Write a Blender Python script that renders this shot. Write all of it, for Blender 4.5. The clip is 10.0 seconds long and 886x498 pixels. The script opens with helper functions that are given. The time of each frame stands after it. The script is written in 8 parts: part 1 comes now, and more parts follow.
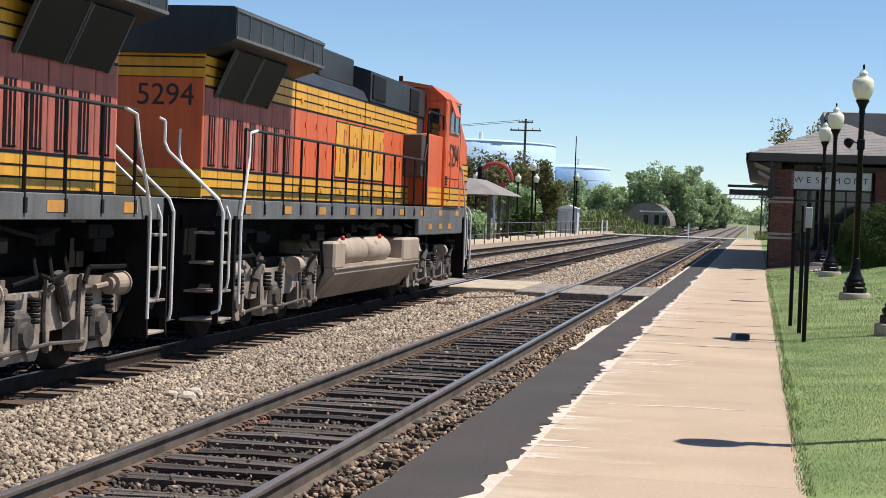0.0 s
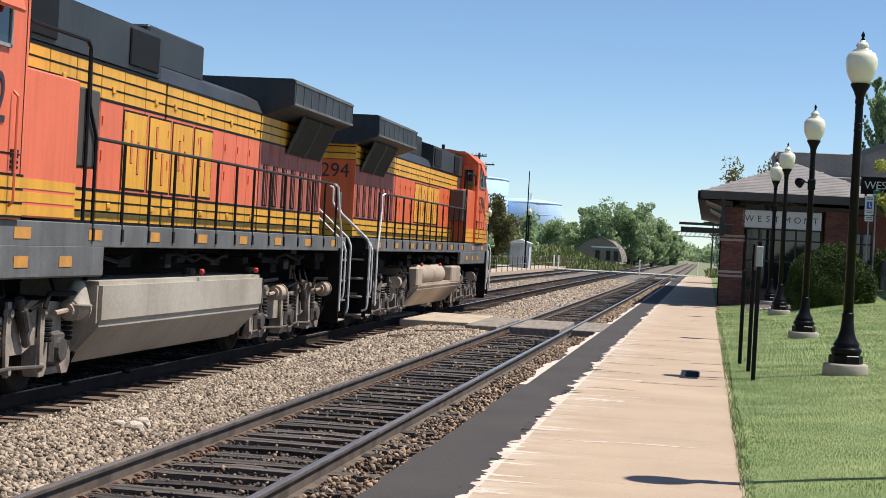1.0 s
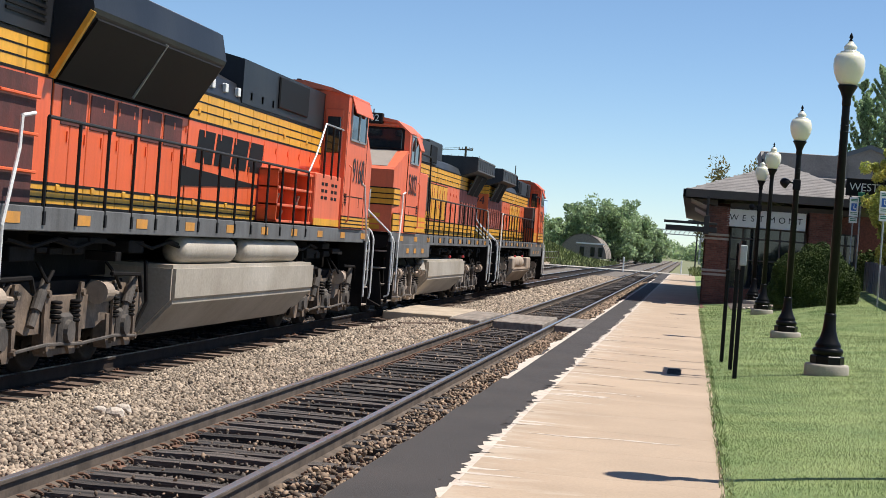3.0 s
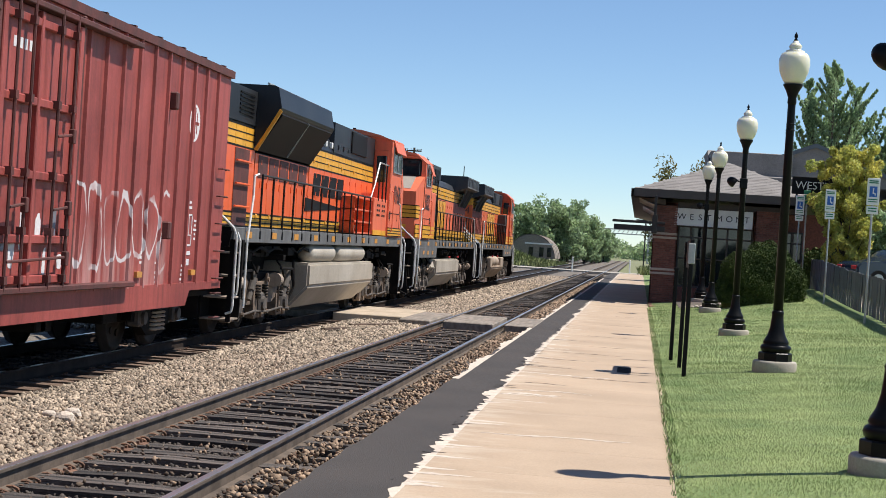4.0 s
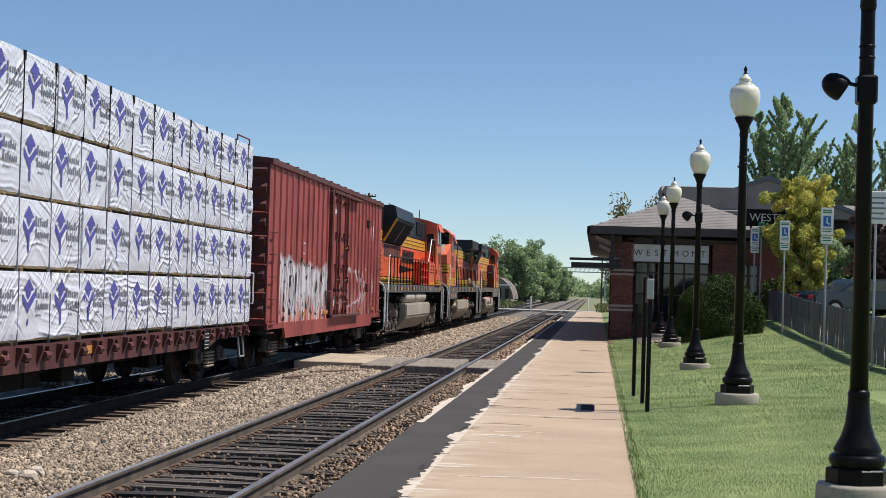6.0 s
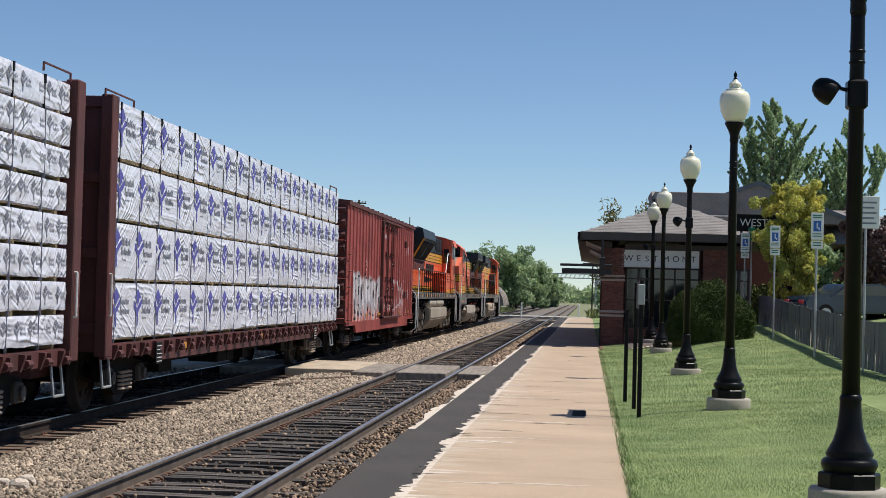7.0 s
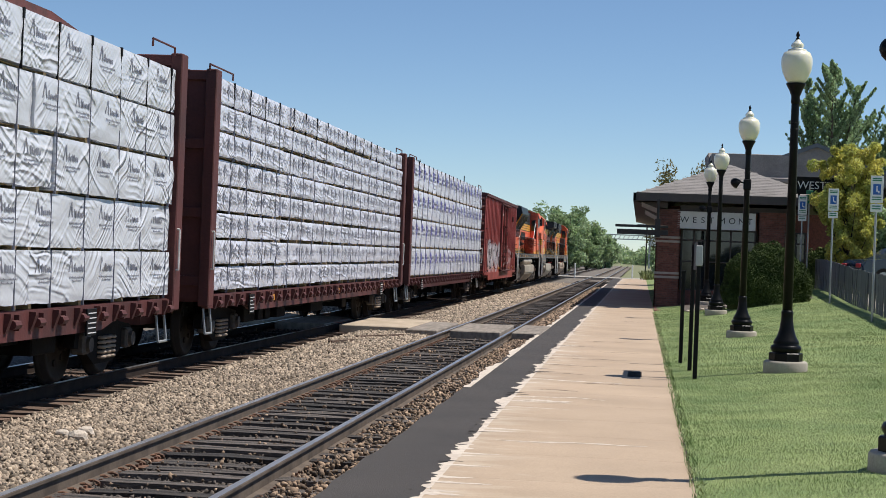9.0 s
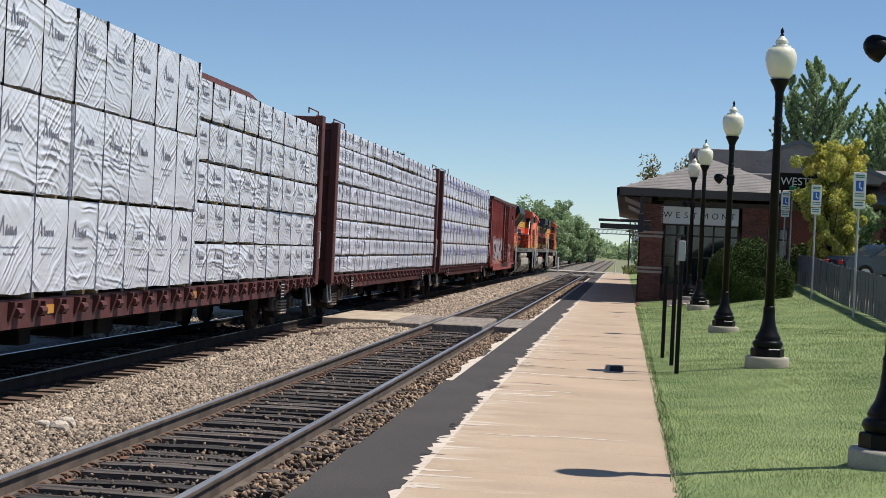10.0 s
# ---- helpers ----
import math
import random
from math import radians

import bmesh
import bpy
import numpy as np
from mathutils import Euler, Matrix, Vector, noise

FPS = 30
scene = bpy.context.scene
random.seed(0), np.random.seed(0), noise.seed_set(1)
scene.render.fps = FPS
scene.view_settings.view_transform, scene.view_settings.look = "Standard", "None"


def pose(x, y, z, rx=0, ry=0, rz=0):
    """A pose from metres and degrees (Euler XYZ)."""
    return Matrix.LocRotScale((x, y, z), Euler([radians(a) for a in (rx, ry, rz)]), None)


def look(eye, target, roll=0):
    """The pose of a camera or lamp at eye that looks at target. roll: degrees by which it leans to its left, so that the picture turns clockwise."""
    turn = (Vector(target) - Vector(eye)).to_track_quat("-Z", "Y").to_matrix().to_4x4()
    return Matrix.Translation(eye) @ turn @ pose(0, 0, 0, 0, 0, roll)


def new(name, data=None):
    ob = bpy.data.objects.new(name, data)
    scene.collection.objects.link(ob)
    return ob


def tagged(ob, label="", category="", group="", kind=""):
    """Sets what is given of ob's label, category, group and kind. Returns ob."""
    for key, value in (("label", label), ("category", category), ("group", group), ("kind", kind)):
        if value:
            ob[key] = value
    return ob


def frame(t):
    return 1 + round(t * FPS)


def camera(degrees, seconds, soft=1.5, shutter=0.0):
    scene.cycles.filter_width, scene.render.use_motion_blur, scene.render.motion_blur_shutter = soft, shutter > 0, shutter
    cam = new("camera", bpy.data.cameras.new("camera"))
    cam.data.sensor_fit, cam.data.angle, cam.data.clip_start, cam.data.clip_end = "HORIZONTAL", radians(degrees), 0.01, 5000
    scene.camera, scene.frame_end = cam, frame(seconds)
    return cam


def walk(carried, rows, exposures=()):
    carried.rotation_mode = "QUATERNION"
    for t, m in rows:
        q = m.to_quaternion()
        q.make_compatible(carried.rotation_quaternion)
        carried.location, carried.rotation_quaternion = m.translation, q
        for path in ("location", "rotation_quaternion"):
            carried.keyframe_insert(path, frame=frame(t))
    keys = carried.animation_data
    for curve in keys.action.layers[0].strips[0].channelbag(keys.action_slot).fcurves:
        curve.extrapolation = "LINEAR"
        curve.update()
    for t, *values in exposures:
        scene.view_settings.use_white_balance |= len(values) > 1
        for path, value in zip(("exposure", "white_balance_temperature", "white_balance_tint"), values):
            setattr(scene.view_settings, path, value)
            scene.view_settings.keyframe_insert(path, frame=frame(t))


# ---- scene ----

# camera: handheld on the platform, long end of a phone lens
cam = camera(30.0, 10.0, soft=0.7)
PATH = [
    (0, pose(0.032, 0.015, 1.968, 88.558, -2.063, 10.760)),
    (0.5, pose(0.027, 0.033, 1.968, 89.139, -2.550, 9.458)),
    (1, pose(0.021, 0.036, 1.974, 89.758, -3.049, 9.105)),
    (1.5, pose(0.015, 0.052, 1.970, 89.805, -3.768, 9.256)),
    (2, pose(0.006, 0.056, 1.969, 89.610, -4.029, 9.488)),
    (3.5, pose(0.025, 0.019, 1.965, 89.607, -4.156, 7.715)),
    (4, pose(0.013, 0.004, 1.959, 89.720, -3.744, 6.805)),
    (4.5, pose(-0.002, -0.003, 1.957, 90.052, -2.660, 6.282)),
    (5, pose(-0.022, 0.015, 1.965, 90.681, -1.927, 5.955)),
    (5.5, pose(-0.016, 0.007, 1.953, 91.056, -1.846, 5.628)),
    (7, pose(-0.027, 0.012, 1.946, 91.543, -1.497, 5.002)),
    (7.5, pose(-0.047, 0.030, 1.936, 91.205, -1.658, 5.667)),
    (8, pose(-0.061, 0.035, 1.929, 90.326, -1.893, 6.335)),
    (8.5, pose(-0.068, 0.033, 1.923, 89.933, -1.932, 6.677)),
    (9, pose(-0.087, 0.070, 1.930, 90.075, -2.207, 6.836)),
    (9.5, pose(-0.078, 0.030, 1.936, 89.949, -2.209, 6.645)),
    (10, pose(-0.086, 0.066, 1.932, 89.857, -2.670, 6.257)),
]
EXPOSURES = [(0.0, 0.36), (2.0, 0.37), (4.5, 0.38), (5.5, 0.20), (7.0, 0.08), (8.5, 0.11), (10.0, 0.09)]
walk(cam, PATH, EXPOSURES)

# ---- light: clear midday sky, high sun from the right of the tracks ----
SUN_DIR = Vector((0.45, 0.09, 0.89)).normalized()
world = bpy.data.worlds.new("sky")
world.use_nodes = True
scene.world = world
wn = world.node_tree.nodes
sky = wn.new("ShaderNodeTexSky")
sky.sky_type = 'NISHITA'
sky.sun_disc = False
sky.sun_elevation = math.asin(SUN_DIR.z)
sky.sun_rotation = math.atan2(SUN_DIR.x, SUN_DIR.y)
sky.air_density, sky.dust_density, sky.ozone_density = 1.0, 0.0, 4.5
sky.altitude = 2600
wn["Background"].inputs[1].default_value = 0.103
tint = wn.new("ShaderNodeMix")
tint.data_type, tint.blend_type = 'RGBA', 'MULTIPLY'
tint.inputs[0].default_value, tint.inputs[7].default_value = 1.0, (0.98, 1.0, 0.995, 1)
world.node_tree.links.new(sky.outputs[0], tint.inputs[6])
world.node_tree.links.new(tint.outputs[2], wn["Background"].inputs[0])
sun_data = bpy.data.lights.new("sun", 'SUN')
sun_data.energy, sun_data.angle, sun_data.color = 5.0, radians(0.53), (1.0, 0.95, 0.88)
sun = new("sun", sun_data)
sun.matrix_world = look(SUN_DIR * 100, (0, 0, 0))

# ---- materials ----
def surf(name, base, dark=None, rough=0.6, metal=0.0, s1=1.5, s2=40.0, amt=0.5, fine=0.15, bump=0.15, rand=0.0,
         stretch=(1, 1, 1), spec=0.5, streak=0.0, island=0.0, trans=0.0):
    """Principled surface with two scales of noise, relief and, where asked, a change from piece to piece."""
    m = bpy.data.materials.new(name)
    m.use_nodes = True
    n, l = m.node_tree.nodes, m.node_tree.links
    p = n["Principled BSDF"]
    p.inputs["Roughness"].default_value = rough
    p.inputs["Metallic"].default_value = metal
    p.inputs["Specular IOR Level"].default_value = spec
    if dark is None:
        dark = tuple(c * 0.72 for c in base)
    tc, mp = n.new("ShaderNodeTexCoord"), n.new("ShaderNodeMapping")
    mp.inputs["Scale"].default_value = stretch
    l.new(tc.outputs["Object"], mp.inputs[0])
    a, b = n.new("ShaderNodeTexNoise"), n.new("ShaderNodeTexNoise")
    a.inputs["Scale"].default_value, a.inputs["Detail"].default_value = s1, 5
    b.inputs["Scale"].default_value, b.inputs["Detail"].default_value = s2, 3
    l.new(mp.outputs[0], a.inputs[0]), l.new(mp.outputs[0], b.inputs[0])
    ramp = n.new("ShaderNodeMapRange")
    ramp.inputs[1].default_value, ramp.inputs[2].default_value = 0.38, 0.68
    ramp.inputs[4].default_value = amt
    l.new(a.outputs[0], ramp.inputs[0])
    mix = n.new("ShaderNodeMix")
    mix.data_type = 'RGBA'
    mix.inputs[6].default_value, mix.inputs[7].default_value = (*base, 1), (*dark, 1)
    l.new(ramp.outputs[0], mix.inputs[0])
    val = n.new("ShaderNodeMapRange")
    val.inputs[3].default_value, val.inputs[4].default_value = 1 - fine * 1.6, 1 + fine * 1.6
    l.new(b.outputs[0], val.inputs[0])
    last = val.outputs[0]
    if streak:
        s, sm = n.new("ShaderNodeTexNoise"), n.new("ShaderNodeMapping")
        sm.inputs["Scale"].default_value = (4, 4, 0.35)
        s.inputs["Scale"].default_value, s.inputs["Detail"].default_value = 2.0, 4
        l.new(tc.outputs["Object"], sm.inputs[0]), l.new(sm.outputs[0], s.inputs[0])
        sr = n.new("ShaderNodeMapRange")
        sr.inputs[1].default_value, sr.inputs[2].default_value = 0.45, 0.75
        sr.inputs[3].default_value, sr.inputs[4].default_value = 1.0, 1.0 - streak
        l.new(s.outputs[0], sr.inputs[0])
        mu = n.new("ShaderNodeMath"); mu.operation = 'MULTIPLY'
        l.new(last, mu.inputs[0]), l.new(sr.outputs[0], mu.inputs[1])
        last = mu.outputs[0]
    if rand or island:
        r = n.new("ShaderNodeMapRange")
        k = rand or island
        r.inputs[3].default_value, r.inputs[4].default_value = 1 - k, 1 + k
        src = n.new("ShaderNodeObjectInfo").outputs["Random"] if rand else n.new("ShaderNodeNewGeometry").outputs["Random Per Island"]
        l.new(src, r.inputs[0])
        mu = n.new("ShaderNodeMath"); mu.operation = 'MULTIPLY'
        l.new(last, mu.inputs[0]), l.new(r.outputs[0], mu.inputs[1])
        last = mu.outputs[0]
    sc = n.new("ShaderNodeVectorMath"); sc.operation = 'SCALE'
    l.new(mix.outputs[2], sc.inputs[0]), l.new(last, sc.inputs["Scale"])
    l.new(sc.outputs[0], p.inputs["Base Color"])
    if bump:
        bn = n.new("ShaderNodeBump")
        bn.inputs["Strength"].default_value, bn.inputs["Distance"].default_value = bump, 0.02
        l.new(b.outputs[0], bn.inputs["Height"]), l.new(bn.outputs[0], p.inputs["Normal"])
    if trans:
        p.inputs["Subsurface Weight"].default_value = trans
        p.inputs["Subsurface Radius"].default_value = (0.05, 0.05, 0.03)
    return m


M = dict(
    ground=surf("dry_ground", (0.20, 0.20, 0.11), (0.12, 0.15, 0.05), rough=0.95, s1=0.15, s2=3.0),
    gravel=surf("gravel_bed", (0.20, 0.17, 0.14), (0.09, 0.075, 0.06), rough=0.95, s1=9.0, s2=26.0, amt=1.0, fine=0.4, bump=1.0),
    stone=surf("ballast_stone", (0.32, 0.252, 0.186), (0.135, 0.102, 0.072), rough=0.9, s1=2.0, s2=20.0, island=0.7, bump=0.3),
    # near-black: oil stain plus the shade under the train, put into the colour
    oily_shaded=surf("oily_shade_dark_bed", (0.035, 0.031, 0.028), (0.014, 0.013, 0.012), rough=0.9, s1=2.0, s2=20.0, island=0.4, bump=0.3, spec=0.2),
    lime=surf("lime_tag_paint", (0.62, 0.78, 0.10), rough=0.6, bump=0),
    truck_dark=surf("grimy_truck_steel", (0.11, 0.092, 0.077), (0.035, 0.029, 0.025), rough=0.8, s1=2.5, s2=25, amt=0.9, fine=0.25, bump=0.3),
    stone_brown=surf("muddy_stone", (0.26, 0.18, 0.12), (0.10, 0.07, 0.048), rough=0.9, s1=2.0, s2=20.0, island=0.8, bump=0.3),
    oily=surf("oily_ballast", (0.085, 0.068, 0.055), (0.028, 0.024, 0.021), rough=0.85, s1=2.0, s2=20.0, island=0.5, bump=0.3),
    tie=surf("creosoted_wood", (0.095, 0.077, 0.066), (0.020, 0.018, 0.016), rough=0.85, s1=2.0, s2=25.0, amt=1.0, fine=0.5, bump=0.8, rand=0.6, stretch=(0.5, 6, 3)),
    tie_brown=surf("weathered_tie_wood", (0.15, 0.095, 0.065), (0.05, 0.036, 0.028), rough=0.9, s1=2.0, s2=25.0, amt=0.9, fine=0.35, bump=0.5, rand=0.4, stretch=(0.5, 6, 3)),
    # rust-brown darkened for the shade around the train; the outer rails share it
    rail_side=surf("shaded_rusty_rail_steel", (0.040, 0.028, 0.022), (0.014, 0.011, 0.009), spec=0.15, rough=0.8, s1=3, s2=30, amt=0.8),
    rail_top=surf("polished_rail_head", (0.46, 0.45, 0.45), (0.30, 0.29, 0.28), rough=0.30, metal=0.8, s1=1.0, s2=20, fine=0.08, bump=0.02, stretch=(6, 0.5, 6)),
    rail_dusty=surf("dusty_rail_web", (0.135, 0.105, 0.082), (0.06, 0.047, 0.038), spec=0.2, rough=0.85, s1=3, s2=30, amt=0.8),
    truck_brown=surf("oily_brown_truck_steel", (0.21, 0.15, 0.105), (0.06, 0.044, 0.033), rough=0.75, s1=2.5, s2=25, amt=0.9, fine=0.25, bump=0.3),
    rust=surf("rusty_iron", (0.17, 0.085, 0.05), (0.05, 0.03, 0.02), rough=0.85, s1=12, s2=60, rand=0.3),
    concrete=surf("platform_concrete", (0.425, 0.318, 0.222), (0.34, 0.253, 0.175), rough=0.9, s1=0.7, s2=55, amt=0.7, fine=0.12, bump=0.12, rand=0.05),
    concrete_pale=surf("pale_concrete_edge", (0.60, 0.52, 0.43), (0.46, 0.38, 0.31), rough=0.9, s1=6, s2=60, amt=0.8, bump=0.3),
    concrete_grey=surf("grey_concrete", (0.40, 0.36, 0.30), (0.25, 0.22, 0.18), rough=0.9, s1=2, s2=40, amt=0.7),
    asphalt=surf("asphalt", (0.053, 0.045, 0.040), (0.037, 0.032, 0.029), rough=0.88, s1=0.8, s2=90, amt=0.8, fine=0.2, bump=0.35),
    slab_tan=surf("tan_crossing_concrete", (0.46, 0.37, 0.27), (0.30, 0.24, 0.17), rough=0.9, s1=2, s2=40, amt=0.8),
    panel=surf("crossing_timber", (0.27, 0.23, 0.19), (0.15, 0.125, 0.10), rough=0.9, s1=2, s2=30, amt=0.9, stretch=(5, 0.5, 3)),
    lawn=surf("lawn_turf", (0.22, 0.27, 0.095), (0.10, 0.16, 0.045), rough=0.95, s1=0.6, s2=30, amt=0.9, fine=0.35, bump=0.8),
    grass=surf("grass_blade", (0.41, 0.45, 0.22), (0.11, 0.185, 0.045), rough=0.7, s1=0.8, s2=3.5, amt=1.0, fine=0.30, bump=0, island=0.32),
    black=surf("black_lamp_paint", (0.007, 0.007, 0.008), (0.012, 0.012, 0.012), spec=0.12, rough=0.35, s1=6, s2=60, fine=0.1, bump=0.03),
    globe=surf("frosted_globe", (0.78, 0.745, 0.60), (0.72, 0.68, 0.52), rough=0.28, s1=2, s2=30, fine=0.03, bump=0.0, trans=0.25),
    brick=surf("dark_red_brick", (0.215, 0.085, 0.062), (0.11, 0.052, 0.041), rough=0.9, s1=14, s2=60, amt=0.8, rand=0.25, bump=0.3),
    brick_far=surf("brick_joined", (0.225, 0.09, 0.066), (0.11, 0.05, 0.04), rough=0.9, s1=14, s2=60, amt=0.8, island=0.25, bump=0.3),
    mortar=surf("mortar", (0.17, 0.12, 0.10), rough=0.95, s1=6, s2=60),
    stone_band=surf("limestone_band", (0.46, 0.40, 0.35), rough=0.85, s1=4, s2=50),
    shingle=surf("roof_shingles", (0.245, 0.225, 0.21), (0.185, 0.168, 0.155), rough=0.95, s1=1.2, s2=22, amt=0.8, fine=0.22, bump=0.5, island=0.06),
    trim=surf("brown_grey_trim", (0.075, 0.06, 0.052), rough=0.6, s1=3, s2=40, bump=0.05),
    gutter=surf("grey_blue_metal_roof_trim", (0.12, 0.135, 0.155), rough=0.45, metal=0.2, s1=2, s2=30, bump=0.03),
    white=surf("white_sign_paint", (0.78, 0.78, 0.75), (0.66, 0.65, 0.62), rough=0.5, s1=3, s2=40, fine=0.03, bump=0.02),
    letter=surf("dark_letter_paint", (0.025, 0.025, 0.03), rough=0.5, bump=0),
    steel=surf("galvanised_steel", (0.42, 0.43, 0.43), (0.30, 0.31, 0.31), rough=0.5, metal=0.6, s1=5, s2=50, bump=0.03),
    dark_steel=surf("dark_steel", (0.035, 0.033, 0.032), (0.02, 0.02, 0.02), rough=0.6, metal=0.3, s1=5, s2=50),
    blue=surf("sign_blue", (0.03, 0.13, 0.46), rough=0.5, bump=0),
    green=surf("sign_green", (0.02, 0.20, 0.09), rough=0.5, bump=0),
    glass=surf("dark_window_glass", (0.015, 0.02, 0.025), rough=0.06, s1=0.6, s2=3, fine=0.02, bump=0.01, spec=0.8),
    fence=surf("dark_fence_slat", (0.12, 0.125, 0.135), (0.08, 0.08, 0.088), rough=0.7, s1=3, s2=30, rand=0.15, streak=0.2),
    leaf=surf("green_leaves", (0.40, 0.52, 0.29), (0.25, 0.36, 0.17), rough=0.6, s1=0.5, s2=8, amt=0.9, fine=0.2, bump=0, island=0.45),
    leaf_dark=surf("hedge_leaves", (0.075, 0.105, 0.029), (0.028, 0.048, 0.012), rough=0.7, s1=1.5, s2=12, amt=0.9, fine=0.2, bump=0, island=0.35, spec=0.15),
    # pale green: the haze of distance is mixed into this leaf colour
    leaf_far=surf("hazy_distant_leaves", (0.36, 0.46, 0.25), (0.21, 0.30, 0.15), rough=0.7, s1=0.22, s2=3, amt=0.9, fine=0.2, bump=0, island=0.4),
    leaf_brown=surf("browning_leaves", (0.19, 0.16, 0.06), (0.11, 0.13, 0.04), rough=0.65, s1=0.5, s2=6, amt=0.9, bump=0, island=0.45),
    leaf_yellow=surf("yellow_green_leaves", (0.66, 0.60, 0.15), (0.36, 0.42, 0.10), rough=0.6, s1=0.9, s2=8, amt=0.9, bump=0, island=0.35),
    leaf_purple=surf("purple_leaves", (0.12, 0.06, 0.06), (0.06, 0.045, 0.04), rough=0.6, s1=0.8, s2=8, bump=0, island=0.4),
    bark=surf("bark", (0.11, 0.085, 0.06), (0.05, 0.04, 0.03), rough=0.95, s1=5, s2=30, amt=0.9, bump=0.8, stretch=(3, 3, 0.6)),
    weeds=surf("weedy_grass", (0.19, 0.21, 0.075), (0.10, 0.14, 0.04), rough=0.9, s1=0.4, s2=8, island=0.35, bump=0),
    orange=surf("faded_orange_paint", (0.76, 0.14, 0.042), (0.66, 0.12, 0.038), rough=0.45, s1=0.8, s2=30, amt=0.8, fine=0.06, bump=0.04, streak=0.22),
    red_orange=surf("fresh_orange_paint", (0.82, 0.135, 0.040), (0.74, 0.12, 0.036), rough=0.38, s1=0.8, s2=30, amt=0.7, fine=0.05, bump=0.03, streak=0.12),
    pink=surf("sunbleached_orange_paint", (0.78, 0.165, 0.078), (0.68, 0.145, 0.068), rough=0.5, s1=0.8, s2=30, amt=0.8, fine=0.06, bump=0.04, streak=0.15),
    yellow=surf("locomotive_yellow_paint", (0.80, 0.39, 0.035), (0.66, 0.31, 0.03), rough=0.45, s1=1.2, s2=30, amt=0.8, fine=0.07, bump=0.03, streak=0.22),
    dgreen=surf("dark_green_black_paint", (0.030, 0.033, 0.038), (0.052, 0.055, 0.057), spec=0.3, rough=0.5, s1=0.9, s2=25, amt=0.8, bump=0.05, streak=0.2),
    stripe=surf("black_stripe_paint", (0.009, 0.008, 0.008), spec=0.2, rough=0.6, s1=3, s2=30, bump=0),
    sill=surf("grey_frame_paint", (0.145, 0.145, 0.145), (0.085, 0.08, 0.076), rough=0.65, s1=1.5, s2=30, amt=0.8, streak=0.25),
    tank=surf("dusty_tank_paint", (0.46, 0.41, 0.34), (0.31, 0.26, 0.20), rough=0.6, s1=0.7, s2=25, amt=0.9, streak=0.10),
    tank_brown=surf("dirty_tank_paint", (0.42, 0.33, 0.25), (0.27, 0.205, 0.15), rough=0.7, s1=0.9, s2=25, amt=0.9, streak=0.2),
    truck=surf("dirty_truck_steel", (0.37, 0.30, 0.24), (0.11, 0.088, 0.07), rough=0.8, s1=2.5, s2=25, amt=0.9, fine=0.25, bump=0.3),
    # underframe and wheel blacks set extra low to deepen the shade below the train
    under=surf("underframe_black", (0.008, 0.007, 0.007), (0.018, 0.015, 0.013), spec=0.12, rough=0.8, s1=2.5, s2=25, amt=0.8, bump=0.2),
    wheel=surf("wheel_steel", (0.028, 0.022, 0.018), (0.014, 0.012, 0.010), spec=0.2, rough=0.7, s1=4, s2=30),
    rail_white=surf("white_handrail_paint", (0.72, 0.71, 0.68), (0.50, 0.47, 0.44), rough=0.5, s1=6, s2=40, bump=0),
    boxcar=surf("oxide_red_boxcar_paint", (0.365, 0.074, 0.060), (0.23, 0.043, 0.036), rough=0.55, s1=1.1, s2=25, amt=0.9, fine=0.14, bump=0.08, streak=0.4),
    boxcar_dark=surf("rusty_boxcar_trim", (0.13, 0.036, 0.03), (0.06, 0.025, 0.021), rough=0.7, s1=2, s2=25, amt=0.9, streak=0.2),
    flatcar=surf("brown_red_flatcar_paint", (0.115, 0.030, 0.026), (0.055, 0.019, 0.016), rough=0.65, s1=1.2, s2=25, amt=0.8, streak=0.25),
    chalk=surf("white_spray_paint", (0.74, 0.72, 0.72), (0.56, 0.50, 0.50), rough=0.6, s1=3, s2=30, bump=0),
    spray_black=surf("black_spray_paint", (0.03, 0.022, 0.024), rough=0.6, bump=0),
    spray_pink=surf("salmon_spray_paint", (0.56, 0.20, 0.155), (0.40, 0.12, 0.09), rough=0.6, s1=3, s2=30, amt=0.9, bump=0),
    lumber=surf("sawn_lumber", (0.52, 0.36, 0.19), (0.40, 0.26, 0.13), rough=0.8, s1=3, s2=40, stretch=(1, 0.3, 12)),
    print_purple=surf("purple_print", (0.10, 0.09, 0.35), rough=0.5, bump=0),
    print_pale=surf("faint_grey_print", (0.34, 0.34, 0.39), rough=0.5, bump=0),
    print_grey=surf("grey_print", (0.20, 0.20, 0.24), rough=0.5, bump=0),
    red_dot=surf("red_plastic", (0.55, 0.03, 0.03), rough=0.5, bump=0),
    reflector=surf("amber_reflector", (0.66, 0.29, 0.05), (0.45, 0.22, 0.06), s1=5, amt=0.9, rough=0.4, bump=0),
    tank_blue=surf("pale_blue_tank_paint", (0.47, 0.63, 0.84), (0.42, 0.58, 0.80), rough=0.5, s1=0.2, s2=3, bump=0),
    shed=surf("pale_blue_siding", (0.50, 0.55, 0.60), rough=0.7, s1=2, s2=20),
    car_paint=surf("dark_blue_car_paint", (0.02, 0.035, 0.065), rough=0.18, s1=2, s2=20, fine=0.03, bump=0, spec=0.7),
    arch_red=surf("red_arch_paint", (0.42, 0.05, 0.05), rough=0.5, bump=0),
)


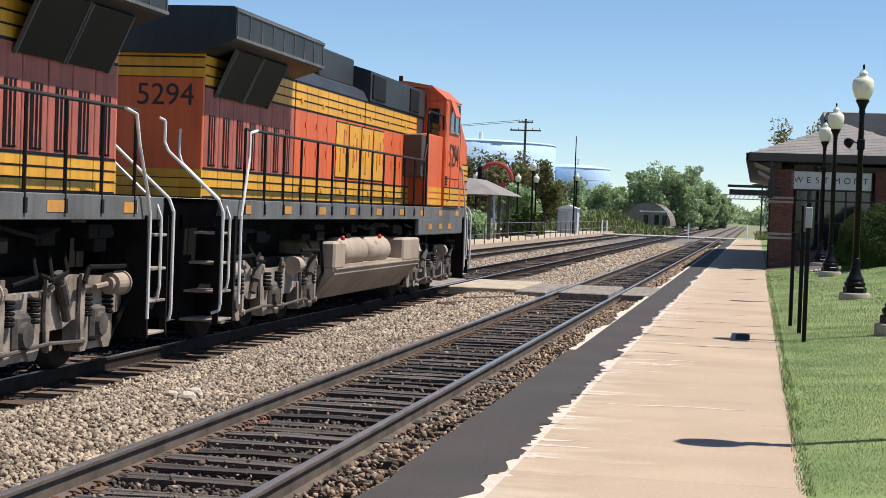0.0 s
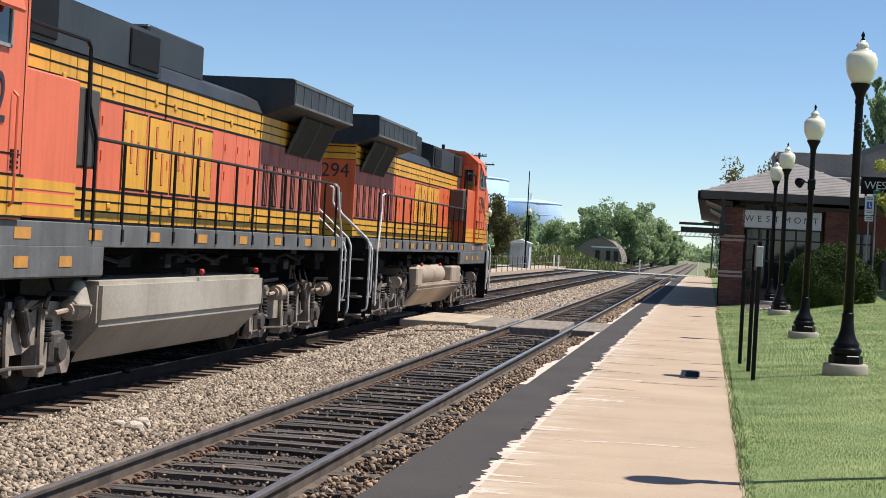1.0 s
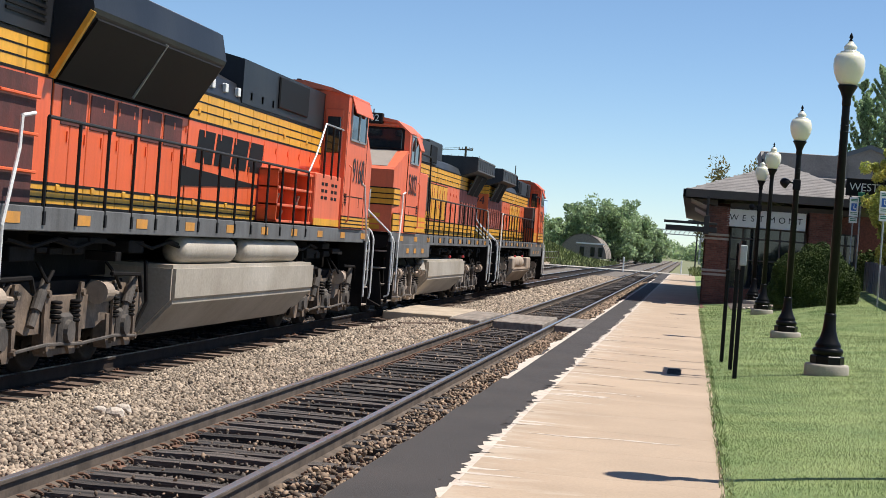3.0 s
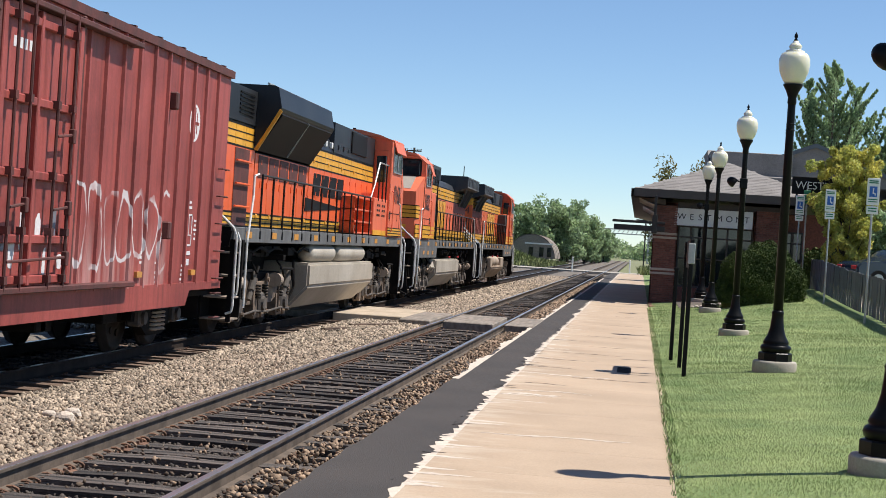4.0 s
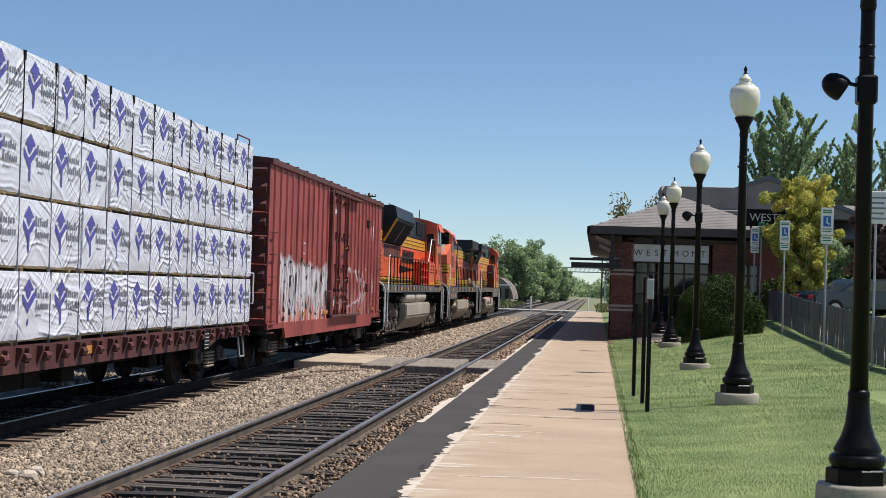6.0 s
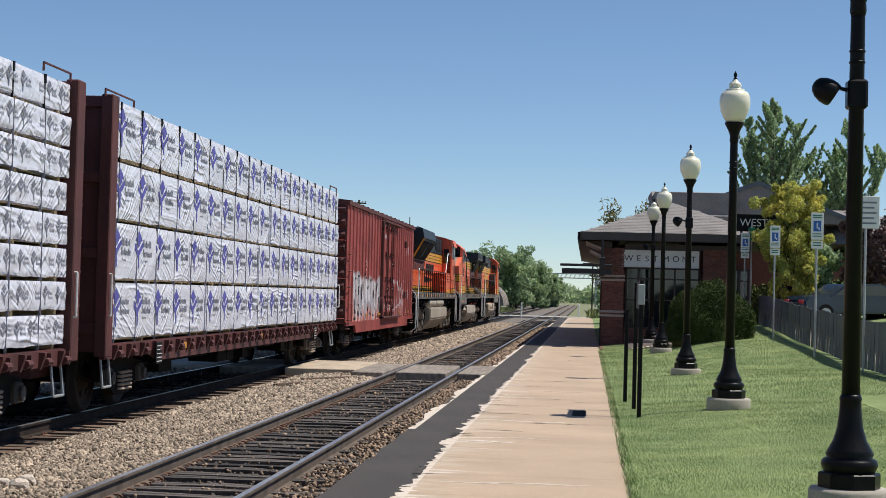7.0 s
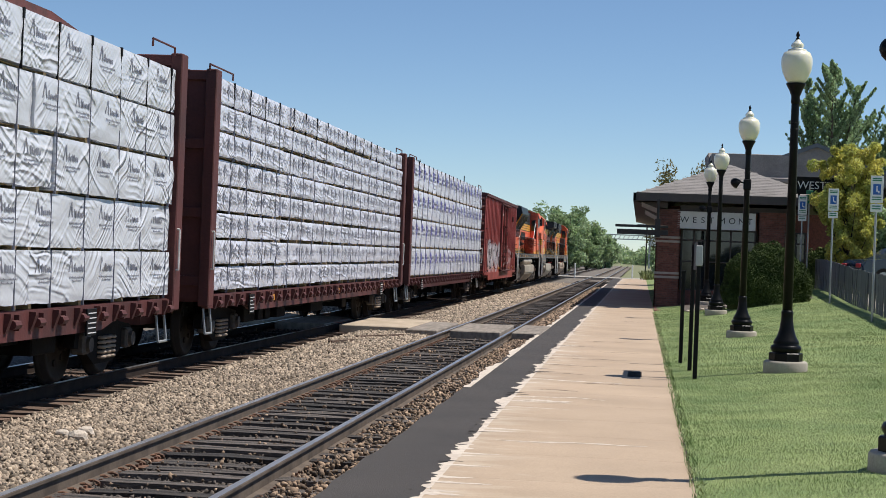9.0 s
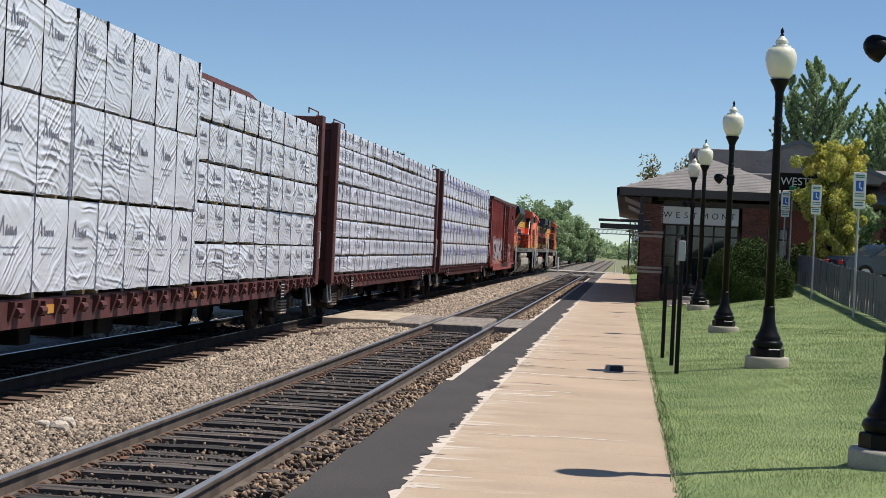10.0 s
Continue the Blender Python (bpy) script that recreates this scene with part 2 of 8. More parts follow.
def wrap_material(name, base, folds, crumple):
    """Glossy lumber wrap: sharp narrow folds pulled along two diagonals, drapes along the foot, fine crumpling."""
    m = surf(name, base, tuple(c * 0.86 for c in base), rough=0.27, s1=0.9, s2=30, amt=0.6, fine=0.03, bump=0.0)
    n, l = m.node_tree.nodes, m.node_tree.links
    p = n["Principled BSDF"]
    tc, info, off = n.new("ShaderNodeTexCoord"), n.new("ShaderNodeObjectInfo"), n.new("ShaderNodeVectorMath")
    off.operation = 'ADD'
    far_ = n.new("ShaderNodeMath")
    far_.operation = 'MULTIPLY'
    far_.inputs[1].default_value = 60.0
    l.new(info.outputs["Random"], far_.inputs[0])
    l.new(tc.outputs["Object"], off.inputs[0]), l.new(far_.outputs[0], off.inputs[1])
    # a slow bend keeps the folds from running dead straight
    slow, bend = n.new("ShaderNodeTexNoise"), n.new("ShaderNodeVectorMath")
    slow.inputs["Scale"].default_value, slow.inputs["Detail"].default_value = 1.3, 1
    bend.operation = 'MULTIPLY_ADD'
    bend.inputs[1].default_value = (0.0, 0.35, 0.22)
    l.new(off.outputs[0], slow.inputs[0]), l.new(slow.outputs[1], bend.inputs[0]), l.new(off.outputs[0], bend.inputs[2])
    last = None
    for turn_, scale_, k_scale, lo, hi in ((-38, (0.6, 0.75, 13.0), 0.85, 0.42, 0.56), (27, (0.6, 0.7, 11.0), 1.1, 0.45, 0.58), (4, (0.6, 0.4, 12.0), 0.7, 0.44, 0.60)):
        turn, st = n.new("ShaderNodeMapping"), n.new("ShaderNodeMapping")
        turn.inputs["Rotation"].default_value = (radians(turn_), 0, 0)
        st.inputs["Scale"].default_value = scale_
        l.new(bend.outputs[0], turn.inputs[0]), l.new(turn.outputs[0], st.inputs[0])
        w, k, mask, fold = n.new("ShaderNodeTexNoise"), n.new("ShaderNodeTexNoise"), n.new("ShaderNodeMapRange"), n.new("ShaderNodeMath")
        w.noise_type = 'RIDGED_MULTIFRACTAL'
        w.inputs["Scale"].default_value, w.inputs["Detail"].default_value = 1.0, 1.0
        k.inputs["Scale"].default_value, k.inputs["Detail"].default_value = k_scale, 1
        shift = n.new("ShaderNodeVectorMath")
        shift.inputs[1].default_value = (turn_ * 0.7, 0, 0)
        l.new(off.outputs[0], shift.inputs[0]), l.new(shift.outputs[0], k.inputs[0]), l.new(st.outputs[0], w.inputs[0])
        mask.inputs[1].default_value, mask.inputs[2].default_value, mask.inputs[3].default_value = lo, hi, 0.05
        l.new(k.outputs[0], mask.inputs[0])
        fold.operation = 'MULTIPLY'
        l.new(w.outputs[0], fold.inputs[0]), l.new(mask.outputs[0], fold.inputs[1])
        if last is not None:
            both_ = n.new("ShaderNodeMath")
            l.new(last, both_.inputs[0]), l.new(fold.outputs[0], both_.inputs[1])
            last = both_.outputs[0]
        else:
            last = fold.outputs[0]
    c = n.new("ShaderNodeTexVoronoi")
    c.inputs["Scale"].default_value = 7.0
    l.new(bend.outputs[0], c.inputs[0])
    add = n.new("ShaderNodeMath")
    add.operation = 'MULTIPLY_ADD'
    add.inputs[1].default_value = crumple
    l.new(c.outputs["Distance"], add.inputs[0]), l.new(last, add.inputs[2])
    bn = n.new("ShaderNodeBump")
    bn.inputs["Strength"].default_value, bn.inputs["Distance"].default_value = folds, 0.050
    l.new(add.outputs[0], bn.inputs["Height"]), l.new(bn.outputs[0], p.inputs["Normal"])
    return m


def thin_leaf(m, share_):
    """Leaves let part of the light through."""
    n, l = m.node_tree.nodes, m.node_tree.links
    p, out = n["Principled BSDF"], n["Material Output"]
    tr, mx = n.new("ShaderNodeBsdfTranslucent"), n.new("ShaderNodeMixShader")
    mx.inputs[0].default_value = share_
    l.new(p.inputs["Base Color"].links[0].from_socket, tr.inputs[0])
    l.new(p.outputs[0], mx.inputs[1]), l.new(tr.outputs[0], mx.inputs[2]), l.new(mx.outputs[0], out.inputs[0])


def worn_platform(m):
    """Broom-worn pale streaks that run in from the asphalt side, laid out over the whole platform."""
    n, l = m.node_tree.nodes, m.node_tree.links
    p = n["Principled BSDF"]
    geo = n.new("ShaderNodeNewGeometry")
    for node in list(n):
        if node.bl_idname == "ShaderNodeMapping":
            l.new(geo.outputs["Position"], node.inputs[0])
    sep, mp, st = n.new("ShaderNodeSeparateXYZ"), n.new("ShaderNodeMapping"), n.new("ShaderNodeTexNoise")
    mp.inputs["Scale"].default_value = (0.9, 2.4, 1.0)
    st.inputs["Scale"].default_value, st.inputs["Detail"].default_value, st.inputs["Roughness"].default_value = 1.0, 7, 0.65
    l.new(geo.outputs["Position"], sep.inputs[0]), l.new(geo.outputs["Position"], mp.inputs[0]), l.new(mp.outputs[0], st.inputs[0])
    edge = n.new("ShaderNodeMapRange")
    edge.inputs[1].default_value, edge.inputs[2].default_value, edge.inputs[3].default_value, edge.inputs[4].default_value = -1.75, -0.4, 0.15, -0.14
    l.new(sep.outputs[0], edge.inputs[0])
    add, cut = n.new("ShaderNodeMath"), n.new("ShaderNodeMapRange")
    l.new(st.outputs[0], add.inputs[0]), l.new(edge.outputs[0], add.inputs[1])
    cut.inputs[1].default_value, cut.inputs[2].default_value, cut.inputs[4].default_value = 0.54, 0.72, 0.5
    l.new(add.outputs[0], cut.inputs[0])
    mix = n.new("ShaderNodeMix")
    mix.data_type = 'RGBA'
    mix.inputs[7].default_value = (0.53, 0.445, 0.345, 1)
    old = p.inputs["Base Color"].links[0].from_socket
    l.new(cut.outputs[0], mix.inputs[0]), l.new(old, mix.inputs[6]), l.new(mix.outputs[2], p.inputs["Base Color"])


worn_platform(M["concrete"])


def sprayed_paint(name, full):
    """Boxcar paint under old graffiti: tall rounded shapes rimmed in black over white, runs and a salmon fade; or thin white rims alone."""
    m = surf(name, (0.365, 0.074, 0.060), (0.23, 0.043, 0.036), rough=0.55, s1=1.1, s2=25, amt=0.9, fine=0.14, bump=0.08, streak=0.4)
    n, l = m.node_tree.nodes, m.node_tree.links
    p = n["Principled BSDF"]
    tc, sep = n.new("ShaderNodeTexCoord"), n.new("ShaderNodeSeparateXYZ")
    l.new(tc.outputs["Object"], sep.inputs[0])

    def noise_at(sy, sz, detail):
        mp, t_ = n.new("ShaderNodeMapping"), n.new("ShaderNodeTexNoise")
        mp.inputs["Scale"].default_value = (0.3, sy, sz)
        t_.inputs["Scale"].default_value, t_.inputs["Detail"].default_value = 1.0, detail
        l.new(tc.outputs["Object"], mp.inputs[0]), l.new(mp.outputs[0], t_.inputs[0])
        return t_.outputs[0]

    def span(sock, a, b, lo=0.0, hi=1.0):
        r = n.new("ShaderNodeMapRange")
        r.inputs[1].default_value, r.inputs[2].default_value, r.inputs[3].default_value, r.inputs[4].default_value = a, b, lo, hi
        l.new(sock, r.inputs[0])
        return r.outputs[0]

    def both(op, a, b=None, k=0.0):
        q = n.new("ShaderNodeMath")
        q.operation = op
        l.new(a, q.inputs[0])
        if b is not None:
            l.new(b, q.inputs[1])
        else:
            q.inputs[1].default_value = k
        return q.outputs[0]

    def ring(pitch, phase, zc, hz, wy, lo, hi):
        """Rims of a row of tall rounded shapes, hand-drawn and uneven."""
        y_ = both('ADD', both('MULTIPLY', sep.outputs[1], k=1 / pitch), span(noise_at(0.9, 0.7, 2), 0.3, 0.7, phase - 0.30, phase + 0.30))
        v = both('ABSOLUTE', both('SUBTRACT', both('FRACT', y_), k=0.5))
        z_ = both('ABSOLUTE', both('SUBTRACT', both('ADD', sep.outputs[2], span(noise_at(1.6, 1.2, 2), 0.3, 0.7, -0.14, 0.14)), k=zc))
        f = both('ADD', both('POWER', both('DIVIDE', z_, k=hz), k=3.2), both('POWER', both('DIVIDE', v, k=wy), k=2.2))
        return both('MULTIPLY', span(f, lo, lo + 0.06), span(f, hi + 0.06, hi))

    top = both('ADD', sep.outputs[2], span(noise_at(1.1, 0.4, 2), 0.3, 0.7, -0.16, 0.16))
    last = p.inputs["Base Color"].links[0].from_socket
    if full:
        runs = both('ADD', sep.outputs[2], span(noise_at(7.0, 0.25, 3), 0.3, 0.7, -0.55, 0.55))
        zone = both('MULTIPLY', span(top, 2.48, 2.34), span(runs, 1.15, 1.45))
        white = both('MULTIPLY', zone, span(noise_at(3.0, 0.8, 4), 0.30, 0.50, 0.25, 0.95))
        grey = both('MULTIPLY', zone, span(noise_at(1.5, 1.2, 1), 0.56, 0.62, 0.0, 0.75))
        salmon = both('MULTIPLY', span(runs, 2.0, 1.3), span(noise_at(6.0, 0.4, 4), 0.30, 0.50, 0.0, 0.85))
        black = both('MAXIMUM', ring(0.74, 0.1, 1.80, 0.62, 0.46, 0.70, 1.0), ring(0.74, 0.1, 1.68, 0.34, 0.19, 0.45, 1.0))
        black = both('MULTIPLY', black, span(noise_at(0.8, 2.2, 2), 0.36, 0.46, 0.1, 0.95))
        layers = ((salmon, (0.62, 0.25, 0.20, 1)), (white, (0.68, 0.65, 0.66, 1)), (grey, (0.36, 0.33, 0.36, 1)), (black, (0.03, 0.022, 0.024, 1)))
    else:
        rim = both('MULTIPLY', ring(0.62, 0.4, 1.85, 0.52, 0.44, 0.66, 1.0), span(noise_at(1.2, 1.6, 2), 0.36, 0.50, 0.05, 0.85))
        fade = both('MULTIPLY', span(top, 1.95, 1.35), span(noise_at(5.0, 0.5, 4), 0.40, 0.60, 0.0, 0.5))
        layers = ((fade, (0.60, 0.36, 0.33, 1)), (rim, (0.66, 0.62, 0.62, 1)))
    for mask, colour in layers:
        mix = n.new("ShaderNodeMix")
        mix.data_type = 'RGBA'
        mix.inputs[7].default_value = colour
        l.new(mask, mix.inputs[0]), l.new(last, mix.inputs[6])
        last = mix.outputs[2]
    l.new(last, p.inputs["Base Color"])
    return m


M["sprayed"] = sprayed_paint("graffiti_over_boxcar_paint", True)
M["scrawled"] = sprayed_paint("thin_graffiti_over_boxcar_paint", False)
for key in ("leaf", "leaf_yellow", "leaf_brown", "leaf_far"):
    thin_leaf(M[key], 0.52 if key == "leaf" else 0.42)
M["soot"] = surf("sooty_black_paint", (0.016, 0.017, 0.021), (0.030, 0.031, 0.034), spec=0.3, rough=0.45, s1=0.9, s2=25, amt=0.8, bump=0.04, streak=0.2)
M["dusty"] = surf("heat_faded_dusty_orange_paint", (0.46, 0.125, 0.088), (0.30, 0.085, 0.064), rough=0.65, s1=1.6, s2=25, amt=0.9, fine=0.12, bump=0.05, streak=0.35)
M["antiglare"] = surf("tan_antiglare_paint", (0.30, 0.26, 0.22), rough=0.8, s1=2, s2=30)
M["wrap_a"] = wrap_material("white_wrap", (0.74, 0.735, 0.80), 0.9, 0.10)
M["wrap_b"] = wrap_material("white_wrap_creased", (0.70, 0.695, 0.76), 1.0, 0.22)
M["wrap_c"] = wrap_material("grey_white_wrap", (0.66, 0.67, 0.71), 1.0, 0.06)


# ---- mesh helpers ----
def box(bm, x0, x1, y0, y1, z0, z1, bevel=0.0):
    r = bmesh.ops.create_cube(bm, size=1.0, matrix=Matrix.LocRotScale(((x0 + x1) / 2, (y0 + y1) / 2, (z0 + z1) / 2), None, (abs(x1 - x0), abs(y1 - y0), abs(z1 - z0))))
    if bevel:
        edges = list({e for v in r["verts"] for e in v.link_edges})
        bmesh.ops.bevel(bm, geom=edges, offset=bevel, segments=1, affect='EDGES', clamp_overlap=True)


def prism(bm, profile, axis, lo, hi):
    """A closed outline of (a, b), extruded along x, y or z."""
    def at(a, b, c):
        return {"x": (c, a, b), "y": (a, c, b), "z": (a, b, c)}[axis]
    v0 = [bm.verts.new(at(a, b, lo)) for a, b in profile]
    v1 = [bm.verts.new(at(a, b, hi)) for a, b in profile]
    k = len(profile)
    fs = [bm.faces.new(v0), bm.faces.new(v1[::-1])]
    for i in range(k):
        fs.append(bm.faces.new((v0[i], v1[i], v1[(i + 1) % k], v0[(i + 1) % k])))
    bmesh.ops.recalc_face_normals(bm, faces=fs)


def rod(bm, p0, p1, r0, r1=None, n=8):
    p0, p1 = Vector(p0), Vector(p1)
    d = p1 - p0
    m = Matrix.Translation((p0 + p1) / 2) @ d.to_track_quat('Z', 'Y').to_matrix().to_4x4()
    bmesh.ops.create_cone(bm, cap_ends=True, segments=n, radius1=r0, radius2=r0 if r1 is None else r1, depth=d.length, matrix=m)


def tube(bm, pts, r, n=6):
    for a, b in zip(pts, pts[1:]):
        rod(bm, a, b, r, n=n)


def lathe(bm, rings, n=16, centre=(0, 0)):
    """A turned shape from (radius, z)."""
    vs = []
    for r, z in rings:
        vs.append([bm.verts.new((centre[0] + r * math.cos(2 * math.pi * i / n), centre[1] + r * math.sin(2 * math.pi * i / n), z)) for i in range(n)])
    for a, b in zip(vs, vs[1:]):
        for i in range(n):
            f = bm.faces.new((a[i], a[(i + 1) % n], b[(i + 1) % n], b[i]))
            f.smooth = True
    bm.faces.new(vs[0][::-1]), bm.faces.new(vs[-1])


def mesh_of(name, bm, material):
    me = bpy.data.meshes.new(name)
    bm.to_mesh(me)
    bm.free()
    me.materials.append(material)
    return me


def part(name, bm, material, parent, label=""):
    """Links a bmesh as one mesh object under a thing or a part."""
    ob = new(name, mesh_of(name, bm, material))
    ob.parent = parent
    return tagged(ob, label) if label else ob


def share(name, me, parent, m):
    """One more piece on a mesh that others use too."""
    ob = new(name, me)
    ob.parent = parent
    ob.matrix_basis = m
    return ob


def thing(name, m, label, category, group="", kind=""):
    ob = new(name)
    ob.empty_display_size = 0.2
    ob.matrix_basis = m
    return tagged(ob, label, category, group, kind)


def structure(name, bm, material, label, category):
    return tagged(new(name, mesh_of(name, bm, material)), label, category, "", "structure")


def writing(name, text, size, material, parent, m, label="", thick=0.0015):
    """Letters of the built-in font as a mesh; they read along the pose's x and stand along its y."""
    cu = bpy.data.curves.new(name, 'FONT')
    cu.body, cu.size, cu.extrude, cu.align_x, cu.align_y = text, size, thick, 'CENTER', 'CENTER'
    tmp = bpy.data.objects.new(name, cu)
    scene.collection.objects.link(tmp)
    dg = bpy.context.evaluated_depsgraph_get()
    me = bpy.data.meshes.new_from_object(tmp.evaluated_get(dg))
    bpy.data.objects.remove(tmp)
    bpy.data.curves.remove(cu)
    me.materials.clear()
    me.materials.append(material)
    ob = share(name, me, parent, m)
    return tagged(ob, label) if label else ob


def raw(name, verts, faces, material, smooth=False):
    me = bpy.data.meshes.new(name)
    nv, nf, k = len(verts), len(faces), faces.shape[1]
    me.vertices.add(nv)
    me.vertices.foreach_set("co", np.asarray(verts, dtype=np.float32).ravel())
    me.loops.add(nf * k)
    me.loops.foreach_set("vertex_index", np.asarray(faces, dtype=np.int32).ravel())
    me.polygons.add(nf)
    me.polygons.foreach_set("loop_start", np.arange(0, nf * k, k, dtype=np.int32))
    me.update(calc_edges=True)
    me.validate()
    me.materials.append(material)
    return me


def scatter(name, places, sizes, material, seed, squash=0.7):
    """Many broken stones in one mesh: jittered icosahedra, turned at random."""
    rng = np.random.default_rng(seed)
    g = (1 + 5 ** 0.5) / 2
    ico = np.array([(-1, g, 0), (1, g, 0), (-1, -g, 0), (1, -g, 0), (0, -1, g), (0, 1, g), (0, -1, -g), (0, 1, -g), (g, 0, -1), (g, 0, 1), (-g, 0, -1), (-g, 0, 1)]) / 1.9
    tri = np.array([(0, 11, 5), (0, 5, 1), (0, 1, 7), (0, 7, 10), (0, 10, 11), (1, 5, 9), (5, 11, 4), (11, 10, 2), (10, 7, 6), (7, 1, 8),
                    (3, 9, 4), (3, 4, 2), (3, 2, 6), (3, 6, 8), (3, 8, 9), (4, 9, 5), (2, 4, 11), (6, 2, 10), (8, 6, 7), (9, 8, 1)])
    k = len(places)
    v = ico[None] * (1 + rng.uniform(-0.5, 0.45, (k, 12, 1)))
    v = v * np.stack([rng.uniform(0.7, 1.25, k), rng.uniform(0.7, 1.25, k), rng.uniform(0.55, 1.0, k) * squash], 1)[:, None]
    q = rng.normal(size=(k, 4)); q /= np.linalg.norm(q, axis=1, keepdims=True)
    w, x, y, z = q.T
    R = np.stack([1 - 2 * (y * y + z * z), 2 * (x * y - z * w), 2 * (x * z + y * w), 2 * (x * y + z * w), 1 - 2 * (x * x + z * z), 2 * (y * z - x * w),
                  2 * (x * z - y * w), 2 * (y * z + x * w), 1 - 2 * (x * x + y * y)], 1).reshape(k, 3, 3)
    v = np.einsum('kij,knj->kni', R, v) * sizes[:, None, None] + places[:, None]
    f = (tri[None] + (np.arange(k) * 12)[:, None, None]).reshape(-1, 3)
    return raw(name, v.reshape(-1, 3), f, material)


def leaves(name, centres, radii, count, size, material, seed, flat=1.0, up=0.0):
    """A crown: small folded leaf clumps scattered round many centres."""
    rng = np.random.default_rng(seed)
    c = np.asarray(centres)[rng.integers(0, len(centres), count)]
    r = np.asarray(radii)
    idx = rng.integers(0, len(centres), count)
    c = np.asarray(centres)[idx]
    d = rng.normal(size=(count, 3)); d /= np.linalg.norm(d, axis=1, keepdims=True)
    p = c + d * (r[idx] * rng.uniform(0.35, 1.05, count) ** 0.6)[:, None] * np.array([1, 1, flat])
    u = rng.normal(size=(count, 3)); u /= np.linalg.norm(u, axis=1, keepdims=True)
    u = u + np.array([0, 0, up]); u /= np.linalg.norm(u, axis=1, keepdims=True)
    w = np.cross(u, rng.normal(size=(count, 3))); w /= np.linalg.norm(w, axis=1, keepdims=True)
    s = (size * rng.uniform(0.6, 1.4, count))[:, None]
    nrm = np.cross(u, w)
    v = np.stack([p - u * s, p + w * s * 0.5 + nrm * s * 0.2, p + u * s, p - w * s * 0.5 + nrm * s * 0.2], 1)
    f = np.arange(count * 4).reshape(-1, 4)
    return raw(name, v.reshape(-1, 3), f, material)

# ---- ground, tracks, platform ----
TRACKS = (-3.985, -8.42, -12.5)     # centre lines; rail head at z = 0
GAUGE = 0.7525                      # half the distance of the rail heads


def lawn_z(x, y):
    k = min(max((y - 42) / 22, 0), 1)
    return 0.015 + 0.07 * max(x - 0.46, 0) * (1 + 0.7 * k) + 0.28 * k * min(max((x - 2.7) / 1.6, 0), 1) + 0.02 * math.sin(x * 1.3 + y * 0.4)


def grid_sheet(x0, x1, y0, y1, nx, ny, height):
    bm = bmesh.new()
    vs = [[bm.verts.new((x0 + (x1 - x0) * i / nx, y0 + (y1 - y0) * j / ny, height(x0 + (x1 - x0) * i / nx, y0 + (y1 - y0) * j / ny))) for i in range(nx + 1)] for j in range(ny + 1)]
    for j in range(ny):
        for i in range(nx):
            bm.faces.new((vs[j][i], vs[j][i + 1], vs[j + 1][i + 1], vs[j + 1][i])).smooth = True
    return bm


bm = bmesh.new()
bmesh.ops.create_grid(bm, x_segments=8, y_segments=8, size=2500, matrix=Matrix.Translation((0, 0, -0.5)))
structure("ground", bm, M["ground"], "dry grassy ground reaching the horizon", "ground")
structure("ballast_bed", grid_sheet(-14.6, -2.3, -10, 420, 60, 60, lambda x, y: (-0.16 if x < -10.1 or -7.05 < x < -5.2 or x > -2.75 else -0.26) + 0.015 * noise.noise((x, y, 0))), M["gravel"], "grey-brown crushed stone bed under three tracks", "ballast")
structure("lawn", grid_sheet(0.44, 16.0, -10, 160, 40, 130, lawn_z), M["lawn"], "mown green lawn rising away from the platform", "lawn")

# asphalt strip beside the near track
bm = bmesh.new()
rows = []
for i in range(330):
    y = -9 + i * 0.5
    rows.append((-2.52 - 0.07 * noise.noise((y * 0.9, 3, 0)) + 0.05 * noise.noise((y * 3.1, 9, 0)), y))
left = [bm.verts.new((x, y, 0.004)) for x, y in rows]
right = [bm.verts.new((-1.5, y, 0.004)) for x, y in rows]
low = [bm.verts.new((x, y, -0.3)) for x, y in rows]
for i in range(len(rows) - 1):
    bm.faces.new((left[i], right[i], right[i + 1], left[i + 1]))
    bm.faces.new((low[i], left[i], left[i + 1], low[i + 1]))
structure("asphalt_strip", bm, M["asphalt"], "smooth dark asphalt strip along the platform edge", "pavement")

# concrete platform, slab by slab
platform = thing("platform", Matrix(), "tan concrete station platform of long slabs", "platform", kind="structure")
bm = bmesh.new()
box(bm, -1.9, 0.44, -9.5, 155, -0.45, -0.06)
part("base", bm, M["concrete_grey"], platform)
slabs = []
for k in range(3):
    bm = bmesh.new()
    box(bm, -1.1, 1.1, -0.913, 0.913, -0.1, 0.0, 0.003)
    slabs.append(mesh_of("slab", bm, M["concrete"]))
y, i = 5.0 - 7 * 1.83, 0
while y < 154:
    share("slab", slabs[i % 3], platform, pose(-0.645, y + 0.91, 0.008))
    y, i = y + 1.83, i + 1

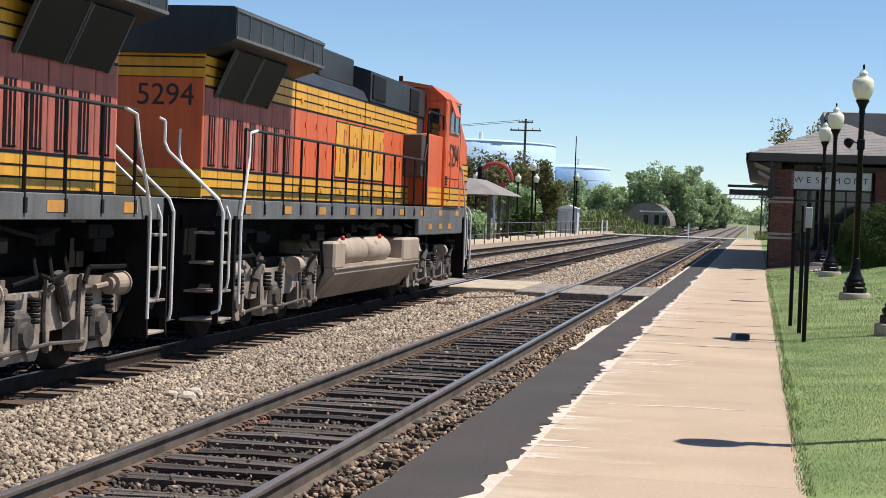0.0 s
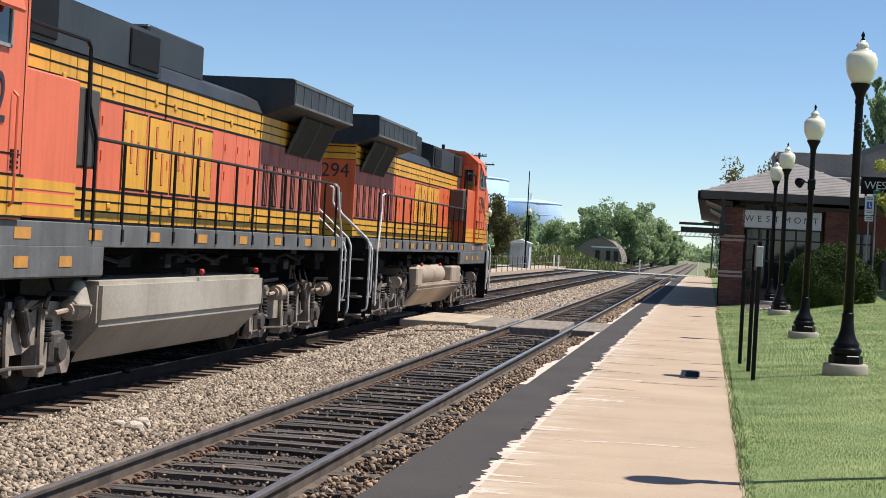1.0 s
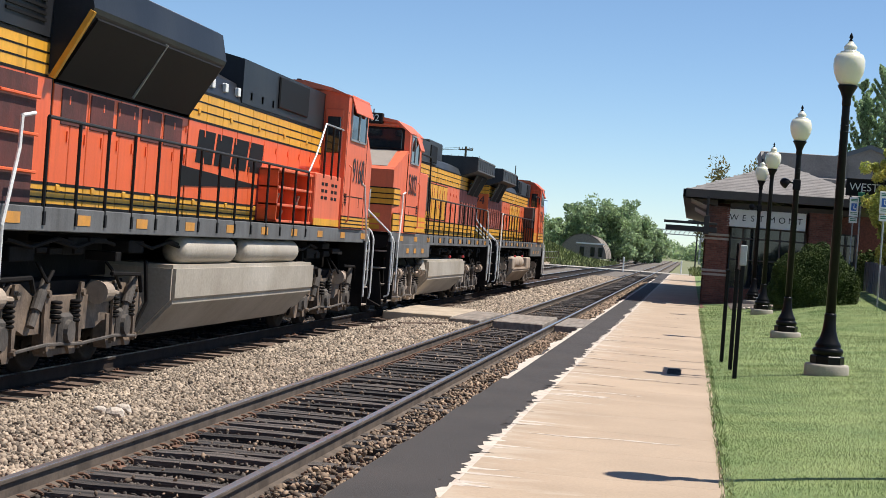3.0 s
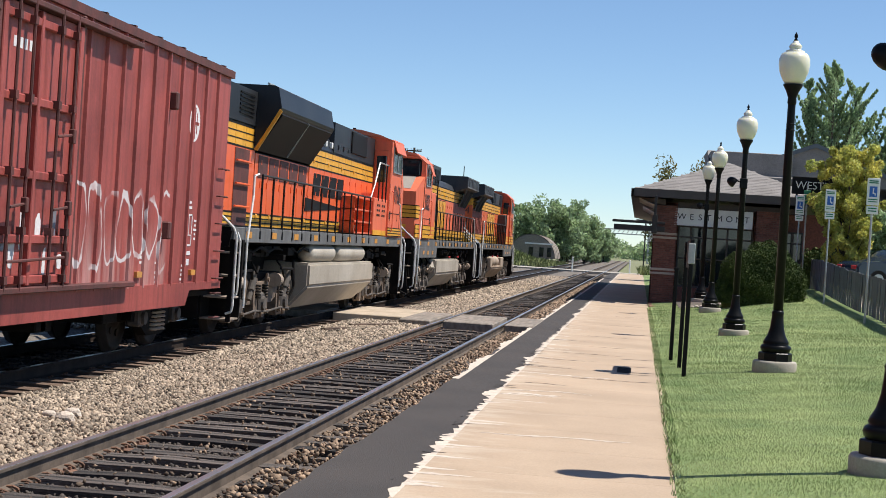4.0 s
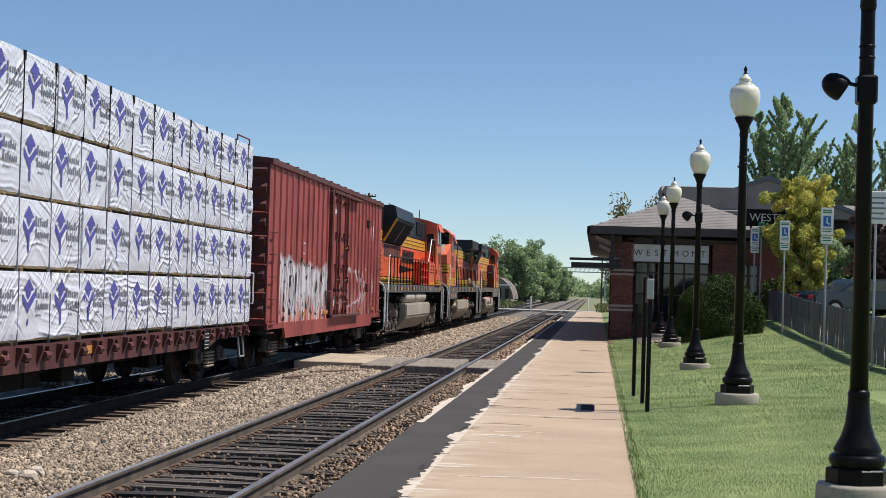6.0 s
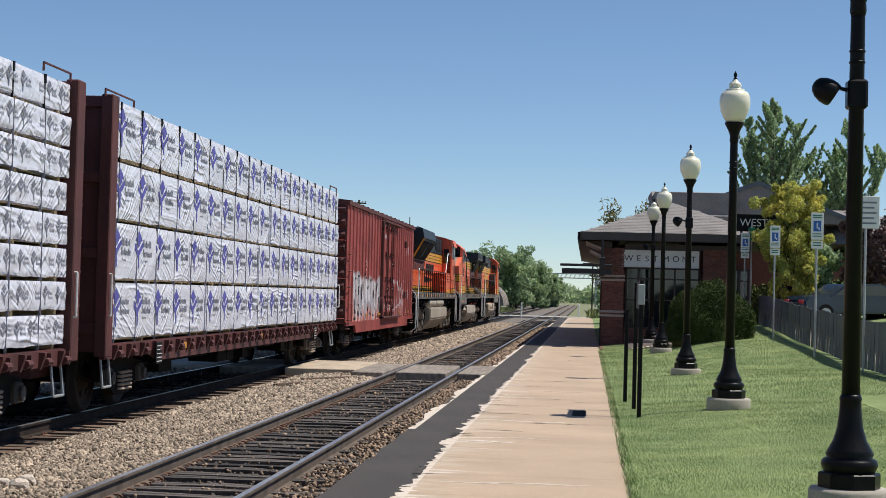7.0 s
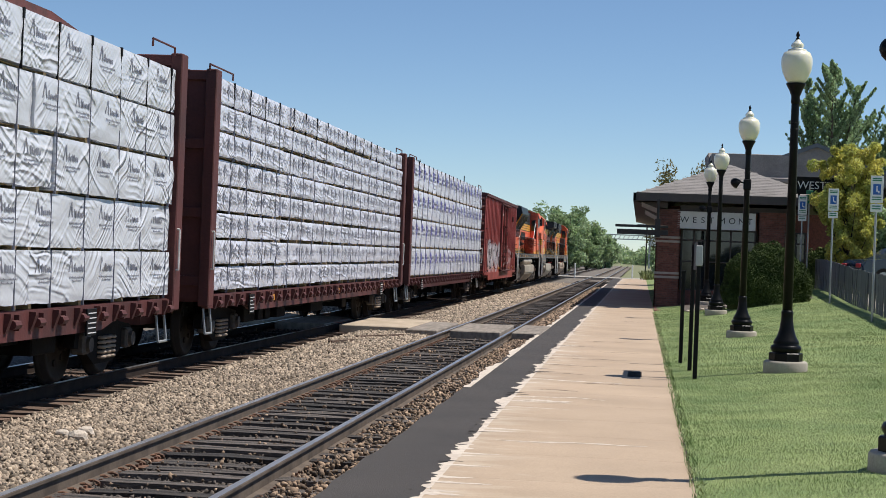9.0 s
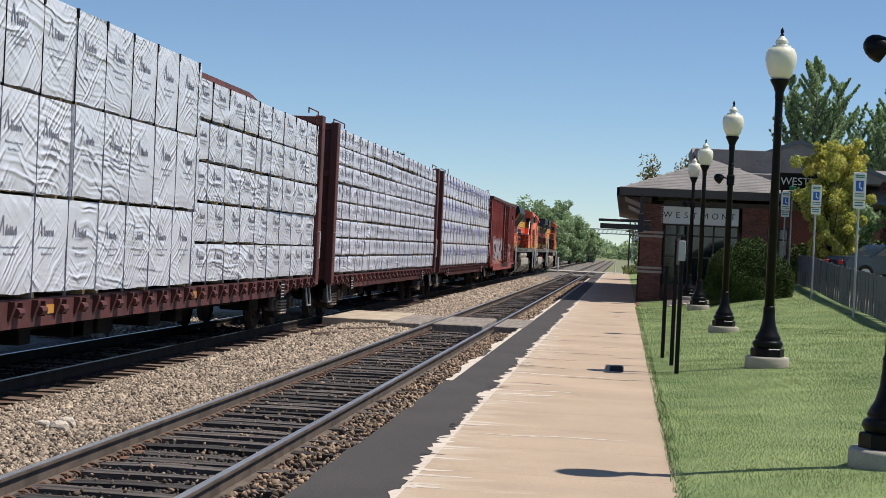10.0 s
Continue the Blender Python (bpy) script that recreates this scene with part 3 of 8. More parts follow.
# ragged pale lip where the asphalt meets the concrete
def ragged(name, x_in, x_out, y0, y1, step, reach, seed, z, material, parent, label):
    rng = random.Random(seed)
    bm = bmesh.new()
    a, b, y, d = [], [], y0, 0.0
    while y < y1:
        d = 0.55 * d + 0.45 * rng.uniform(-reach, reach) + (rng.random() < 0.15) * rng.uniform(0, reach)
        d = max(-0.2, min(d, 0.05))
        a.append(bm.verts.new((x_in, y, z)))
        b.append(bm.verts.new((x_out + d + 0.10 * noise.noise((y * 0.35, seed, 0)), y, z)))
        y += step * rng.uniform(0.4, 1.6)
    for i in range(len(a) - 1):
        bm.faces.new((a[i], a[i + 1], b[i + 1], b[i]))
    bmesh.ops.recalc_face_normals(bm, faces=bm.faces)
    return part(name, bm, material, parent, label)


ragged("worn_edge", -1.71, -1.80, -7.5, 150, 0.10, 0.12, 5, 0.0086, M["concrete_pale"], platform, "chipped pale concrete lip")

# asphalt dragged thinly over the edge, and scuffed pale scrapes beside it
for name, mat, count, x0, reach, wide, z, seed, note in (("asphalt_smear", "asphalt", 55, -1.86, 0.42, 0.10, 0.0098, 61, "thin asphalt smears over the concrete"), ("pale_scrape", "concrete_pale", 70, -1.74, 0.8, 0.13, 0.0090, 62, "pale scuffed scrapes on the concrete")):
    rg = random.Random(seed)
    bm = bmesh.new()
    for k in range(count):
        y = 12 + 45 * rg.random() ** 1.2
        d = reach * rg.uniform(0.15, 1.0) ** 1.8 * (1.25 if 20 < y < 34 else 0.7)
        w_, turn_ = wide * rg.uniform(0.35, 1.0), rg.uniform(-0.10, 0.10)
        n, z = 7, z + 0.000008
        lo = [bm.verts.new((x0 + d * i / n, y + turn_ * d * i / n - w_ * (1 - i / n) ** 0.7 * rg.uniform(0.4, 1.0), z)) for i in range(n)]
        hi = [bm.verts.new((x0 + d * i / n, y + turn_ * d * i / n + w_ * (1 - i / n) ** 0.7 * rg.uniform(0.4, 1.0), z)) for i in range(n)]
        tip_ = bm.verts.new((x0 + d, y + turn_ * d, z))
        for i in range(n - 1):
            bm.faces.new((lo[i], lo[i + 1], hi[i + 1], hi[i]))
        bm.faces.new((lo[-1], tip_, hi[-1]))
    part(name, bm, M[mat], platform, note)["kind"] = "stuff"

ragged("old_edge", -2.43, -2.53, 23.5, 120, 0.16, 0.06, 9, 0.0095, M["concrete_pale"], platform, "chipped pale lip beside the track")

# wooden and concrete walkway over the tracks
walkway = thing("track_crossing", Matrix(), "worn timber and concrete walkway laid across the tracks", "crossing", kind="structure")
for name, x0, x1, y0, y1, z1, mat in (("timber_panel", -4.60, -3.38, 39.7, 44.1, 0.03, "panel"), ("timber_panel", -3.12, -2.42, 39.9, 44.4, 0.03, "panel"),
                                      ("timber_panel", -5.62, -4.86, 39.3, 44.0, 0.03, "panel"), ("concrete_slab", -7.42, -5.68, 40.3, 45.0, 0.03, "slab_tan"),
                                      ("timber_panel", -9.05, -7.79, 40.3, 45.0, 0.02, "panel"), ("concrete_slab", -11.5, -9.3, 40.3, 45.0, 0.03, "concrete_grey")):
    bm = bmesh.new()
    box(bm, x0, x1, y0, y1, -0.28, z1, 0.02)
    part(name, bm, M[mat], walkway)

# rails
RAIL = [(-0.075, -0.18), (0.075, -0.18), (0.075, -0.165), (0.012, -0.145), (0.010, -0.04), (0.036, -0.03), (0.036, -0.006), (0.028, 0.0),
        (-0.028, 0.0), (-0.036, -0.006), (-0.036, -0.03), (-0.010, -0.04), (-0.012, -0.145), (-0.075, -0.165)]
track_things = []
for k, cx in enumerate(TRACKS):
    tr = thing("railway_track", pose(cx, 0, 0), ("empty rusty track on dark oily ties", "track on brown ties that carries the train", "outer track beyond the train")[k], "track", "parallel tracks", "structure")
    track_things.append(tr)
    for s in (-1, 1):
        bm = bmesh.new()
        prism(bm, RAIL, "y", -10, 420)
        rail = part("rail", bm, M["rail_dusty" if k == 0 else "rail_side"], tr)
        rail.location.x = s * GAUGE
        bm = bmesh.new()
        prism(bm, [(-0.032, 0.0), (0.032, 0.0), (0.029, 0.0025), (-0.029, 0.0025)], "y", -10, 420)
        head = part("rail_head", bm, M["rail_top"], rail, "polished running surface")
ties = {}
for mat in ("tie", "tie_brown"):
    ties[mat] = []
    for k in range(4):
        bm = bmesh.new()
        box(bm, -1.36, 1.36, -0.115, 0.115, -0.36, -0.150)
        bmesh.ops.subdivide_edges(bm, edges=[e for e in bm.edges if abs(e.verts[0].co.x - e.verts[1].co.x) > 1], cuts=5)
        for v in bm.verts:
            v.co += Vector((0.03, 0.025, 0.014)) * noise.noise(v.co * 3 + Vector((k * 7, 0, 0)))
        ties[mat].append(mesh_of("tie", bm, M[mat]))
plate_bm = bmesh.new()
box(plate_bm, -0.17, 0.17, -0.09, 0.09, -0.184, -0.172, 0.004)
for dx in (-0.1, 0.1):
    for dy in (-0.055, 0.055):
        box(plate_bm, dx - 0.014, dx + 0.014, dy - 0.014, dy + 0.014, -0.175, -0.148)
plate_me = mesh_of("tie_plate", plate_bm, M["rust"])
anchor_bm = bmesh.new()
tube(anchor_bm, [(0.03, -0.02, -0.15), (0.075, -0.02, -0.145), (0.115, 0.0, -0.165), (0.105, 0.03, -0.2), (0.06, 0.03, -0.19)], 0.013, 5)
anchor_me = mesh_of("rail_anchor", anchor_bm, M["rust"])
rng = random.Random(4)
for k, (tr, y0, y1) in enumerate(zip(track_things, (9.0, 9.0, 40.0), (140.0, 110.0, 150.0))):
    y, i = y0, 0
    while y < y1:
        mats = ties["tie"] if k == 0 else ties["tie_brown"]
        share("tie", rng.choice(mats), tr, pose(rng.uniform(-0.09, 0.09), y, -0.035 * rng.random() ** 2, 0, rng.uniform(-0.4, 0.4), rng.uniform(-2.4, 2.4)))
        if k == 0 and y < 60:
            for s in (-1, 1):
                share("tie_plate", plate_me, tr, pose(s * GAUGE, y, 0))
                if y < 40:
                    share("rail_anchor", anchor_me, tr, pose(s * GAUGE, y + 0.14, 0, 0, 0, 0 if s < 0 else 180))
                    if s < 0:
                        share("rail_anchor", anchor_me, tr, pose(s * GAUGE, y - 0.16, 0))
        if k == 1 and y < 40:
            share("tie_plate", plate_me, tr, pose(GAUGE, y, 0))
        y, i = y + 0.5 + rng.uniform(-0.08, 0.08), i + 1

# dark sheet below the train: oil stain with the train's shade painted in
structure("oily_bed", grid_sheet(-9.95, -7.0, -10, 200, 8, 60, lambda x, y: -0.195 + 0.012 * noise.noise((x * 2, y * 2, 0))), M["oily_shaded"], "oil-stained stone bed with the train's shade put into its colour", "ballast")
# loose stones: dense and fine near the camera, coarser further off
rng_np = np.random.default_rng(11)


def stones(name, x0, x1, y0, y1, per_m2, size, material, z, label, seed, hump=0.0):
    n = int((x1 - x0) * (y1 - y0) * per_m2)
    r = np.random.default_rng(seed)
    p = np.stack([r.uniform(x0, x1, n), r.uniform(y0, y1, n), np.zeros(n)], 1)
    p[:, 2] = z + hump * np.sin(np.clip((p[:, 0] - x0) / (x1 - x0), 0, 1) * math.pi) + r.uniform(-0.02, 0.012, n)
    me = scatter(name, p, size * r.uniform(0.55, 1.25, n), material, seed + 1)
    return tagged(new(name, me), label, "ballast", "", "stuff")


stones("ballast_stones", -6.95, -4.85, 10, 26, 820, 0.030, M["stone"], -0.145, "loose tan and grey ballast stones between the tracks", 21, 0.06)
stones("ballast_stones", -6.95, -4.85, 26, 58, 400, 0.041, M["stone"], -0.145, "loose tan and grey ballast stones between the tracks", 22, 0.06)
stones("ballast_stones", -7.0, -4.85, 58, 120, 90, 0.075, M["stone"], -0.14, "loose tan and grey ballast stones between the tracks", 23, 0.05)
stones("ballast_stones", -3.15, -2.48, 9, 45, 170, 0.030, M["stone_brown"], -0.160, "loose stones along the platform side of the near rail", 24, 0.02)
stones("ballast_stones", -2.66, -2.46, 9, 45, 220, 0.03, M["stone_brown"], -0.15, "loose stones along the platform side of the near rail", 44, 0.05)
stones("ballast_stones", -4.65, -3.32, 9, 60, 14, 0.022, M["stone_brown"], -0.150, "stray pale stones among the ties", 45)
stones("ballast_stones", -3.15, -2.5, 45, 110, 80, 0.06, M["stone_brown"], -0.15, "loose stones along the platform side of the near rail", 25, 0.05)
stones("oily_ballast_stones", -4.66, -3.31, 9, 34, 420, 0.026, M["oily"], -0.205, "dark oily ballast between the rails of the near track", 26)
stones("oily_ballast_stones", -4.66, -3.31, 34, 70, 150, 0.04, M["oily"], -0.210, "dark oily ballast between the rails of the near track", 27)
stones("ballast_stones", -11.0, -9.2, 30, 110, 120, 0.06, M["stone"], -0.14, "loose stones between the outer tracks", 28, 0.05)
stones("oily_ballast_stones", -9.15, -7.7, 9, 60, 150, 0.04, M["oily_shaded"], -0.18, "oily ballast under the train, colour darkened for its shade", 29)

# grass blades on the lawn nearest the camera
def blades(name, n, x0, x1, y0, y1, length, seed, label):
    r = np.random.default_rng(seed)
    x, y = r.uniform(x0, x1, n), r.uniform(y0, y1, n)
    k = np.clip((y - 42) / 22, 0, 1)
    z = 0.015 + 0.07 * np.maximum(x - 0.46, 0) * (1 + 0.7 * k) + 0.28 * k * np.clip((x - 2.7) / 1.6, 0, 1) + 0.02 * np.sin(x * 1.3 + y * 0.4)
    a = r.uniform(0, 2 * math.pi, n)
    s = length * r.uniform(0.5, 1.3, n)
    w = s * 0.10
    lean = r.normal(size=(n, 2)) * (s * 0.45)[:, None]
    base = np.stack([x, y, z - 0.005], 1)
    side = np.stack([np.cos(a) * w, np.sin(a) * w, np.zeros(n)], 1)
    tip = base + np.stack([lean[:, 0], lean[:, 1], s], 1)
    v = np.stack([base - side, base + side, tip], 1).reshape(-1, 3)
    me = raw(name, v, np.arange(n * 3).reshape(-1, 3), M["grass"])
    return tagged(new(name, me), label, "grass", "", "stuff")


blades("lawn_grass", 230000, 0.47, 4.6, 12, 30, 0.024, 31, "short mown grass blades")
blades("lawn_grass", 150000, 0.47, 6.3, 30, 64, 0.036, 32, "short mown grass blades")
blades("lawn_edge_grass", 7000, 0.40, 0.52, 12, 60, 0.05, 33, "longer yellow-green grass along the slab edge")

# ---- platform lamps ----
def street_lamp(x, y, z, label, spot=False):
    t = thing("street_lamp", pose(x, y, z), label, "street lamp", "platform lamps")
    bm = bmesh.new()
    lathe(bm, [(0.36, -0.25), (0.36, 0.13), (0.34, 0.16), (0.0, 0.165)], 20)
    part("footing", bm, M["concrete_grey"], t, "round pale concrete footing")
    bm = bmesh.new()
    lathe(bm, [(0.225, 0.29), (0.225, 0.31), (0.24, 0.33), (0.255, 0.37), (0.24, 0.41), (0.20, 0.43), (0.215, 0.46), (0.195, 0.50), (0.15, 0.58),
               (0.115, 0.70), (0.098, 0.85), (0.095, 0.93), (0.102, 0.95), (0.095, 0.97), (0.086, 0.99)], 16)
    part("base", bm, M["black"], t)
    bm = bmesh.new()
    lathe(bm, [(0.275, 0.163), (0.275, 0.285), (0.262, 0.298), (0.20, 0.30)], 8)
    for f in bm.faces:
        f.smooth = False
    part("plinth", bm, M["black"], t, "eight-sided black plinth")
    bm = bmesh.new()
    lathe(bm, [(0.082, 0.98), (0.064, 4.35), (0.063, 4.40)], 14)
    for zz in (3.95, 4.05):
        lathe(bm, [(0.07, zz), (0.075, zz + 0.01), (0.07, zz + 0.02)], 14)
    part("pole", bm, M["black"], t)
    bm = bmesh.new()
    lathe(bm, [(0.064, 4.38), (0.075, 4.42), (0.07, 4.50), (0.105, 4.60), (0.15, 4.68), (0.16, 4.70), (0.16, 4.72), (0.10, 4.725)], 16)
    part("collar", bm, M["black"], t)
    bm = bmesh.new()
    lathe(bm, [(0.13, 4.715), (0.185, 4.80), (0.235, 4.92), (0.255, 5.04), (0.25, 5.14), (0.215, 5.22), (0.15, 5.255), (0.155, 5.27), (0.10, 5.285), (0.095, 5.31),
               (0.11, 5.34), (0.085, 5.38), (0.05, 5.41), (0.045, 5.43), (0.02, 5.44)], 20)
    part("globe", bm, M["globe"], t, "frosted cream acorn globe")
    bm = bmesh.new()
    lathe(bm, [(0.03, 5.435), (0.035, 5.45), (0.015, 5.475), (0.032, 5.50), (0.028, 5.53), (0.006, 5.575), (0.003, 5.58)], 10)
    part("finial", bm, M["black"], t)
    if spot:
        bm = bmesh.new()
        tube(bm, [(0.0, 0, 3.70), (-0.13, 0, 3.72), (-0.22, 0, 3.76)], 0.018)
        box(bm, -0.09, 0.09, -0.09, 0.09, 3.54, 3.80, 0.02)
        arm = part("spot_arm", bm, M["black"], t)
        bm = bmesh.new()
        m = Matrix.Translation((-0.27, -0.02, 3.70)) @ Matrix.Scale(0.62, 4) @ Matrix.Rotation(radians(-58), 4, 'Y')
        lathe(bm, [(0.0, 0.215), (0.06, 0.205), (0.115, 0.17), (0.16, 0.10), (0.185, 0.01), (0.185, -0.08), (0.17, -0.13), (0.15, -0.14), (0.0, -0.12)], 24)
        bmesh.ops.transform(bm, matrix=m, verts=bm.verts)
        part("spotlight", bm, M["black"], t, "black bowl spotlight turned down")
    return t


for x, y, dz, spot in ((2.33, 15.05, 0.0, True), (2.33, 27.7, 0.02, False), (2.37, 40.3, -0.02, True), (2.40, 54.6, 0.0, False), (2.43, 64.0, 0.0, True)):
    street_lamp(x, y, lawn_z(x, y) + dz, "tall black street lamp with a cream acorn globe" + (" and a spotlight" if spot else ""), spot)

# ---- station building ----
station = thing("station_building", pose(0, 66.3, 0), "dark red brick station with a low grey hipped roof", "building")
bm = bmesh.new()
box(bm, 0.95, 6.4, 0.85, 38.0, -0.3, 4.1)
box(bm, 6.4, 16.0, 6.2, 30.0, -0.3, 4.1)
part("wall", bm, M["brick_far"], station, "dark red brick wall")


def brick_pier(x0, x1, y0, y1, z0, z1, bands=()):
    bm = bmesh.new()
    box(bm, x0 + 0.01, x1 - 0.01, y0 + 0.01, y1 - 0.01, z0, z1)
    pier = part("pier", bm, M["mortar"], station, "brick corner pier")
    bm = bmesh.new()
    z, row = z0, 0
    while z < z1 - 0.05:
        for a0, a1, fix, ax in ((x0, x1, y0, "x"), (y0, y1, x0, "y")):
            a = a0 - (0.1 if row % 2 else 0)
            while a < a1 - 0.02:
                lo, hi = max(a, a0), min(a + 0.195, a1)
                if hi - lo > 0.03:
                    if ax == "x":
                        box(bm, lo, hi, fix, fix + 0.05, z, z + 0.062)
                    else:
                        box(bm, fix, fix + 0.05, lo, hi, z, z + 0.062)
                a += 0.205
        z, row = z + 0.073, row + 1
    ob = part("bricks", bm, M["brick_far"], pier)
    ob["kind"] = "stuff"
    for zb in bands:
        bm = bmesh.new()
        box(bm, x0 - 0.03, x1 + 0.03, y0 - 0.03, y1, zb, zb + 0.09, 0.01)
        part("stone_band", bm, M["stone_band"], pier, "pale stone band")


brick_pier(0.47, 1.40, 0.0, 0.9, 0.0, 3.95, (2.62, 2.78, 1.20, 1.36))
brick_pier(4.45, 5.5, 0.0, 0.9, 0.0, 3.95)
bm = bmesh.new()
box(bm, 1.40, 6.4, 0.35, 0.85, -0.1, 0.75, 0.01)
part("low_wall", bm, M["brick_far"], station, "low brick wall under the windows")
for x0, x1 in ((1.5, 4.4), (5.55, 6.35)):
    bm = bmesh.new()
    box(bm, x0, x1, 0.60, 0.64, 0.75, 3.2)
    win = part("window", bm, M["glass"], station, "dark glazing")
    n = max(2, round((x1 - x0) / 0.48))
    for i in range(n + 1):
        bm = bmesh.new()
        xx = x0 + (x1 - x0) * i / n
        box(bm, xx - 0.035, xx + 0.035, 0.52, 0.62, 0.75, 3.2, 0.006)
        part("mullion", bm, M["trim"], win)
    for zz in (0.78, 1.9, 2.75, 3.17):
        bm = bmesh.new()
        box(bm, x0, x1, 0.53, 0.61, zz - 0.03, zz + 0.03, 0.006)
        part("transom", bm, M["trim"], win)
bm = bmesh.new()
box(bm, 1.40, 6.4, 0.10, 0.85, 3.90, 4.12, 0.01)
part("frieze", bm, M["trim"], station, "brown frieze board under the eaves")
# station name board
board = thing("station_sign", pose(2.82, 66.34, 3.54), "white station name board with dark spaced letters", "sign")
bm = bmesh.new()
box(bm, -1.53, 1.53, -0.03, 0.03, -0.345, 0.345, 0.01)
part("panel", bm, M["white"], board)
bm = bmesh.new()
for z0 in (-0.365, 0.345):
    box(bm, -1.56, 1.56, -0.04, 0.04, z0, z0 + 0.02)
part("frame", bm, M["trim"], board)
for ch, xx in zip("WESTMONT", (-1.25, -0.86, -0.53, -0.20, 0.22, 0.61, 0.98, 1.30)):
    writing("letter", ch, 0.34, M["letter"], board, pose(xx, -0.034, 0, 90, 0, 0))

# roof: hipped, with a raised block and a low cross gable
def roof_mesh(x0, x1, y0, y1, z0, z1, run):
    bm = bmesh.new()
    a = [bm.verts.new(p) for p in ((x0, y0, z0), (x1, y0, z0), (x1, y1, z0), (x0, y1, z0))]
    r0, r1 = bm.verts.new((x0 + run, y0 + run, z1)), bm.verts.new((x1 - run, y0 + run, z1))
    r2, r3 = bm.verts.new((x1 - run, y1 - run, z1)), bm.verts.new((x0 + run, y1 - run, z1))
    for f in ((a[0], a[1], r1, r0), (a[1], a[2], r2, r1), (a[2], a[3], r3, r2), (a[3], a[0], r0, r3), (r0, r1, r2, r3)):
        bm.faces.new(f)
    return bm


part("roof", roof_mesh(6.0, 17.2, 5.3, 33.0, 4.50, 6.2, 5.0), M["shingle"], station, "weathered grey-brown shingle roof")
part("roof", roof_mesh(-0.40, 7.2, -0.85, 39.0, 4.50, 5.95, 3.78), M["shingle"], station, "weathered grey-brown shingle roof")
bm = bmesh.new()
course = 0
# shingle courses on the front slope
for i in range(21):
    f = i / 21
    x0, x1 = -0.40 + 3.78 * f, 7.2 - 3.78 * f
    y0, z0 = -0.85 + 3.78 * f, 4.50 + 1.45 * f
    xx = x0 + 0.05 + (0.2 if i % 2 else 0)
    while xx < x1 - 0.4:
        w = 0.38
        vs = [bm.verts.new(p) for p in ((xx, y0, z0 + 0.010), (xx + w, y0, z0 + 0.010), (xx + w, y0 + 0.20, z0 + 0.078), (xx, y0 + 0.20, z0 + 0.078))]
        lo = [bm.verts.new(p) for p in ((xx, y0, z0 - 0.002), (xx + w, y0, z0 - 0.002))]
        bm.faces.new(vs), bm.faces.new((lo[0], lo[1], vs[1], vs[0]))
        xx += w + 0.006
ob = part("shingles", bm, M["shingle"], station, "courses of grey shingles")
ob["kind"] = "stuff"
bm = bmesh.new()
prism(bm, [(-0.45, 4.22), (-0.45, 4.50), (-0.36, 4.54), (7.25, 4.54), (7.25, 4.22)], "y", -0.92, -0.80)
prism(bm, [(-0.92, 4.22), (-0.92, 4.52), (39, 4.52), (39, 4.22)], "x", -0.48, -0.38)
part("gutter", bm, M["trim"], station, "dark brown gutter and fascia")
bm = bmesh.new()
box(bm, -0.38, 7.2, -0.80, 0.30, 4.24, 4.28)
box(bm, -0.38, 1.2, -0.80, 38.8, 4.235, 4.275)
part("soffit", bm, M["trim"], station)
bm = bmesh.new()
prism(bm, [(-0.40, 4.2), (0.9, 3.95), (0.9, 4.2)], "y", 0.0, 38.0)
part("cove", bm, M["trim"], station)
for yy in (-0.1, 1.2, 2.4, 3.6):
    for dz in (0.0, 0.16):
        bm = bmesh.new()
        prism(bm, [(-0.15 + dz * 1.0, 4.12 - dz * 2), (0.55, 3.85 - dz * 2), (0.55, 3.92 - dz * 2), (-0.15 + dz, 4.19 - dz * 2)], "y", yy, yy + 0.12)
        part("eave_bracket", bm, M["stone_band"], station, "pale scrolled bracket")
bm = bmesh.new()
box(bm, 2.75, 6.2, 5.2, 12.0, 5.2, 6.55)
part("raised_wall", bm, M["shingle"], station)
bm = bmesh.new()
prism(bm, [(5.0, 5.55), (8.0, 6.75), (12.2, 6.75), (12.2, 6.65), (5.0, 5.4)], "x", 2.70, 6.25)
part("raised_roof", bm, M["shingle"], station)
bm = bmesh.new()
prism(bm, [(3.0, 5.35), (7.15, 6.95), (11.3, 5.35)], "y", 5.4, 16.0)
part("cross_gable_roof", bm, M["shingle"], station, "low grey cross gable")
bm = bmesh.new()
for sx in (-1, 1):
    prism(bm, [(7.15, 6.95), (7.15, 7.13), (7.15 + sx * 4.3, 5.46), (7.15 + sx * 4.3, 5.28)], "y", 5.30, 5.55)
    prism(bm, [(7.15, 6.96), (7.15, 7.06), (7.15 + sx * 0.35, 6.93), (7.15 + sx * 0.35, 6.83)], "y", 5.4, 16.0)
part("rake_trim", bm, M["gutter"], station, "blue-grey metal rake trim")
# dark sign beam that reaches over the platform
beam = thing("sign_bracket", pose(0.0, 64.2, 0), "dark double beam with a hanging platform sign", "sign")
for z0, z1, x0 in ((3.14, 3.24, -1.12), (2.86, 3.06, -1.05)):
    bm = bmesh.new()
    box(bm, x0, 0.9, -0.06, 0.06, z0, z1, 0.01)
    part("beam", bm, M["dark_steel"], beam)
bm = bmesh.new()
box(bm, 0.40, 0.60, -0.10, 2.2, 2.8, 3.5, 0.01)
box(bm, 0.45, 0.55, -0.06, 0.06, 3.2, 4.25, 0.01)
part("bracket", bm, M["dark_steel"], beam)

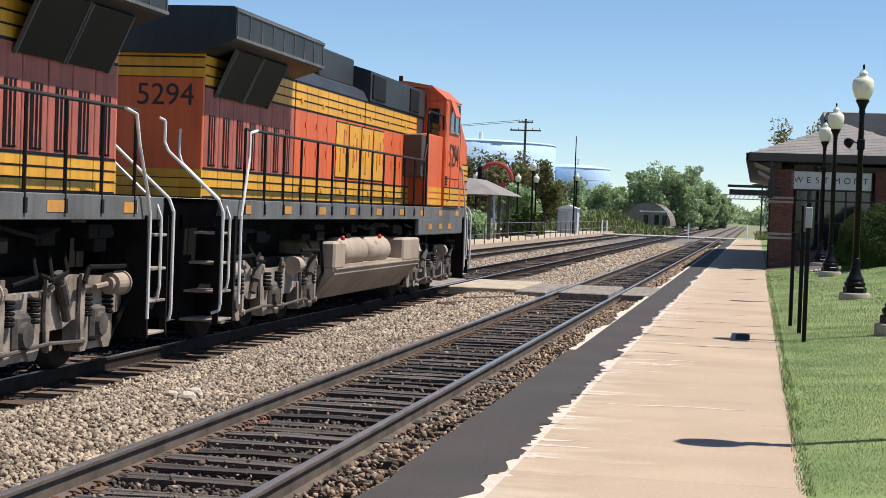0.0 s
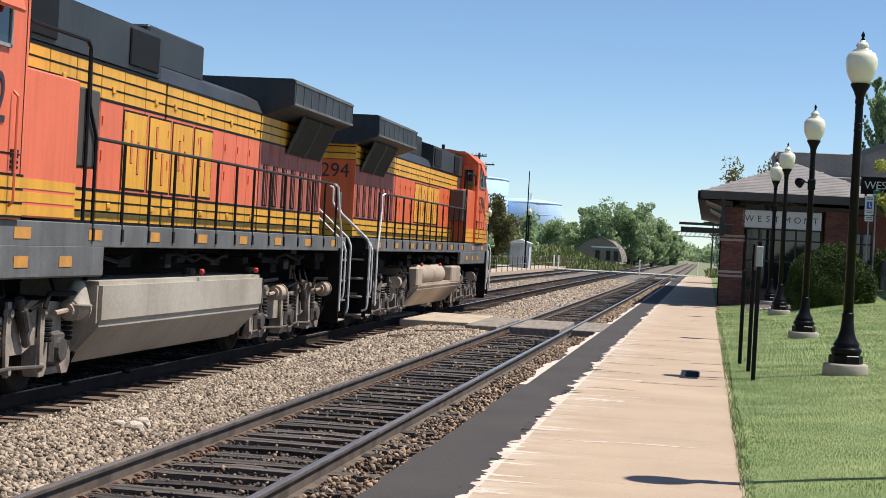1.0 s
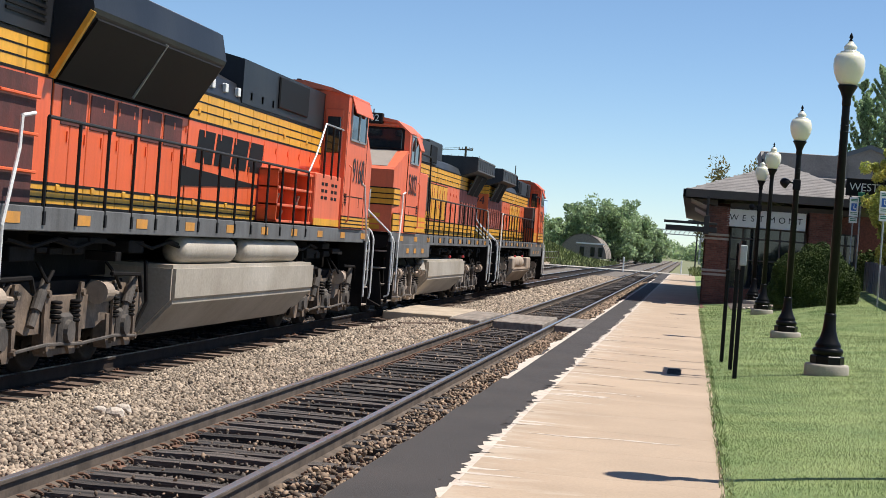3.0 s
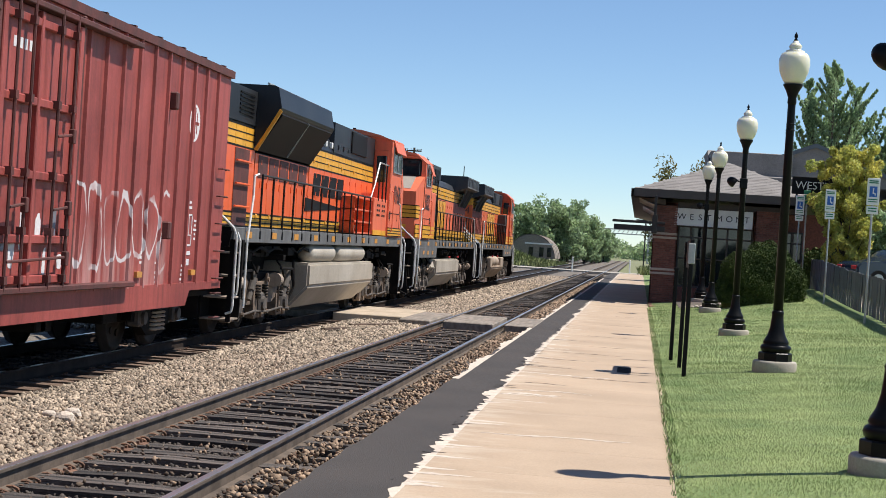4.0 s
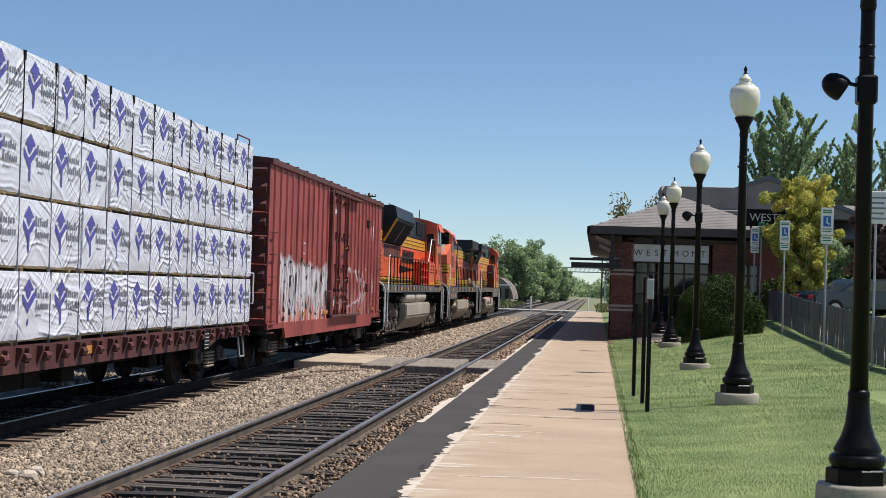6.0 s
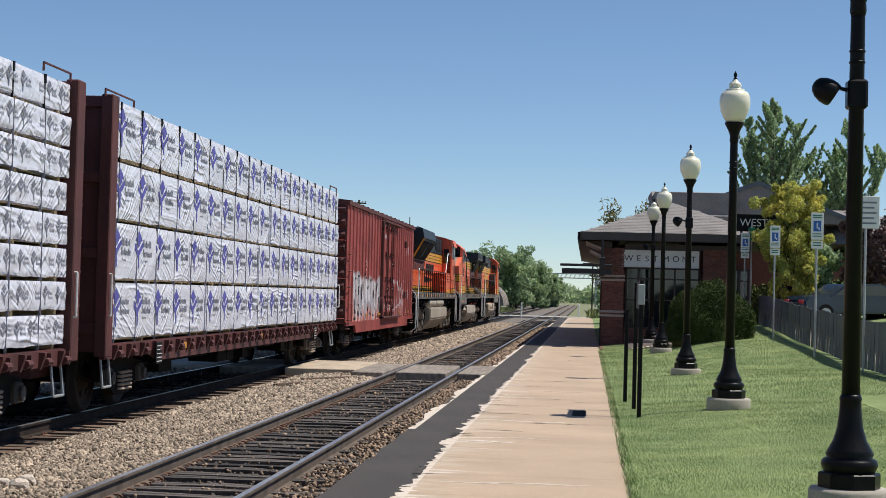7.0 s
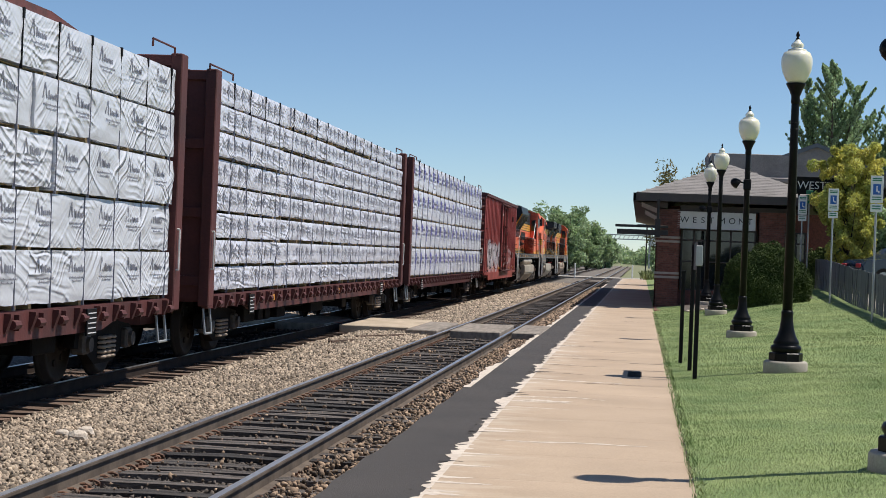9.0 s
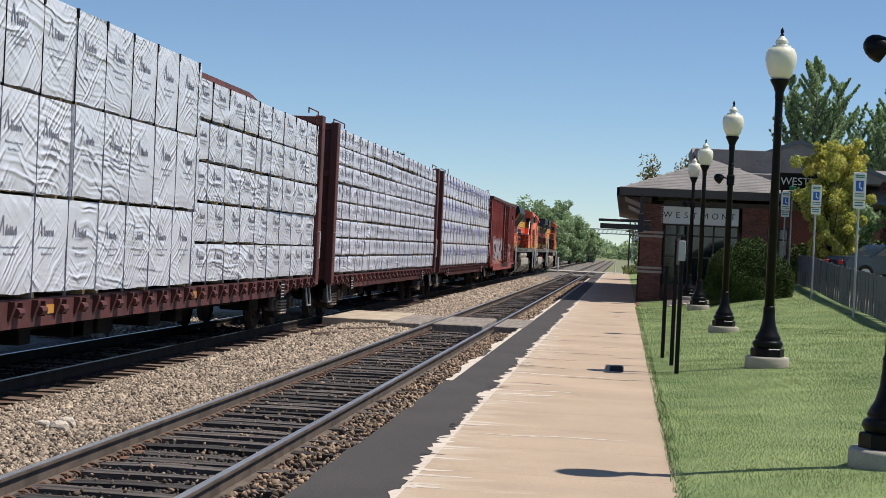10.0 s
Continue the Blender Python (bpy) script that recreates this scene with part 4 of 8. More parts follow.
# ---- things on the lawn and beside the station ----
def tree(name, x, y, z, h, r, material, label, seed, trunk=0.14, n_leaf=6000, leaf=0.10, crown0=0.35, clump=1.0):
    """Tapered trunk, forking limbs, a crown of many leaf clumps with gaps."""
    rg = random.Random(seed)
    t = thing(name, pose(x, y, z), label, "tree")
    bm = bmesh.new()
    top = h * 0.75
    pts = [Vector((rg.uniform(-0.05, 0.05) * h * 0.1 * k, rg.uniform(-0.05, 0.05) * h * 0.1 * k, top * k / 5)) for k in range(6)]
    for k in range(5):
        rod(bm, pts[k], pts[k + 1], trunk * (1 - k * 0.15), trunk * (1 - (k + 1) * 0.15), 8)
    part("trunk", bm, M["bark"], t)
    bm = bmesh.new()
    cs, rs = [], []
    n_limb = round(20 / clump ** 1.5)
    for k in range(n_limb):
        f = crown0 + (0.95 - crown0) * rg.random()
        base = pts[min(4, int(f * 5 * top / h * 0.9))].lerp(pts[min(5, int(f * 5 * top / h * 0.9) + 1)], rg.random())
        a = rg.uniform(0, 2 * math.pi)
        reach = r * math.sqrt(max(0.05, 1 - ((f - 0.55) / 0.55) ** 2)) * rg.uniform(0.6, 1.0)
        tip = Vector((math.cos(a) * reach, math.sin(a) * reach, h * (f + 0.10)))
        tip.z = min(tip.z, h * 0.98)
        mid = base.lerp(tip, 0.5) + Vector((0, 0, -0.03 * h))
        rod(bm, base, mid, trunk * 0.35, trunk * 0.22, 5), rod(bm, mid, tip, trunk * 0.22, trunk * 0.06, 5)
        for q in (0.45, 0.62, 0.8, 0.95):
            p = base.lerp(tip, q)
            cs.append(tuple(p + Vector((rg.uniform(-1, 1), rg.uniform(-1, 1), rg.uniform(-0.6, 0.8))) * r * 0.13))
            rs.append(r * clump * rg.uniform(0.18, 0.34))
    part("branchwork", bm, M["bark"], t)
    me = leaves("crown", cs, rs, n_leaf, leaf, material, seed, up=0.0)
    ob = new("crown", me)
    ob.parent = t
    return t


def feathery_tree(x, y, z, h, r, seed, leaders):
    """Upright tree: several leaders, each with limbs that sweep up and out and carry rows of leafy twigs."""
    rg = random.Random(seed)
    t = thing("tree", pose(x, y, z), "tall upright tree with feathery green branches", "tree")
    bm = bmesh.new()
    rod(bm, (0, 0, -0.3), (0, 0, h * 0.30), 0.26, 0.20, 9)
    part("trunk", bm, M["bark"], t)
    bm, cs, rs = bmesh.new(), [], []
    for k in range(leaders):
        a = 2 * math.pi * k / leaders + rg.uniform(-0.4, 0.4)
        out = 0.0 if k == 0 else r * rg.uniform(0.30, 0.62)
        top = Vector((math.cos(a) * out, math.sin(a) * out, h * (1.0 if k == 0 else rg.uniform(0.74, 0.94))))
        root = Vector((0, 0, h * rg.uniform(0.18, 0.30)))
        rod(bm, root, top, 0.12, 0.02, 6)
        for j in range(17):
            f = 0.02 + 0.94 * (j + rg.random()) / 17
            start = root.lerp(top, f)
            b = rg.uniform(0, 2 * math.pi)
            reach = r * (0.50 * (1 - f) ** 0.7 + 0.06) * rg.uniform(0.6, 1.15)
            tip = start + Vector((math.cos(b) * reach, math.sin(b) * reach, reach * rg.uniform(0.9, 1.7) + 0.3))
            rod(bm, start, tip, 0.035, 0.008, 4)
            for q in range(14):
                e = 0.10 + 0.90 * q / 13
                p_ = start.lerp(tip, e)
                side = Vector((-math.sin(b), math.cos(b), 0.75)) * (0.36 * (1.08 - e) * (1 if q % 2 else -1))
                side.z = abs(side.z)
                for w_ in (0.2, 0.55, 0.9):
                    cs.append(tuple(p_ + side * w_)), rs.append(0.08 * (1.25 - e) + 0.02)
        for q in range(20):
            cs.append(tuple(root.lerp(top, 0.5 + 0.5 * q / 19))), rs.append(0.10)
    part("branchwork", bm, M["bark"], t)
    ob = new("crown", leaves("crown", cs, rs, 46000, 0.085, M["leaf"], seed, up=1.3))
    ob.parent = t
    return t


def shrub(name, x, y, z, rx, ry, h, material, label, seed, n=9000, leaf=0.045, boxy=2.6):
    """Clipped bush: a rounded mass of small leaves over a dark twiggy core."""
    t = thing(name, pose(x, y, z), label, "bush")
    r = np.random.default_rng(seed)
    d = r.normal(size=(n, 3)); d /= (np.abs(d) ** boxy).sum(1, keepdims=True) ** (1 / boxy)
    d[:, 2] = np.abs(d[:, 2]) * 0.62 + 0.0
    k = np.where(d[:, 2:3] > 0.3, 1.0, 1.0)
    lump = 1 + 0.07 * np.sin(d[:, 0:1] * 9 + seed) * np.sin(d[:, 1:2] * 8) + 0.06 * np.sin(d[:, 2:3] * 12 + d[:, 0:1] * 5)
    p = d * np.array([rx, ry, h / 0.62]) * r.uniform(0.86, 1.03, (n, 1)) * lump
    u = r.normal(size=(n, 3)); u /= np.linalg.norm(u, axis=1, keepdims=True)
    w = np.cross(u, r.normal(size=(n, 3))); w /= np.linalg.norm(w, axis=1, keepdims=True)
    s = leaf * r.uniform(0.6, 1.4, (n, 1))
    v = np.stack([p - u * s, p + w * s * 0.6, p + u * s, p - w * s * 0.6], 1).reshape(-1, 3)
    ob = new("foliage", raw("foliage", v, np.arange(n * 4).reshape(-1, 4), material))
    ob.parent = t
    bm = bmesh.new()
    bmesh.ops.create_icosphere(bm, subdivisions=3, radius=1.0)
    for q in bm.verts:
        e = q.co
        f = (abs(e.x) ** boxy + abs(e.y) ** boxy + abs(e.z) ** boxy) ** (1 / boxy)
        q.co = Vector((e.x / f * rx * 0.86, e.y / f * ry * 0.86, max(e.z, -0.1) / f * h * 0.86 + 0.04 * noise.noise(e * 4)))
    part("twig_core", bm, M["leaf_dark"], t)
    return t


shrub("clipped_bush", 4.12, 57.0, lawn_z(4.1, 57.0) - 0.05, 1.48, 1.3, 1.95, M["leaf_dark"], "wide clipped evergreen bush beside the station", 41, 60000, 0.028, 2.15)
bm = grid_sheet(1.5, 5.9, 58.5, 66.0, 16, 24, lambda x, y: lawn_z(x, y) + 0.03 + 0.03 * noise.noise((x * 3, y * 3, 0)))
structure("planting_bed", bm, M["oily"], "dark mulch planting bed in front of the station", "bed")
rg = random.Random(6)
for k in range(26):
    x = 1.6 + k * 0.17
    y = 58.2 + 0.06 * k + 0.3 * math.sin(k * 0.25)
    bm = bmesh.new()
    bmesh.ops.create_icosphere(bm, subdivisions=2, radius=0.06)
    for v in bm.verts:
        v.co = Vector((v.co.x * rg.uniform(1.1, 1.3), v.co.y, v.co.z * 0.7)) * (1 + 0.3 * noise.noise(v.co * 14 + Vector((k, 0, 0))))
    ob = new("edging_stone", mesh_of("edging_stone", bm, M["concrete_pale"]))
    ob.matrix_basis = pose(x, y, lawn_z(x, y) + 0.04)
    tagged(ob, "pale rounded edging stone of a planting bed", "stone", "bed edging")
bm = bmesh.new()
box(bm, 0.465, 2.3, 61.5, 66.2, -0.2, 0.05, 0.01)
structure("brick_apron", bm, M["brick_far"], "red brick paving at the station corner", "pavement")

# three dark posts, two of them carrying a narrow notice case
def thin_post(t, x, y, z0, z1, w=0.035, mat="black"):
    bm = bmesh.new()
    box(bm, x - w, x + w, y - w, y + w, z0, z1, 0.008)
    return part("post", bm, M[mat], t)


ns = thing("notice_stand", pose(0.84, 27.9, 0), "narrow black notice stand on two posts at the lawn edge", "sign")
thin_post(ns, -0.03, 0.9, -0.1, 2.22), thin_post(ns, 0.0, -0.95, -0.1, 2.25)
bm = bmesh.new()
prism(bm, [(-0.95, 1.78), (0.95, 1.78), (0.95, 2.22), (-0.95, 2.25)], "x", -0.03, 0.03)
part("case", bm, M["dark_steel"], ns)
bm = bmesh.new()
box(bm, -0.055, 0.055, -1.0, -0.97, 1.85, 2.18, 0.01)
part("notice_sheet", bm, M["steel"], ns, "pale notice sheet seen edge on")
p1 = thing("guide_post", pose(0.70, 30.7, 0), "slim black post at the lawn edge", "post")
thin_post(p1, 0, 0, -0.1, 1.72)
bm = bmesh.new()
box(bm, -0.045, 0.045, -0.045, 0.045, 1.70, 1.75, 0.01)
part("cap", bm, M["black"], p1)


def parking_sign(x, y, top, label):
    z = lawn_z(x, y)
    t = thing("parking_sign", pose(x, y, z), label, "sign", "accessible parking signs")
    h = top - z
    bm = bmesh.new()
    rod(bm, (0, 0, -0.2), (0, 0, h - 0.02), 0.03, n=8)
    part("post", bm, M["steel"], t)
    bm = bmesh.new()
    box(bm, -0.165, 0.165, -0.05, -0.038, h - 0.72, h, 0.02)
    pl = part("plate", bm, M["white"], t)
    bm = bmesh.new()
    box(bm, -0.10, 0.10, -0.056, -0.049, h - 0.50, h - 0.22)
    blue = part("blue_square", bm, M["blue"], pl)
    bm = bmesh.new()
    rod(bm, (0.0, -0.058, h - 0.285), (0.0, -0.062, h - 0.285), 0.022, n=10)
    box(bm, -0.018, 0.012, -0.062, -0.057, h - 0.40, h - 0.31), box(bm, -0.018, 0.05, -0.0622, -0.0572, h - 0.42, h - 0.395), box(bm, 0.035, 0.065, -0.0624, -0.0574, h - 0.46, h - 0.40)
    part("seat_symbol", bm, M["white"], blue)
    for zb, tall in ((0.09, 0.03), (0.14, 0.03), (0.58, 0.025), (0.64, 0.025)):
        bm = bmesh.new()
        box(bm, -0.12, 0.12, -0.055, -0.0485, h - zb, h - zb + tall)
        part("print_bar", bm, M["green"], pl)
    bm = bmesh.new()
    box(bm, -0.155, 0.155, -0.05, -0.038, h - 0.96, h - 0.75, 0.02)
    low = part("penalty_plate", bm, M["white"], t)
    for k in range(2):
        bm = bmesh.new()
        box(bm, -0.11, 0.11, -0.055, -0.0485, h - 0.82 - k * 0.07, h - 0.79 - k * 0.07)
        part("print_bar", bm, M["green"], low)


for x, y, top in ((5.92, 64, 4.56), (6.05, 55, 4.45), (6.05, 45, 4.37)):
    parking_sign(x, y, top, "accessible parking sign with a blue square on a steel post")
bs = thing("notice_board", pose(6.35, 39.0, lawn_z(6.35, 39.0)), "white rectangular sign on a steel post", "sign")
bm = bmesh.new()
rod(bm, (0, 0, -0.2), (0, 0, 4.1), 0.03, n=8)
part("post", bm, M["steel"], bs)
bm = bmesh.new()
box(bm, -0.30, 0.30, -0.05, -0.035, 3.30, 4.05, 0.02)
pl = part("plate", bm, M["white"], bs)
bm = bmesh.new()
for k in range(5):
    box(bm, -0.23, 0.23 - 0.05 * (k % 2), -0.056, -0.048, 3.88 - k * 0.12, 3.92 - k * 0.12)
part("print_bar", bm, M["print_grey"], pl)
gs = thing("street_sign", pose(6.22, 64.6, lawn_z(6.22, 64.6) - 0.45), "small green sign on a thin steel pole", "sign")
bm = bmesh.new()
rod(bm, (0, 0, -0.2), (0, 0, 4.5), 0.03, n=8)
part("post", bm, M["steel"], gs)
for k in range(3):
    bm = bmesh.new()
    box(bm, -0.13, 0.13, -0.05, -0.035, 3.75 + k * 0.18, 3.90 + k * 0.18, 0.01)
    part("plate", bm, M["green"], gs)

# dark fence
fence = thing("fence", Matrix(), "dark slatted fence between lawn and parking lot", "fence")
bm = bmesh.new()
prism(bm, [(-0.14, 0.0), (0.14, 0.0), (0.14, 0.36), (0.20, 0.50), (0.262, 0.56), (0.262, 1.14), (0.25, 1.16), (-0.25, 1.16), (-0.262, 1.14), (-0.262, 0.56), (-0.20, 0.50), (-0.14, 0.36)], "y", -0.02, 0.02)
slat_me = mesh_of("slat", bm, M["fence"])
rg = random.Random(2)
for k in range(66):
    y = 30 + k * 0.55
    x = 6.55 + 0.15 * math.sin((y - 40) * 0.05)
    share("slat", slat_me, fence, pose(x + rg.uniform(-0.01, 0.01), y, lawn_z(x, y) - 0.02 + rg.uniform(-0.02, 0.02), 0, rg.uniform(-1, 1), 90 + rg.uniform(-3, 3)))
for zz in (0.55, 0.95):
    bm = bmesh.new()
    for k in range(16):
        y0, y1 = 30 + k * 2.2, 32.2 + k * 2.2
        xa, xb = 6.60 + 0.15 * math.sin((y0 - 40) * 0.05), 6.60 + 0.15 * math.sin((y1 - 40) * 0.05)
        rod(bm, (xa, y0, lawn_z(xa, y0) + zz), (xb, y1, lawn_z(xb, y1) + zz), 0.04, n=4)
    part("fence_rail", bm, M["fence"], fence)
bm = grid_sheet(6.9, 40, 20, 72.0, 30, 40, lambda x, y: lawn_z(min(x, 9), y) + 0.03)
structure("parking_lot", bm, M["concrete_grey"], "pale worn parking lot behind the fence", "pavement")
for x, y, L in ((7.4, 66.5, 3.0), (8.6, 68.5, 3.6)):
    for k in range(3):
        shrub("hedge", x + k * 1.7, y, lawn_z(x, y) - 0.1, 1.0, 0.7, 1.65, M["leaf_dark"], "low clipped hedge along the parking lot", 44 + k, 4000, 0.06, 4.0)

tree("tree", 7.62, 63.6, lawn_z(7.6, 63), 5.45, 1.42, M["leaf_yellow"], "small yellow-green ornamental tree", 51, 0.09, 46000, 0.060, 0.16, 0.6)
tree("tree", 11.0, 66.0, lawn_z(9, 66), 4.6, 1.2, M["leaf_purple"], "small dark purple-leaved tree", 52, 0.08, 14000, 0.08, 0.25)
tree("tree", 9.0, 67.0, lawn_z(9, 66), 2.9, 1.0, M["leaf"], "small green tree by the fence", 56, 0.08, 9000, 0.08, 0.2)
feathery_tree(10.5, 96.0, 0.6, 12.8, 4.6, 53, 6)
feathery_tree(14.9, 98.0, 0.6, 11.6, 4.4, 54, 6)
tree("tree", 2.6, 122.0, 0.0, 8.9, 2.6, M["leaf_brown"], "thin-leaved tree behind the station roof", 55, 0.18, 4500, 0.13, 0.3)

# dark roadside name board over the eaves
nb = thing("name_board", pose(7.0, 65.44, 4.50), "black name board with white capitals above the eaves", "sign")
bm = bmesh.new()
box(bm, -1.30, 1.30, -0.03, 0.03, 0.18, 0.86, 0.01)
part("panel", bm, M["stripe"], nb)
for xx in (-1.1, 0.1):
    bm = bmesh.new()
    box(bm, xx - 0.04, xx + 0.04, -0.03, 0.03, -0.1, 0.2)
    part("bracket", bm, M["stripe"], nb)
writing("letters", "WESTMONT", 0.42, M["white"], nb, pose(0.0, -0.036, 0.52, 90, 0, 0))


# parked car
def parked_car(x, y, z, turn):
    t = thing("car", pose(x, y, z, 0, 0, turn), "dark blue parked car behind the fence", "car")
    bm = bmesh.new()
    prism(bm, [(-2.2, 0.35), (-2.25, 0.75), (-2.1, 0.92), (-1.2, 1.0), (-0.6, 1.42), (0.9, 1.45), (1.55, 1.02), (2.15, 0.95), (2.25, 0.6), (2.2, 0.35)], "y", -0.88, 0.88)
    bmesh.ops.bevel(bm, geom=bm.edges[:], offset=0.07, segments=2, affect='EDGES')
    body = part("body", bm, M["car_paint"], t)
    for s in (-1, 1):
        bm = bmesh.new()
        prism(bm, [(-1.0, 1.02), (-0.55, 1.36), (0.85, 1.38), (1.35, 1.02)], "y", s * 0.87, s * 0.89)
        part("side_window", bm, M["glass"], body)
        for yy in (-1.4, 1.4):
            bm = bmesh.new()
            rod(bm, (yy, s * 0.66, 0.33), (yy, s * 0.90, 0.33), 0.33, n=18)
            w = part("wheel", bm, M["stripe"], t)
            bm = bmesh.new()
            rod(bm, (yy, s * 0.89, 0.33), (yy, s * 0.915, 0.33), 0.2, n=14)
            part("rim", bm, M["steel"], w)
    for xx in (-2.24, 2.24):
        for s in (-0.6, 0.6):
            bm = bmesh.new()
            box(bm, xx - 0.03, xx + 0.03, s - 0.18, s + 0.18, 0.66, 0.80, 0.02)
            part("light", bm, M["white"] if xx > 0 else M["red_dot"], t)


parked_car(9.6, 62.0, lawn_z(9, 62) + 0.03, 18)

# platform details
grate = thing("drain_cover", pose(-0.12, 27.7, 0.004), "dark iron utility cover set in the slab", "drain")
bm = bmesh.new()
box(bm, -0.115, 0.115, -0.62, 0.62, -0.05, 0.0095, 0.002)
part("frame", bm, M["under"], grate)
for k in range(6):
    bm = bmesh.new()
    box(bm, -0.09, 0.09, -0.5 + k * 0.19, -0.42 + k * 0.19, 0.0, 0.0125)
    part("bar", bm, M["under"], grate)
rg = random.Random(15)
for y0, xa, xb, w in ((17.1, -1.5, 0.05, 0.05), (22.4, -1.65, -0.5, 0.05), (21.9, -1.7, -0.9, 0.12), (25.6, -1.7, -0.3, 0.08)):
    bm = bmesh.new()
    lo, hi = [], []
    n = 24
    for i in range(n + 1):
        x = xa + (xb - xa) * i / n
        yy = y0 + 0.35 * noise.noise((x * 2, y0, 0))
        ww = w * (0.3 + rg.random()) * math.sin(math.pi * (0.06 + 0.88 * i / n)) ** 0.5
        lo.append(bm.verts.new((x, yy - ww * 0.9, 0.0103))), hi.append(bm.verts.new((x, yy + ww * 0.9, 0.0103)))
    for i in range(n):
        bm.faces.new((lo[i], lo[i + 1], hi[i + 1], hi[i]))
    part("patched_crack", bm, M["concrete_pale"], platform, "pale filled crack")
# dark lines: slab joints, with lamp shadows painted in among them
for y0, xa, xb, w in ((25.3, -0.9, 0.4, 0.06), (31.2, -1.3, -0.2, 0.07), (33.8, -0.9, 0.1, 0.06), (37.9, -1.4, 0.0, 0.08), (44.2, -0.8, 0.2, 0.1), (29.2, -1.6, -0.6, 0.05), (27.1, -1.75, -0.9, 0.06), (50.5, -0.6, 0.3, 0.12), (23.7, -1.6, -0.9, 0.05), (35.5, -1.7, -1.0, 0.08)):
    bm = bmesh.new()
    lo, hi = [], []
    n = 16
    for i in range(n + 1):
        x = xa + (xb - xa) * i / n
        yy = y0 + 0.15 * noise.noise((x * 2, y0, 0))
        ww = w * (0.3 + rg.random()) * math.sin(math.pi * (0.06 + 0.88 * i / n)) ** 0.5
        lo.append(bm.verts.new((x, yy - ww * 0.35, 0.0107))), hi.append(bm.verts.new((x, yy + ww * 0.35, 0.0107)))
    for i in range(n):
        bm.faces.new((lo[i], lo[i + 1], hi[i + 1], hi[i]))
    part("open_joint", bm, M["asphalt"], platform, "dark line drawn for slab joints and lamp shadows alike")
for x, y, sc, lab in ((-5.58, 16.0, 0.085, "white"), (-5.80, 16.15, 0.06, "white"), (-5.66, 16.45, 0.07, "white")):
    bm = bmesh.new()
    bmesh.ops.create_icosphere(bm, subdivisions=2, radius=sc)
    for v in bm.verts:
        v.co = Vector((v.co.x * 1.3, v.co.y * 0.9, v.co.z * 0.75)) * (1 + 0.6 * noise.noise(v.co * 13 + Vector((x, 0, 0))))
    ob = new("pale_rock", mesh_of("pale_rock", bm, M["concrete_pale"]))
    ob.matrix_basis = pose(x, y, -0.05)
    tagged(ob, "chalky white rock lying on the ballast", "rock")
for x, y, turn, L in ((-5.9, 37.2, 62, 1.6), (-6.3, 34.5, 70, 0.9)):
    ob = new("tie_scrap", ties["tie_brown"][0])
    ob.matrix_basis = Matrix.Translation((x, y, 0.03)) @ pose(0, 0, 0, 0, 0, turn) @ Matrix.Diagonal((L / 2.6, 0.45, 0.35, 1))
    tagged(ob, "broken piece of old wooden tie on the ballast", "wood")

# ---- beyond the tracks ----
bm = bmesh.new()
box(bm, -17.2, -14.4, 55, 210, -0.45, 0.10, 0.02)
structure("far_platform", bm, M["concrete"], "pale concrete platform beyond the outer track", "platform")
ff = thing("wire_fence", pose(-14.35, 0, 0.1), "low wire fence with slim posts along the far platform", "fence")
bm = bmesh.new()
rod(bm, (0, 0, 0), (0, 0, 1.15), 0.03, n=6)
fp = mesh_of("post", bm, M["tie_brown"])
for k in range(40):
    share("post", fp, ff, pose(0, 56 + k * 3.2, 0))
for zz in (0.5, 1.1):
    bm = bmesh.new()
    rod(bm, (0, 56, zz), (0, 181, zz), 0.01, n=4)
    part("wire", bm, M["steel"], ff)

sh = thing("shelter", pose(-17.6, 104, 0.1), "open platform shelter with a hipped grey roof on posts", "shelter")
bm = bmesh.new()
a = [bm.verts.new(p) for p in ((-2.3, -5, 2.75), (2.3, -5, 2.75), (2.3, 5, 2.75), (-2.3, 5, 2.75))]
b = [bm.verts.new(p) for p in ((-0.2, -2.6, 3.75), (0.2, -2.6, 3.75), (0.2, 2.6, 3.75), (-0.2, 2.6, 3.75))]
for i in range(4):
    bm.faces.new((a[i], a[(i + 1) % 4], b[(i + 1) % 4], b[i]))
bm.faces.new(b), bm.faces.new(a[::-1])
part("roof", bm, M["shingle"], sh)
for x in (-1.5, 1.5):
    for y in (-3.8, 0, 3.8):
        bm = bmesh.new()
        box(bm, x - 0.11, x + 0.11, y - 0.11, y + 0.11, -0.1, 2.75, 0.02)
        part("post", bm, M["trim"], sh)
bm = bmesh.new()
box(bm, -1.0, -0.6, -2.5, 2.5, 0.4, 0.46, 0.01), box(bm, -1.05, -1.0, -2.5, 2.5, 0.46, 0.9, 0.01), box(bm, -0.95, -0.65, -2.3, -2.2, 0, 0.4), box(bm, -0.95, -0.65, 2.2, 2.3, 0, 0.4)
part("bench", bm, M["dark_steel"], sh)
for x, y in ((-19.4, 135), (-17.9, 135), (-15.9, 118), (-22.9, 135), (-16.2, 150)):
    street_lamp(x, y, 0.1 if x > -17 else -0.45, "black street lamp with a cream globe beyond the tracks")
for k, (x, y, rx, h) in enumerate(((-18.2, 112, 1.2, 1.3), (-15.6, 122, 0.9, 1.8), (-20.5, 112, 1.5, 1.2), (-17.0, 130, 1.6, 1.6), (-19.6, 122, 1.4, 1.5))):
    shrub("hedge_bush", x - 1.2, y, -0.2, rx, 1.0, h + 0.4, M["leaf_dark" if k % 2 else "leaf"], "clipped green bush beside the far platform", 80 + k, 3000, 0.10)
